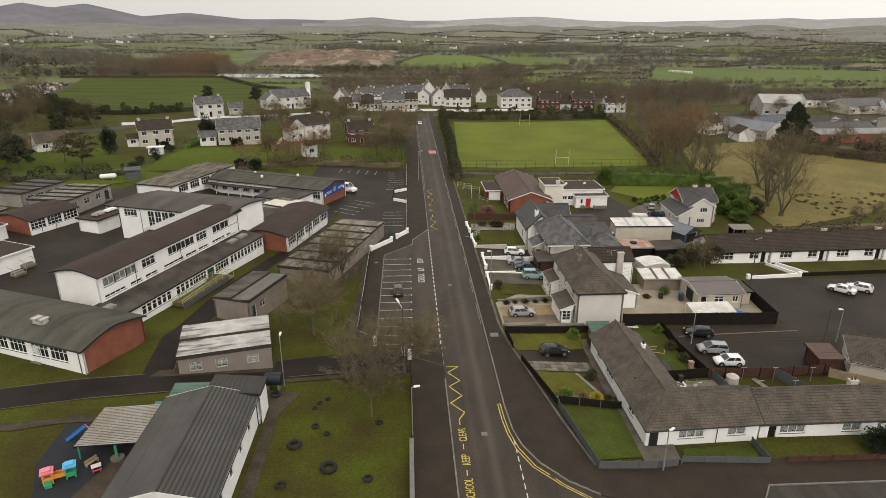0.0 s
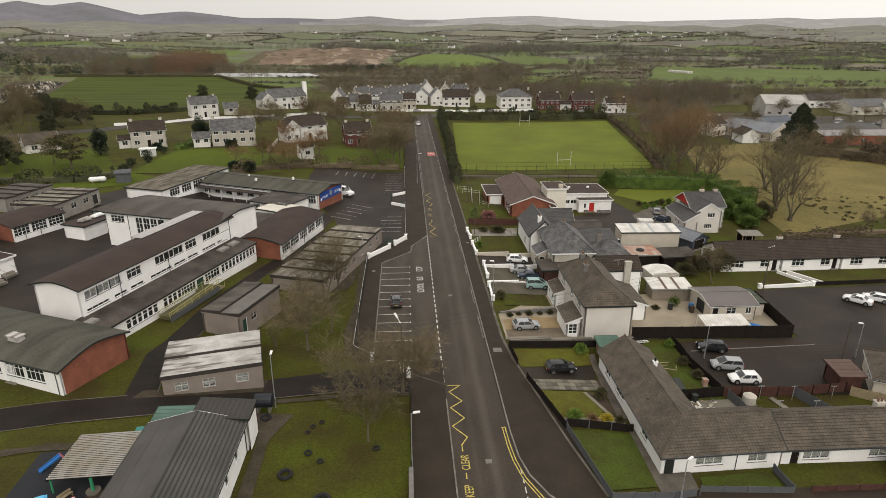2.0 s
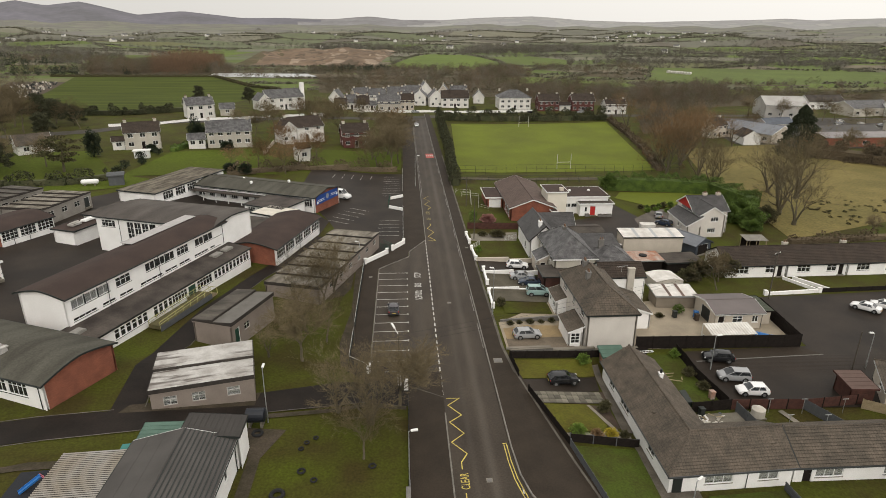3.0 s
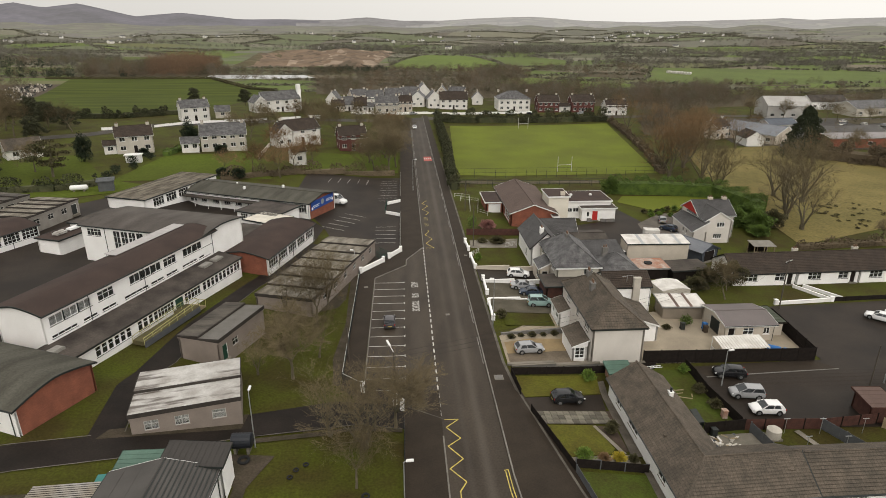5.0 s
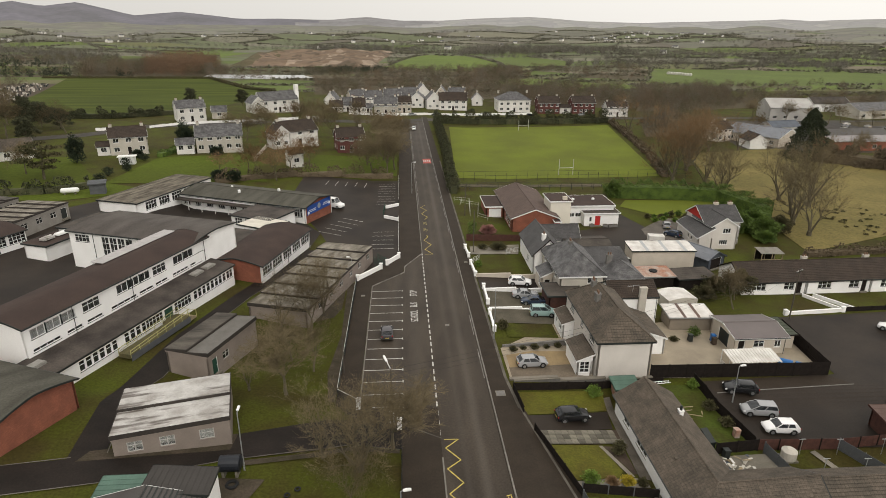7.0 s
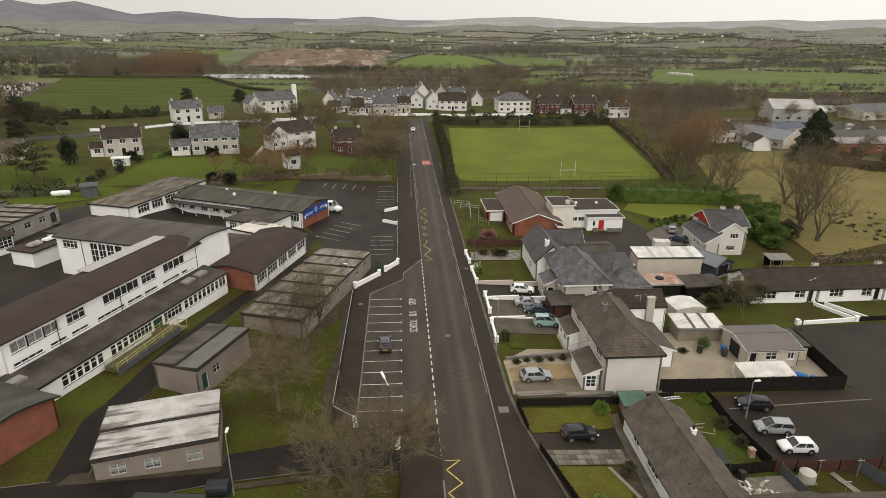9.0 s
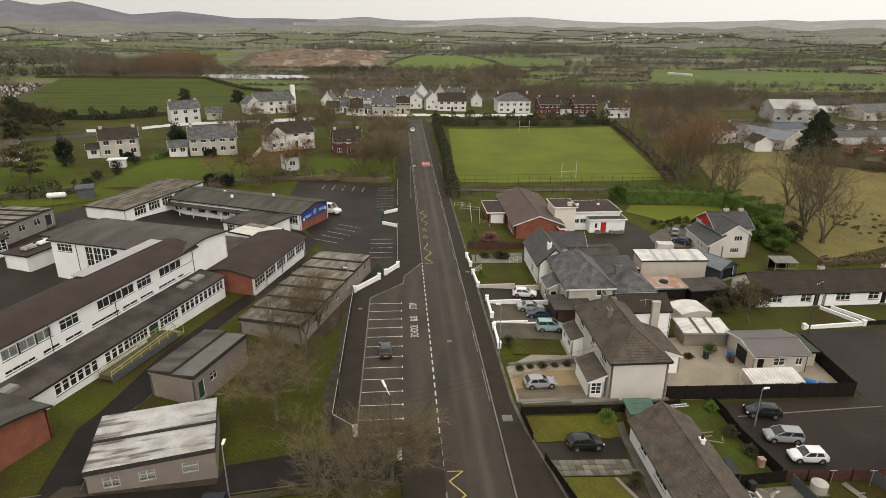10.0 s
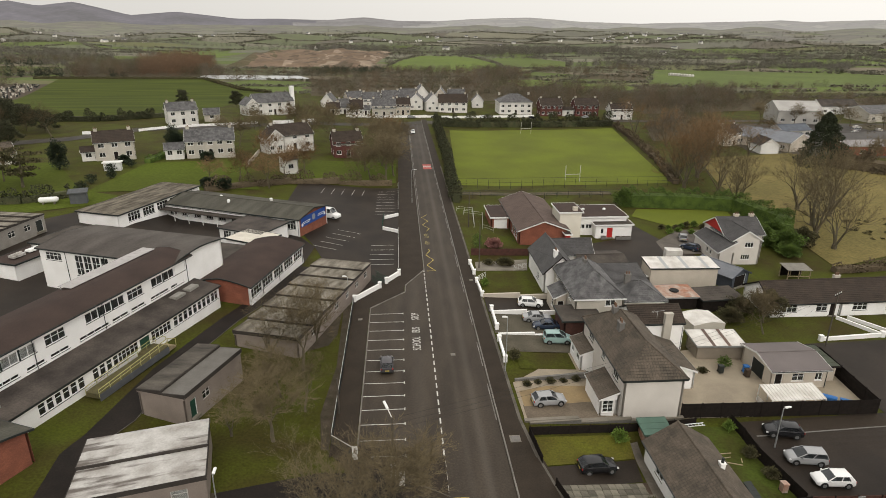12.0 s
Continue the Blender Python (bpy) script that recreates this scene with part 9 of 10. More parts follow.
for k in range(3):
    st = thing("yard_stairs_rail", "grey steps and handrail beside the white hut", "steps", pose(-64.5 - 0.5 * k, 88.2 + 3.5 * k, 3.4, 0, 0, 65)) if k < 2 else None
    if st:
        part("flight", Geo().box(-0.9, 0.9, -0.6, 0.0, -0.2, 0.2).box(-0.9, 0.9, 0.0, 0.6, -0.2, 0.4), CONCRETE, st)
        part("handrail", Geo().tube((-0.9, -0.6, 1.0), (-0.9, 0.9, 1.3), 0.03).tube((0.9, -0.6, 1.0), (0.9, 0.9, 1.3), 0.03).tube((-0.9, -0.6, 0), (-0.9, -0.6, 1.0), 0.03).tube((0.9, -0.6, 0), (0.9, -0.6, 1.0), 0.03), GALV, st)

# ---- plants ----


def tri_mesh(name, centres, sizes, material, seed, flat=0.0, aspect=1.0):
    """Small triangles, each its own leaf or spray, at the centres."""
    rng = np.random.default_rng(seed)
    n = len(centres)
    a = rng.normal(size=(n, 3))
    a[:, 2] *= 1 - flat
    a /= np.linalg.norm(a, axis=1)[:, None]
    b = rng.normal(size=(n, 3))
    b -= (b * a).sum(1)[:, None] * a
    b /= np.linalg.norm(b, axis=1)[:, None]
    s = sizes[:, None]
    v = np.stack([centres + a * s, centres - a * s * 0.5 + b * s * 0.8 * aspect, centres - a * s * 0.5 - b * s * 0.8 * aspect], 1).reshape(-1, 3)
    me = bpy.data.meshes.new(name)
    me.vertices.add(3 * n), me.loops.add(3 * n), me.polygons.add(n)
    me.vertices.foreach_set("co", v.astype(np.float32).ravel())
    me.loops.foreach_set("vertex_index", np.arange(3 * n, dtype=np.int32))
    me.polygons.foreach_set("loop_start", np.arange(0, 3 * n, 3, dtype=np.int32))
    me.update()
    me.validate()
    me.materials.append(material)
    return me


def ball(rng, n, rx, ry, rz, hollow=0.55):
    """Points in an ellipsoid, denser towards its skin, with lumps."""
    d = rng.normal(size=(n, 3))
    d /= np.linalg.norm(d, axis=1)[:, None]
    lump = 1 + 0.22 * np.sin(d[:, 0] * 5 + rx) * np.sin(d[:, 1] * 4.3 + ry) + 0.15 * np.sin(d[:, 2] * 7 + 3 * rz)
    r = (hollow + (1 - hollow) * rng.random(n) ** 0.6) * lump
    return d * r[:, None] * np.array([rx, ry, rz])


def bare_tree_meshes(seed, h=9.0, spread=0.55, twig_mat=None, levels=5, lean=0.0, stems=0):
    """Trunk with limbs, and a crown of forking branches that end in fine sprays."""
    rng = random.Random(seed)
    trunk, limbs, tips = Geo(), Geo(), []

    def grow(p, d, length, r, level):
        seg = 3 if level < 2 else 2
        for k in range(seg):
            d = (d + Vector((rng.gauss(0, 0.12), rng.gauss(0, 0.12), rng.gauss(0.09, 0.06)))).normalized()
            q = p + d * (length / seg)
            r1 = r * (0.86 if k < seg - 1 else 0.78)
            (trunk if level == 0 else limbs).tube(p, q, r, r1, 7 if level == 0 else 5 if level == 1 else 3, cap=False)
            if level >= 1 and k < seg - 1 and rng.random() < 0.7:
                side = (d + Vector((rng.gauss(0, 0.8), rng.gauss(0, 0.8), rng.gauss(0.1, 0.5)))).normalized()
                if level < levels:
                    grow(q, side, length * 0.55, r1 * 0.5, level + 1 if level > 1 else level + 1)
            p, r = q, r1
            if level >= levels - 1:
                tips.append((p.copy(), d.copy(), length))
        if level < levels:
            n = 3 if level < 2 else rng.choice((2, 2, 3))
            if level == 0:
                n = rng.choice((4, 5))
            for k in range(n):
                ang = 2 * math.pi * (k + rng.random() * 0.6) / n
                o = d.orthogonal().normalized()
                o.rotate(Matrix.Rotation(ang, 3, d))
                s = spread * rng.uniform(0.6, 1.25)
                grow(p, (d * (1 - s * 0.45) + o * s).normalized(), length * rng.uniform(0.62, 0.84), r * 0.56, level + 1)

    if stems:
        trunk.tube((0, 0, -0.3), (0, 0, h * 0.06), h * 0.032, h * 0.03, 9)
        for k in range(stems):
            ang = 2 * math.pi * (k + rng.random() * 0.5) / stems
            out = rng.uniform(0.25, 0.6)
            grow(Vector((0, 0, h * 0.03)), Vector((math.cos(ang) * out, math.sin(ang) * out, 1)).normalized(), h * rng.uniform(0.26, 0.34), h * 0.0155, 1)
    else:
        grow(Vector((0, 0, -0.2)), Vector((lean, 0, 1)).normalized(), h * 0.24, h * 0.015 + 0.02, 0)
    nr = np.random.default_rng(seed)
    P, A, B = [], [], []
    for p, d, ln in tips:
        for _ in range(3 if stems else 4):
            e = (d + Vector((rng.gauss(0, 0.55), rng.gauss(0, 0.55), rng.gauss(0.12, 0.4)))).normalized()
            L = h * rng.uniform(0.05, 0.11)
            q = p + e * L
            o = e.orthogonal().normalized() * 0.0085
            P.append(p + o), A.append(p - o), B.append(q)
    n = len(P)
    v = np.array([[*a, *b, *c] for a, b, c in zip(P, A, B)], dtype=np.float32).reshape(-1, 3)
    tw = bpy.data.meshes.new("spray")
    tw.vertices.add(3 * n), tw.loops.add(3 * n), tw.polygons.add(n)
    tw.vertices.foreach_set("co", v.ravel())
    tw.loops.foreach_set("vertex_index", np.arange(3 * n, dtype=np.int32))
    tw.polygons.foreach_set("loop_start", np.arange(0, 3 * n, 3, dtype=np.int32))
    tw.update()
    tw.materials.append(twig_mat or TWIG)
    tm, lm = trunk.mesh("trunk"), limbs.mesh("crown")
    tm.materials.append(BARK), lm.materials.append(BARK)
    return tm, lm, tw


BARE = [bare_tree_meshes(s, 9.0, sp, lean=ln, levels=5) for s, sp, ln in ((11, 0.6, 0.0), (23, 0.75, 0.1), (37, 0.5, -0.05), (52, 0.85, 0.05))]
TALL = [bare_tree_meshes(s, 9.0, sp, levels=5, stems=n) for s, sp, n in ((61, 0.42, 4), (74, 0.5, 5), (83, 0.38, 3))]
BARE_RED = [(a, b, c.copy()) for a, b, c in BARE[:2]]
TALL_RED = [(a, b, c.copy()) for a, b, c in TALL]
for _, _, c in BARE_RED + TALL_RED:
    c.materials.clear()
    c.materials.append(TWIG_RED)


def bare_tree(x, y, h, k, label="leafless deciduous tree with fine bare twigs", red=False, squash=1.0, tall=False):
    tm, lm, tw = (TALL_RED if red else TALL)[k % 3] if tall else (BARE_RED if red else BARE)[k % (2 if red else 4)]
    ob = thing("bare_tree", label, "tree", pose(x, y, terr(x, y), 0, 0, (k * 77 + x * 13) % 360) @ Matrix.Diagonal((h / 6.6 * squash, h / 6.6 * squash, h / 6.6, 1)), "bare trees")
    part("trunk", tm, BARK, ob)
    cr = part("crown", lm, BARK, ob)
    part("spray", tw, TWIG_RED if red else TWIG, cr)
    return ob


# by the school drive and along the lay-by
for k, (x, y, h, q) in enumerate(((-8.4, 53.2, 6.0, 1.0), (-7.9, 58.8, 7.5, 1.15), (-4.9, 61.8, 8.0, 1.15), (-11.6, 61.0, 5.5, 1.15), (-17.0, 71.4, 8.5, 1.1), (-21.2, 72.0, 4.5, 0.8), (-15.9, 84.6, 9.0, 1.1), (-15.4, 92.5, 7.5, 1.0), (-17.6, 79.0, 6.5, 1.0), (-20.4, 87.5, 6, 0.9), (-14.6, 76.5, 6.5, 1.0))):
    bare_tree(x, y, h, k, squash=q, tall=k % 2 == 1)
# round the green and the road to the village
for k, (x, y, h, r) in enumerate(((-7.6, 179, 12, 0), (-12, 184, 11, 0), (-36, 168, 9, 1), (-34, 179, 9, 1), (-30, 186, 9, 1), (-41, 171, 8, 1), (-45, 176, 8, 1), (-14, 194, 10, 0), (-8, 197, 11, 0), (-10, 209, 10, 0), (-6.5, 222, 11, 0), (-12, 232, 11, 0), (-7, 240, 10, 1), (-28, 236, 12, 0), (-40, 240, 12, 0), (-52, 236, 11, 0), (-47, 262, 9, 1), (-58, 255, 10, 0), (-20, 247, 10, 0), (-52, 172, 7, 1), (-5.6, 188, 12, 0), (-9.5, 202, 13, 0), (-5.8, 214, 12, 0), (-9, 252, 10, 0), (-34, 228, 11, 0), (-42, 203, 9, 1), (-56, 222, 9, 0), (-14, 262, 9, 0), (-30, 262, 10, 0), (-37, 283, 9, 0), (-24, 285, 8, 0), (-66, 240, 8, 0))):
    bare_tree(x, y, h, k, red=bool(r), label="reddish leafless tree beside the green" if r else "leafless deciduous tree with fine bare twigs")
# east of the field
for k, (x, y, h, r) in enumerate(((74.5, 178, 13, 1), (84, 190, 14, 1), (88, 197, 13, 1), (81.3, 172.4, 12, 0), (80.4, 161.1, 11, 0), (93, 156, 13, 0), (97, 150, 14, 0), (84, 136, 13, 0), (82.6, 128, 12, 0), (88, 143, 12, 0), (92, 205, 13, 1), (99, 214, 13, 1), (106, 220, 12, 1), (47.5, 93.5, 6.5, 0), (49.5, 97, 5, 0), (101, 122, 5, 0), (95, 120, 4.5, 0), (107, 124, 5, 0), (118, 222, 10, 1), (76, 186, 12, 1), (152, 205, 9, 0), (160, 200, 8, 0), (110, 236, 11, 0), (96, 240, 12, 1), (92, 262, 12, 1))):
    bare_tree(x, y, h, k, red=bool(r), label="tall leafless tree with upright limbs at the field edge" if h > 9 else "small leafless tree with fine bare twigs", tall=h > 9)
for k, (x, y, h) in enumerate(((178, 290, 10), (187, 287, 9), (196, 285, 11), (204, 288, 9), (168, 300, 10), (150, 262, 9), (214, 280, 8))):
    bare_tree(x, y, h, k, label="leafless tree beside the business units")
for k, (x, y, h) in enumerate(((-118, 172, 13), (-108, 160, 11), (-126, 200, 13), (-134, 222, 14), (-145, 236, 13), (-120, 232, 12), (-150, 250, 14), (-98, 168, 9))):
    bare_tree(x, y, h, k)


FIR = mat("fir_needles", (0.050, 0.060, 0.032), 0.85, (0.034, 0.042, 0.022), 0.5, 0.5, 3, 0, pattern=island(0.6, 1.4), spec=0.2)


def conifer(x, y, h, w, label, seed):
    rng = np.random.default_rng(seed)
    ob = thing("conifer", label, "tree", pose(x, y, terr(x, y)), "conifers")
    part("trunk", Geo().tube((0, 0, -0.3), (0, 0, h * 0.9), 0.025 * h, 0.02, 7), BARK, ob)
    n = int(6000 + 500 * h)
    t = rng.random(n) ** 0.75
    z = h * (0.06 + 0.94 * t)
    tier = 0.75 + 0.35 * np.abs(np.sin(t * 19 + seed))
    ang = rng.random(n) * 2 * np.pi
    r = w / 2 * (1 - t) ** 0.66 * tier * (0.45 + 0.55 * rng.random(n) ** 0.5) * (1 + 0.2 * np.sin(ang * 3 + seed))
    c = np.stack([r * np.cos(ang), r * np.sin(ang), z - r * 0.18], 1)
    part("crown", tri_mesh("crown", c, 0.10 + 0.016 * h * rng.random(n), FIR, seed), FIR, ob)


conifer(133.2, 206.5, 17.0, 16.5, "tall broad dark green fir tree by the pasture", 3)


def bush(x, y, w, h, material, label, seed, name="shrub", dz=0.0, n=420, size=None):
    rng = np.random.default_rng(seed)
    ob = thing(name, label, "shrub", pose(x, y, terr(x, y) + dz), "shrubs")
    c = ball(rng, n, w / 2, w / 2, h / 2, 0.5 if n < 1000 else 0.15)
    c[:, 2] += h / 2
    part("foliage", tri_mesh("foliage", c, (size or 0.04 + 0.017 * w) * (0.6 + rng.random(n)), material, seed), material, ob)
    part("stem", Geo().tube((0, 0, -0.1), (0, 0, h * 0.6), 0.04 + 0.01 * w, 0.02, 5), BARK, ob)


for k, (x, y, w, h, m, lb) in enumerate((
        (18.3, 70.6, 1.7, 1.5, LEAF_BRIGHT, "round bright green garden shrub"), (13.8, 56.6, 1.8, 1.2, LEAF_BRIGHT, "low bright green shrub"), (17.4, 56.7, 1.4, 1.0, LEAF_YELLOW, "yellow flowered gorse shrub in the bed"),
        (15.8, 56.6, 1.2, 0.8, TWIG_RED, "low brown heather clump"), (18.9, 56.8, 1.1, 0.8, LEAF_OLIVE, "low brown-green shrub in the bed"), (18.0, 61.2, 1.3, 1.1, LEAF_OLIVE, "straggly dry shrub in the earth bed"), (18.6, 62.2, 1.2, 0.9, LEAF_OLIVE, "low brown-green shrub in the bed"),
        (30.8, 72.0, 1.2, 1.2, LEAF_BRIGHT, "yellow-green shrub by the fence"), (31.3, 68.6, 1.6, 1.2, LEAF_OLIVE, "dark straggly shrub along the fence"), (31.8, 65.6, 1.6, 1.1, LEAF_OLIVE, "dark straggly shrub along the fence"),
        (10.6, 80.5, 1.0, 0.6, LEAF_OLIVE, "low rockery plant along the wall"), (12.0, 81.0, 0.8, 0.45, LEAF_OLIVE, "low rockery plant along the wall"), (13.6, 81.2, 1.1, 0.6, LEAF_OLIVE, "low rockery plant along the wall"), (15.2, 81.4, 0.8, 0.45, LEAF_OLIVE, "low rockery plant along the wall"), (16.8, 81.7, 1.0, 0.7, LEAF_OLIVE, "low rockery plant along the wall"),
        (10.2, 86.6, 1.6, 1.4, LEAF_OLIVE, "bare brown shrub at the lawn edge"), (13.9, 128.6, 3.2, 1.8, BLOSSOM, "pink-brown flowering shrub beside the hall"), (9.6, 109.8, 1.3, 1.3, LEAF_BRIGHT, "small green shrub by the gatepost"), (10.6, 128, 2.0, 3.2, LEAF_HEDGE, "green shrub climbing the pole"),
        (14.6, 119.6, 3.0, 1.2, LEAF_OLIVE, "brown-green shrub beside the drive"), (11.6, 119.4, 2.0, 1.0, LEAF_OLIVE, "brown-green shrub beside the drive"),
        (37.0, 84.8, 1.6, 1.5, LEAF_HEDGE, "round green shrub in the yard"), (33.6, 83.6, 1.2, 0.7, LEAF_OLIVE, "low plant in the yard"), (60.5, 137.5, 1.6, 1.0, LEAF_BRIGHT, "round pale garden shrub"), (58.0, 138.5, 1.6, 1.0, LEAF_BRIGHT, "round pale garden shrub"), (55.6, 139.6, 1.5, 1.0, LEAF_BRIGHT, "round pale garden shrub"), (53.2, 138.4, 1.6, 1.1, LEAF_BRIGHT, "round pale garden shrub"),
        (50.8, 160, 5.0, 4.2, LEAF_HEDGE, "large round clipped evergreen"), (44.4, 46.9, 3.0, 2.6, LEAF_DARK, "dark green clipped bush in the front garden"), (49.5, 46.9, 2.2, 1.8, LEAF_DARK, "dark green front garden shrub"), (46.8, 47.0, 1.8, 1.4, LEAF_DARK, "dark green front garden shrub"),
        (52.6, 141.4, 1.4, 1.0, LEAF_OLIVE, "low border shrub at the lawn edge"), (54.2, 141.3, 1.2, 0.9, LEAF_HEDGE, "low border shrub at the lawn edge"), (55.8, 141.2, 1.5, 1.1, LEAF_OLIVE, "low border shrub at the lawn edge"), (57.4, 142.2, 1.3, 1.1, LEAF_HEDGE, "low border shrub at the lawn edge"), (58.8, 142.8, 1.7, 1.3, LEAF_OLIVE, "low border shrub at the lawn edge"), (60.8, 143.3, 1.6, 1.3, LEAF_HEDGE, "low border shrub at the lawn edge"), (62.2, 142.0, 1.5, 1.1, LEAF_OLIVE, "low border shrub at the lawn edge"),
        (69.5, 131, 5.2, 4.0, LEAF_HEDGE, "large laurel beside the white house"), (73.5, 134.5, 5.4, 4.2, LEAF_HEDGE, "large laurel beside the white house"), (72, 127.5, 6, 4.5, LEAF_HEDGE, "large laurel beside the white house"), (77, 130, 5, 4, LEAF_OLIVE, "brown-green thicket beside the laurels"), (70.5, 124, 4, 2.5, LEAF_HEDGE, "laurel beside the shelter"),
        (51.6, 99.5, 4.5, 4.0, LEAF_OLIVE, "ivy-grown thicket by the terrace"), (47.5, 100.5, 4.0, 2.5, LEAF_OLIVE, "brown thicket behind the sheds"), (44.5, 97.5, 3.5, 2.0, LEAF_OLIVE, "brown thicket behind the sheds"),
        (-59, 196.5, 4, 3, LEAF_DARK, "dark shrub before the long house"), (-79.8, 191.2, 3, 2.4, LEAF_DARK, "dark green shrub beside the paddock"), (-76.5, 187, 2.8, 2.2, LEAF_DARK, "dark green shrub beside the paddock"), (-78.6, 180, 2.8, 2.4, LEAF_DARK, "dark green shrub beside the paddock"), (-75.8, 174, 2.4, 2.0, LEAF_DARK, "dark green shrub beside the paddock"), (-78, 168, 2.8, 2.4, LEAF_DARK, "dark green shrub beside the paddock"), (-77, 161, 2.8, 2.4, LEAF_DARK, "dark green shrub beside the paddock"),
        (-50, 165.5, 3.5, 3.0, LEAF_DARK, "dark clipped hedge bush"), (-46, 165, 3.5, 3, LEAF_DARK, "dark clipped hedge bush"))):
    bush(x, y, w, h, m, lb, 100 + k, n=1300 if w < 3 else 5200)
for k, (x, y, w, h) in enumerate(((-92, 181.5, 4.6, 8), (-71.2, 206, 5, 8.5), (-69.5, 204.5, 4, 7))):
    bush(x, y, w, h, LEAF_DARK, "rounded dark green cypress beside the houses", 330 + k, name="cypress", n=4200, size=0.15)
PINE = mat("pine_needles", (0.078, 0.080, 0.044), 0.85, (0.055, 0.058, 0.032), 0.5, 0.5, 3, 0, pattern=island(0.6, 1.4), spec=0.2)


def pine_tree(x, y, h, w, seed, material=PINE, label="dark evergreen tree with uneven pads of foliage"):
    """A leaning trunk with bare lower limbs and flattened pads of needles at their ends."""
    rng = np.random.default_rng(seed)
    ob = thing("evergreen_tree", label, "tree", pose(x, y, terr(x, y)), "evergreens")
    part("trunk", Geo().tube((0, 0, -0.3), (0.03 * h, 0.02 * h, h * 0.55), 0.022 * h, 0.014 * h, 7).tube((0.03 * h, 0.02 * h, h * 0.55), (0.02 * h, 0.05 * h, h * 0.92), 0.014 * h, 0.04, 6), BARK, ob)
    arms, pads = [], []
    for k in range(26):
        t = (k + 0.5) / 26
        z = h * (0.22 + 0.74 * t)
        ang = k * 2.4 + rng.uniform(-0.4, 0.4)
        r = w / 2 * (1 - 0.75 * t ** 1.6) * rng.uniform(0.35, 1.0)
        e = (r * math.cos(ang), r * math.sin(ang), z + 0.12 * r)
        arms.append(Geo().tube((0.03 * h * t, 0.02 * h, z - 0.25 * r), e, 0.006 * h + 0.02, 0.03, 4, cap=False))
        q = w * rng.uniform(0.10, 0.19)
        pads.append(ball(rng, 330, q, q, q * 0.5, 0.2) + np.array(e))
    c = np.concatenate(pads)
    crown = part("crown", tri_mesh("crown", c, 0.019 * w * (0.5 + rng.random(len(c))), material, seed), material, ob)
    for g in arms:
        part("limb", g, BARK, crown)


for k, (x, y, w, h) in enumerate(((-105, 159, 9, 9), (-112, 166, 11, 11), (-122, 176, 12, 13), (-119, 155, 10, 9), (-130, 166, 12, 12), (-138, 182, 13, 13), (-134, 243, 11, 9), (-126, 240, 9, 7), (-144, 252, 11, 10), (-122, 212, 8, 8), (-150, 228, 11, 10), (-97, 296, 8, 10), (-82, 325, 8, 8))):
    pine_tree(x, y, h, w, 300 + k)
cedar_rng = np.random.default_rng(77)
ced = thing("cedar_tree", "flat-layered olive-green cedar tree", "tree", pose(-91, 163, terr(-91, 163)))
part("trunk", Geo().tube((0, 0, -0.3), (0.6, 0, 7.5), 0.35, 0.1, 7), BARK, ced)
lay = []
for k in range(16):
    a, rr_, z = k * 2.4, 1.5 + 3.2 * ((k * 37) % 10) / 10, 3.0 + 0.38 * k
    lay.append(ball(cedar_rng, 110, 2.2, 2.2, 0.4, 0.1) + np.array([rr_ * math.cos(a), rr_ * math.sin(a), z]))
part("crown", tri_mesh("crown", np.concatenate(lay), np.full(1760, 0.32), LEAF_OLIVE, 78), LEAF_OLIVE, ced)


def hedge(name, label, pts, w, h, material, seed, density=26, size=0.2, kind="", ragged=0.0):
    """A hedge along a line, uneven on top; a ragged one is a row of single plants of unlike height."""
    rng = np.random.default_rng(seed)
    out = []
    for x0, y0, x1, y1, L, a in run_of(pts):
        n = int(L * density * max(1, h / 2))
        t = rng.random(n)
        side = rng.uniform(-1, 1, n)
        top = rng.random(n)
        s = np.where(rng.random(n) < 0.45, np.sign(side) * (0.8 + 0.2 * rng.random(n)), side)
        hh = h * (1 + 0.18 * np.sin(t * L * 0.9) + 0.12 * np.sin(t * L * 2.7 + 1))
        zz = np.where(np.abs(s) > 0.78, top, 0.85 + 0.15 * top) * hh
        if ragged:
            plant = np.floor(t * L / 2.6 + 0.4 * np.sin(t * L * 0.7))
            tall = 1 + ragged * np.sin(plant * 12.9 + seed) * np.sin(plant * 4.1)
            off = np.abs((t * L / 2.6 + 0.4 * np.sin(t * L * 0.7)) % 1 - 0.5) * 2
            rise = rng.random(n) ** 0.8
            zz = h * tall * rise * (1 - 0.45 * ragged * off ** 2.5)
            s = rng.uniform(-1, 1, n) * (1.04 - rise ** 2.5) ** 0.5 * (1 + 0.3 * np.sin(plant * 7.7))
        px, py = x0 + (x1 - x0) * t, y0 + (y1 - y0) * t
        nx, ny = -(y1 - y0) / L, (x1 - x0) / L
        px, py = px + nx * s * w / 2, py + ny * s * w / 2
        gz = np.array([terr(u, v_) for u, v_ in zip(px, py)])
        out.append(np.stack([px, py, gz + zz], 1))
    c = np.concatenate(out)
    ob = new(name, tri_mesh(name, c, size * (0.6 + 0.8 * rng.random(len(c))), material, seed))
    core = Geo()
    for x0, y0, x1, y1, L, a in run_of(pts):
        k = max(1, int(L / 8))
        for i in range(k):
            xa, ya = x0 + (x1 - x0) * (i + 0.5) / k, y0 + (y1 - y0) * (i + 0.5) / k
            core.add(Geo().box(-L / k / 2, L / k / 2, -w * (0.42 - 0.2 * ragged), w * (0.42 - 0.2 * ragged), -0.3, h * (0.74 - 0.4 * ragged)), pose(xa, ya, terr(xa, ya), 0, 0, a))
    tagged(ob, label, "hedge", kind=kind)
    part("dense_core", core, material, ob)
    return ob


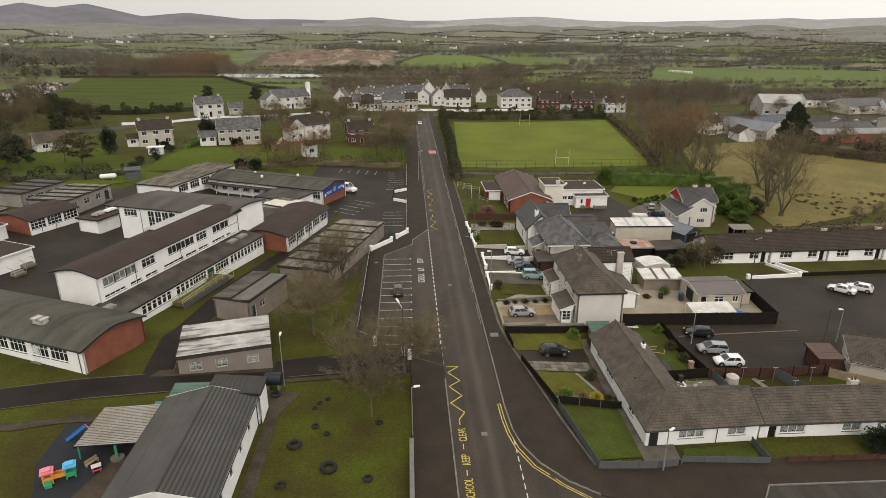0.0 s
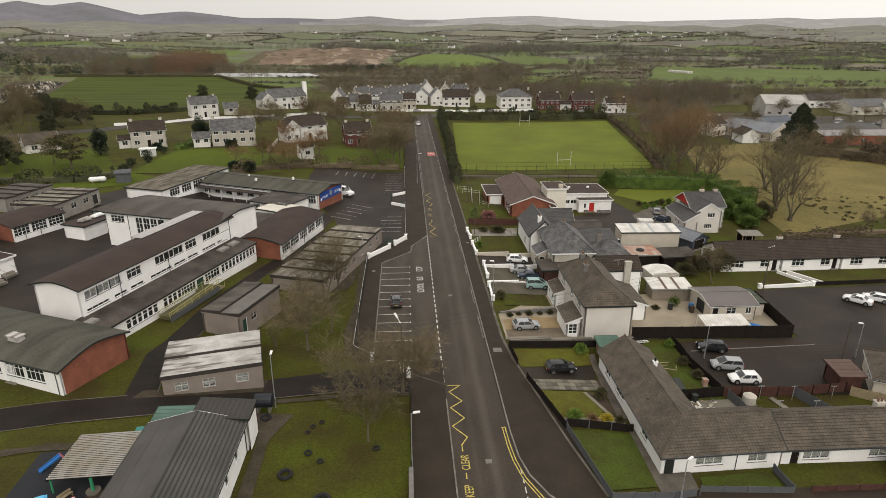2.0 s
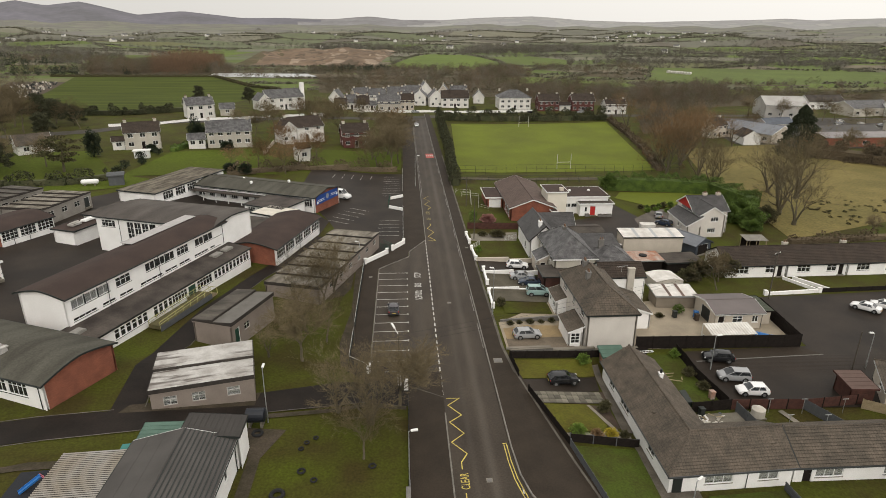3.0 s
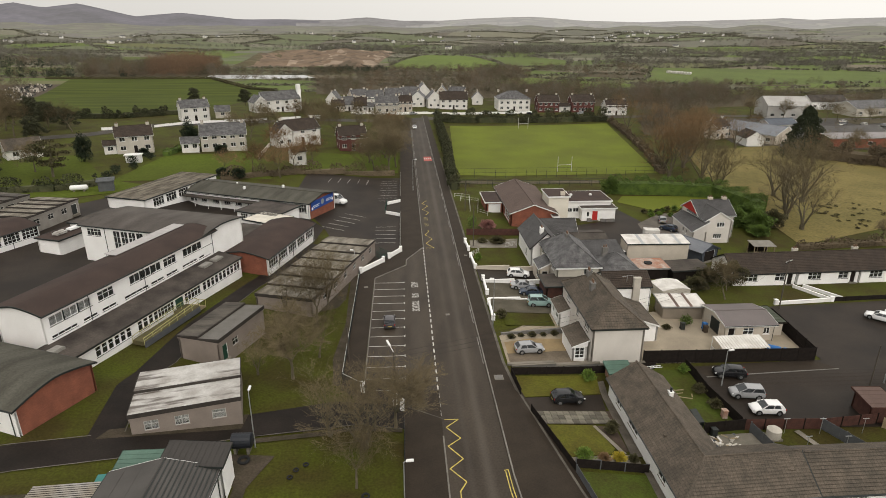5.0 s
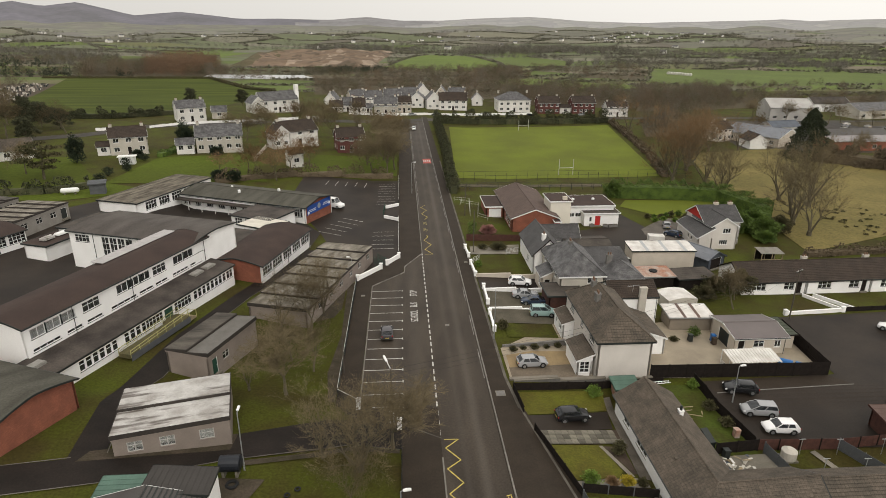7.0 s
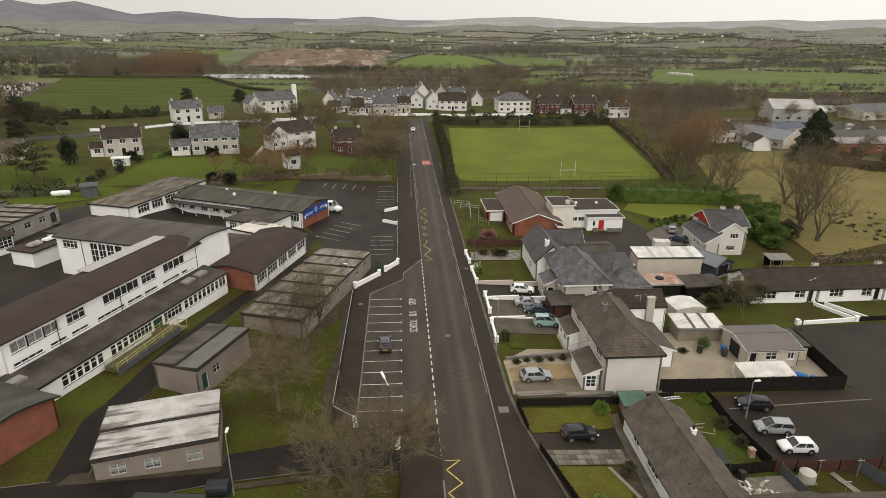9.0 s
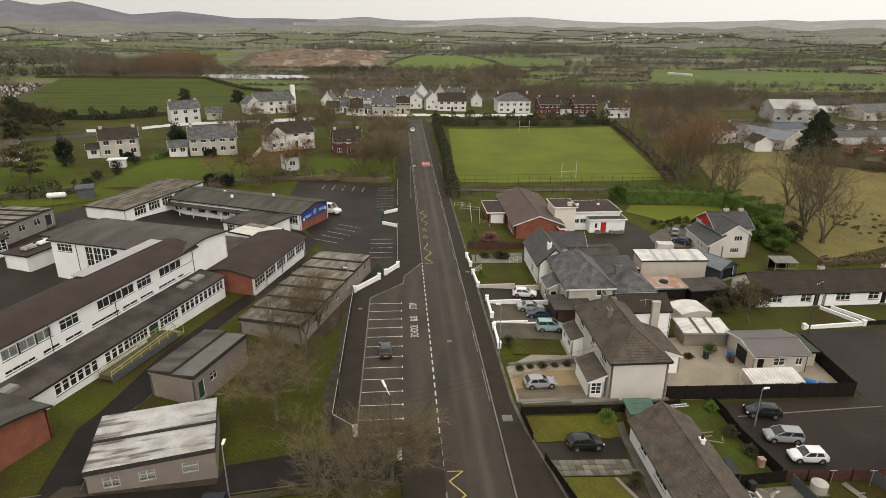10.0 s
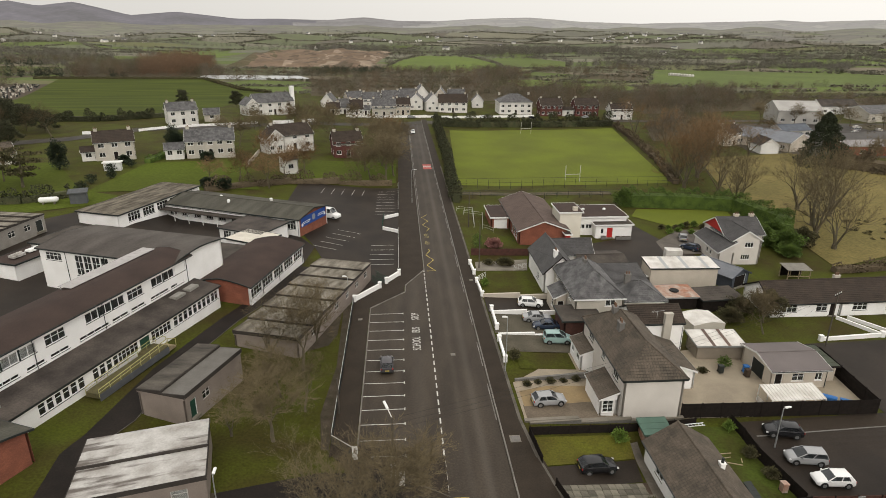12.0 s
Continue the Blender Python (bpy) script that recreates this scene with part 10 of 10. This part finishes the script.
FAR_BROWN = mat("brown_thicket", (0.15, 0.116, 0.076), 0.95, (0.105, 0.084, 0.056), 0.2, 0.5, 3, 0, pattern=island(0.6, 1.4), spec=0.1)
MIXED_HEDGE = mat("mixed_hedge_leaves", (0.080, 0.078, 0.042), 0.9, (0.048, 0.056, 0.027), 0.5, 0.5, 3, 0, pattern=island(0.5, 1.5), spec=0.2)
hedge("hedge", "tall clipped bright green hedge round the lawn", [(50.5, 160.5), (66, 159), (76.5, 155.5)], 3.8, 4.0, LEAF_HEDGE, 41, 420, 0.09)
hedge("hedge", "clipped green hedge beside the laurels", [(76.5, 155.5), (80, 141), (76, 135)], 3.6, 4.0, LEAF_HEDGE, 42, 420, 0.09)
hedge("roadside_hedge", "tall dark evergreen hedge along the road", [(9.6, 160), (9.8, 180), (11.2, 205), (11.5, 240), (12, 284)], 2.8, 4.0, MIXED_HEDGE, 43, 90, 0.2, ragged=0.7)
hedge("field_hedge", "dark shrub row behind the playing field", [(13, 283), (50, 286), (92, 290)], 4.4, 4.4, MIXED_HEDGE, 44, 110, 0.24, ragged=0.55)
hedge("field_hedge", "brown bare hedge along the playing field", [(74, 182), (82, 215), (88, 250), (93, 288)], 2.8, 2.2, FAR_BROWN, 45, 90, 0.2, ragged=0.6)
hedge("field_hedge", "brown thorn hedge at the pasture edge", [(74, 116), (100, 118.5), (125, 124)], 2.4, 1.9, FAR_BROWN, 46, 70, 0.2, ragged=0.7)
hedge("field_hedge", "dense brown hedge beyond the pasture", [(136, 206), (150, 192), (175, 170), (200, 150)], 10, 5.5, FAR_BROWN, 47, 130, 0.28, ragged=0.5)
hedge("field_hedge", "brown bare shrubs behind the school car park", [(-50, 163), (-32, 174.5), (-20, 177.5), (-6, 178)], 3.0, 2.4, FAR_BROWN, 48, 80, 0.2, ragged=0.7)
hedge("garden_hedge", "dark straggling hedge behind the cabins", [(-112, 149), (-96, 147), (-84, 150), (-77, 156)], 2.4, 2.6, MIXED_HEDGE, 54, 70, 0.24, ragged=0.6)
hedge("garden_hedge", "dark hedge beside the paddock", [(-74, 192), (-72, 203)], 2, 1.6, LEAF_HEDGE, 50, 40, 0.22)
hedge("roadside_hedge", "dark hedge below the green hill field", [(-205, 292), (-150, 268), (-120, 268), (-98, 282)], 4.4, 3.4, MIXED_HEDGE, 52, 110, 0.26, ragged=0.6)
hedge("field_hedge", "dark hedge on the far side of the hill field", [(-290, 535), (-158, 531), (-108, 442), (-85, 422)], 3, 1.6, LEAF_OLIVE, 53, 20, 0.4)


def stuff_mesh(name, label, category, clumps, material, seed, per, scale, twiggy=False):
    """Uncountable far growth: clumps of (x, y, z, width, height)."""
    rng = np.random.default_rng(seed)
    c = np.asarray(clumps, float)
    n = len(c)
    d = ball(rng, n * per, 1, 1, 1, 0.35).reshape(n, per, 3)
    p = c[:, None, :3] + d * np.stack([c[:, 3] / 2, c[:, 3] / 2, c[:, 4] / 2], 1)[:, None, :]
    p[:, :, 2] += (c[:, 4] / 2)[:, None]
    s = (c[:, 3] * scale)[:, None] * (0.5 + rng.random((n, per)))
    ob = new(name, tri_mesh(name, p.reshape(-1, 3), s.ravel(), material, seed, -2.5 if twiggy else 0.0, 0.28 if twiggy else 1.0))
    return tagged(ob, label, category, kind="stuff")


WINTER_WOOD = mat("winter_wood_twigs", (0.155, 0.124, 0.088), 1, (0.125, 0.102, 0.074), 0.03, 0.5, 0.5, 0, pattern=island(0.85, 1.15), spec=0.1)
RUSSET_WOOD = mat("russet_wood_twigs", (0.205, 0.132, 0.082), 1, (0.15, 0.105, 0.072), 0.03, 0.5, 0.5, 0, pattern=island(0.72, 1.25), spec=0.1)
# far hedge colour is lifted towards grey to imitate haze
HAZY_HEDGE = mat("hazy_hedge_leaves", (0.165, 0.162, 0.118), 1, (0.18, 0.168, 0.13), 0.02, 0.5, 0.5, 0, pattern=island(0.8, 1.2), spec=0.1)
fr = random.Random(12)
far_h, near_w, far_w, russet, ever = [], [], [], [], []
for a, b, kind_ in HEDGE_LINES:
    L = math.dist(a, b)
    r = math.hypot((a[0] + b[0]) / 2, (a[1] + b[1]) / 2)
    if abs((a[0] + b[0]) / 2) > 0.95 * r:
        continue
    stp = max(2.4, r / 240)
    num = max(1, int(L / stp))
    start = fr.random()
    for k in range(num):
        t = (k + fr.random()) / num
        x, y = a[0] + (b[0] - a[0]) * t, a[1] + (b[1] - a[1]) * t
        if any(inside(p, x, y) for p in CLEAR):
            continue
        wave = math.sin((t + start) * L / 37) + math.sin((t + start) * L / 17)
        if kind_ < 0.3 and wave > -0.3 or wave > 1.5:
            hh = fr.uniform(5, 9) * (1 if kind_ < 0.3 else 0.7)
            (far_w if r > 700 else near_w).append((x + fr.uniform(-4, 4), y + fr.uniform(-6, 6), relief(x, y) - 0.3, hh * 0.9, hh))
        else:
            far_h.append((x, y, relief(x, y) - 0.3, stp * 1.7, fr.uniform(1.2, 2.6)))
stuff_mesh("far_hedgerows", "hedgerows between distant fields, paled with haze", "hedgerow", far_h, HAZY_HEDGE, 61, 14, 0.22)


def wood(poly, count, h0, h1, out):
    xs, ys = [p[0] for p in poly], [p[1] for p in poly]
    made = 0
    while made < count:
        x, y = fr.uniform(min(xs), max(xs)), fr.uniform(min(ys), max(ys))
        if inside(poly, x, y):
            h = h0 + (h1 - h0) * fr.random() ** 1.6
            out.append((x, y, relief(x, y) - 0.3, h * fr.uniform(0.6, 0.9), h))
            made += 1


KINDS = {"near": near_w, "ever": ever, "russet": russet}
LITTER = bpy.data.materials["wood_litter"]
for poly, count, h0, h1, key in WOODS:
    wood(poly, count, h0, h1, KINDS[key])
    if min(p[1] for p in poly) < 420:
        sheet("wood_floor", poly, 0.12, LITTER, "brown leaf litter and scrub under the trees", "ground")
wood([(205, 680), (260, 664), (343, 650), (468, 655), (528, 728), (232, 770)], 330, 5, 9, far_w)
wood([(-430, 470), (-310, 500), (-300, 560), (-460, 590)], 80, 4, 10, near_w)
wood([(-420, 630), (-345, 640), (-360, 690), (-430, 690)], 16, 8, 16, ever)
wood([(-520, 700), (-330, 720), (-350, 790), (-560, 780)], 150, 7, 13, near_w)
wood([(-150, 500), (-50, 498), (-52, 528), (-120, 524)], 12, 3, 6, near_w)
wood([(-190, 580), (-80, 574), (-80, 600), (-190, 610)], 90, 4, 8, near_w)
wood([(-265, 720), (-215, 700), (-215, 770), (-275, 790)], 60, 5, 9, near_w)
wood([(430, 590), (700, 640), (760, 720), (520, 660)], 60, 5, 9, far_w)
wood([(90, 985), (290, 960), (340, 1120), (110, 1150)], 380, 8, 13, far_w)
wood([(130, 1180), (420, 1150), (470, 1330), (150, 1380)], 330, 8, 13, far_w)
wood([(-900, 1000), (-400, 900), (-380, 1000), (-900, 1100)], 200, 7, 11, far_w)
wood([(-180, 1130), (40, 1130), (40, 1260), (-180, 1280)], 260, 8, 13, far_w)
wood([(350, 860), (900, 860), (950, 930), (350, 900)], 260, 7, 12, far_w)
wood([(-600, 820), (-340, 790), (-350, 850), (-600, 880)], 160, 8, 13, far_w)
for k in range(95):
    az, r = fr.uniform(-0.75, 0.78), 880 * (2700 / 880) ** fr.random()
    x, y, w = r * math.sin(az), r * math.cos(az), fr.uniform(25, 0.085 * r)
    if not any(inside(p, x, y) for p in CLEAR):
        wood([(x - w, y - 14), (x + w, y - 18), (x + w * 0.8, y + 30), (x - w * 0.7, y + 24)], 12 + int(w * 0.22), 6, 12, far_w)
wood([(-200, 262), (-168, 240), (-160, 268), (-205, 290)], 45, 6, 10, ever)
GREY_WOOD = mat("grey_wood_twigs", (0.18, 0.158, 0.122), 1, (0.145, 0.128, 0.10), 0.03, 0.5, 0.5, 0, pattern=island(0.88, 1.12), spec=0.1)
OLIVE_WOOD = mat("ivied_wood_twigs", (0.115, 0.108, 0.062), 1, (0.09, 0.088, 0.05), 0.03, 0.5, 0.5, 0, pattern=island(0.75, 1.25), spec=0.1)
WARM_WOOD = mat("warm_wood_twigs", (0.18, 0.135, 0.09), 1, (0.15, 0.114, 0.078), 0.03, 0.5, 0.5, 0, pattern=island(0.8, 1.2), spec=0.1)
for q, (tone, ml) in enumerate((("brown", WINTER_WOOD), ("grey-brown", GREY_WOOD), ("ivy-green and brown", OLIVE_WOOD), ("warm brown", WARM_WOOD))):
    stuff_mesh("village_woods", tone + " leafless trees behind the village", "wood", near_w[q::4], ml, 62 + 20 * q, 400, 0.05, True)
# twig tones of the far woods, lightened with haze in the colour
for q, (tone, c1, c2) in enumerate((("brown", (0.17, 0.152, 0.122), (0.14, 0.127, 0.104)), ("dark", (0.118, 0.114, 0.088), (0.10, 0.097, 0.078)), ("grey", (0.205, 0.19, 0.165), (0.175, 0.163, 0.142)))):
    stuff_mesh("far_woods", tone + " leafless woods among far fields", "wood", far_w[q::3], mat("hazy_wood_twigs_" + tone, c1, 1, c2, 0.02, 0.5, 0.5, 0, pattern=island(0.85, 1.15), spec=0.1), 66 + 30 * q, 80, 0.12, True)
stuff_mesh("russet_wood", "russet-brown leafless copse beyond the green field", "wood", russet, RUSSET_WOOD, 67, 420, 0.045, True)
stuff_mesh("far_evergreens", "dark evergreen thickets among the winter woods", "wood", ever, mat("distant_evergreen_needles", (0.062, 0.070, 0.044), 0.9, (0.045, 0.052, 0.034), 0.1, 0.5, 2, 0, pattern=island(0.7, 1.3), spec=0.2), 63, 240, 0.06)

rush = [(fr.uniform(94, 126), fr.uniform(121, 147), 0, fr.uniform(0.4, 1.2), fr.uniform(0.3, 0.6)) for k in range(110)]
stuff_mesh("rush_tufts", "dark olive rush tufts in the rough pasture", "grass", [(x, y, terr(x, y), w, h) for x, y, z, w, h in rush], LEAF_OLIVE, 68, 90, 0.10)
bales = thing("silage_bales", "row of white wrapped silage bales", "bales", pose(252, 572, relief(252, 572), 0, 0, -63))
for k in range(9):
    part("bale", Geo().tube((-12 + 3 * k, -1.2, 1.0), (-12 + 3 * k, 1.2, 1.0), 1.3, n=10), METAL_WHITE, bales)

# distant farmsteads
for k in range(90):
    y = fr.uniform(1050, 2450)
    x = fr.uniform(-0.75, 0.8) * (y + 100)
    if k >= 60:
        y = fr.uniform(1750, 2480)
        x = fr.uniform(0.3, 0.52) * y
    if -300 < x < 0 and 640 < y < 1150:
        continue
    hm = thing("far_farmhouse", "tiny white farmhouse among distant fields", "house", pose(x, y, relief(x, y), 0, 0, fr.uniform(0, 180)), "far farmhouses")
    fl = fr.uniform(7, 14)
    part("wall", Geo().box(-fl / 2, fl / 2, -3.5, 3.5, -1, 4).face([(-fl / 2, 3.5, 4), (-fl / 2, -3.5, 4), (-fl / 2, 0, 6.5)]).face([(fl / 2, -3.5, 4), (fl / 2, 3.5, 4), (fl / 2, 0, 6.5)]), VILLAGE_WHITE, hm)
    part("roof", Geo().face([(-fl / 2, -3.8, 3.9), (fl / 2, -3.8, 3.9), (fl / 2, 0, 6.6), (-fl / 2, 0, 6.6)]).face([(fl / 2, 3.8, 3.9), (-fl / 2, 3.8, 3.9), (-fl / 2, 0, 6.6), (fl / 2, 0, 6.6)]), SLATE, hm)

# ---- graveyard on the far rise ----
gv = []
for k in range(420):
    yy_ = fr.uniform(296, 480)
    gv.append((-188 - (yy_ - 296) * 0.36 - fr.uniform(0, 26), yy_, fr.uniform(0.7, 1.5)))
for tone, ml in (("grey", CONCRETE), ("dark", STEEL_DARK), ("pale", RENDER_GREY)):
    g = Geo()
    for k, (x, y, h) in enumerate(gv):
        if k % 3 == ("grey", "dark", "pale").index(tone):
            g.add(Geo().box(-0.45, 0.45, -0.1, 0.1, -0.3, h).box(-0.5, 0.5, -1.8, -0.1, -0.3, 0.15), pose(x, y, relief(x, y), 0, 0, 20))
    ob = new("headstones", g.mesh("headstones"))
    ob.data.materials.append(ml)
    tagged(ob, tone + " headstones in rows on the slope", "graves", kind="stuff")
sheet("graveyard", [(-222, 288), (-184, 288), (-252, 484), (-292, 484)], 0.04, SOIL, "gravelled graveyard on the slope", "graveyard")

# ---- pieces of the ground: kerbstones and flagstones ----
kerb_mesh = Geo().box(-0.44, 0.44, -0.075, 0.075, -0.2, 0.125).mesh("kerbstone")
kerb_mesh.materials.append(mat("kerbstone_piece", (0.21, 0.195, 0.17), 0.85, (0.15, 0.14, 0.12), 1.5, 0.6, 10, 0.2, spread=0.22))


def kerbstones(parent_name, pts):
    par = bpy.data.objects[parent_name]
    for x0, y0, x1, y1, L, a in run_of(pts):
        n = max(1, int(L / 0.91))
        for k in range(n):
            t = (k + 0.5) / n
            x, y = x0 + (x1 - x0) * t, y0 + (y1 - y0) * t
            ob = new("kerbstone", kerb_mesh)
            ob.parent = par
            ob.matrix_local = pose(x, y, terr(x, y) + 0.003, 0, 0, a)


kerbstones("kerb_east", EAST_KERB[1:] + [])
kerbstones("kerb_east", [(6.2, 120), (6.2, 54)])
kerbstones("kerb_west_south", [(0, 36), (0, 60)])
kerbstones("kerb_lay_by", [(-8.6, 70.5), (-8.6, 102.2), (-3.4, 107.8), (-3.3, 110.5), (0, 117), (0, 130)])
flag_mesh = Geo().box(-0.36, 0.36, -0.36, 0.36, -0.04, 0.035).mesh("flagstone")
flag_mesh.materials.append(mat("flagstone_piece", (0.175, 0.158, 0.125), 0.9, (0.12, 0.112, 0.085), 1.2, 0.6, 10, 0.2, spread=0.42))
for i in range(13):
    for j in range(3):
        x, y = 10.9 + 0.75 * i, 62.15 + 0.75 * j + 0.11 * i
        if x + 0.3 * j < 19.4:
            ob = new("flagstone", flag_mesh)
            ob.parent = bpy.data.objects["garden_paving"]
            ob.matrix_local = pose(x, y, terr(x, y) + 0.055, 0, math.degrees(math.atan2(1.7, 11)), 8)
for mx, my, mw in ((7.35, 70.6, 1.1), (7.6, 112, 0.6), (3.4, 49.5, 0.6), (2.5, 88, 0.6), (-9.9, 98.5, 0.6)):
    mc = thing("access_cover", "square metal access cover set in a pale frame", "access cover", pose(mx, my, terr(mx, my) + (0.092 if mx > 6.2 or mx < -8 else 0.004)), "access covers")
    part("frame", Geo().box(-mw / 2, mw / 2, -mw / 2, mw / 2, 0, 0.006), CONCRETE, mc)
    part("lid", Geo().box(-mw / 2 + 0.08, mw / 2 - 0.08, -mw / 2 + 0.08, mw / 2 - 0.08, 0.0065, 0.012), KERB, mc)
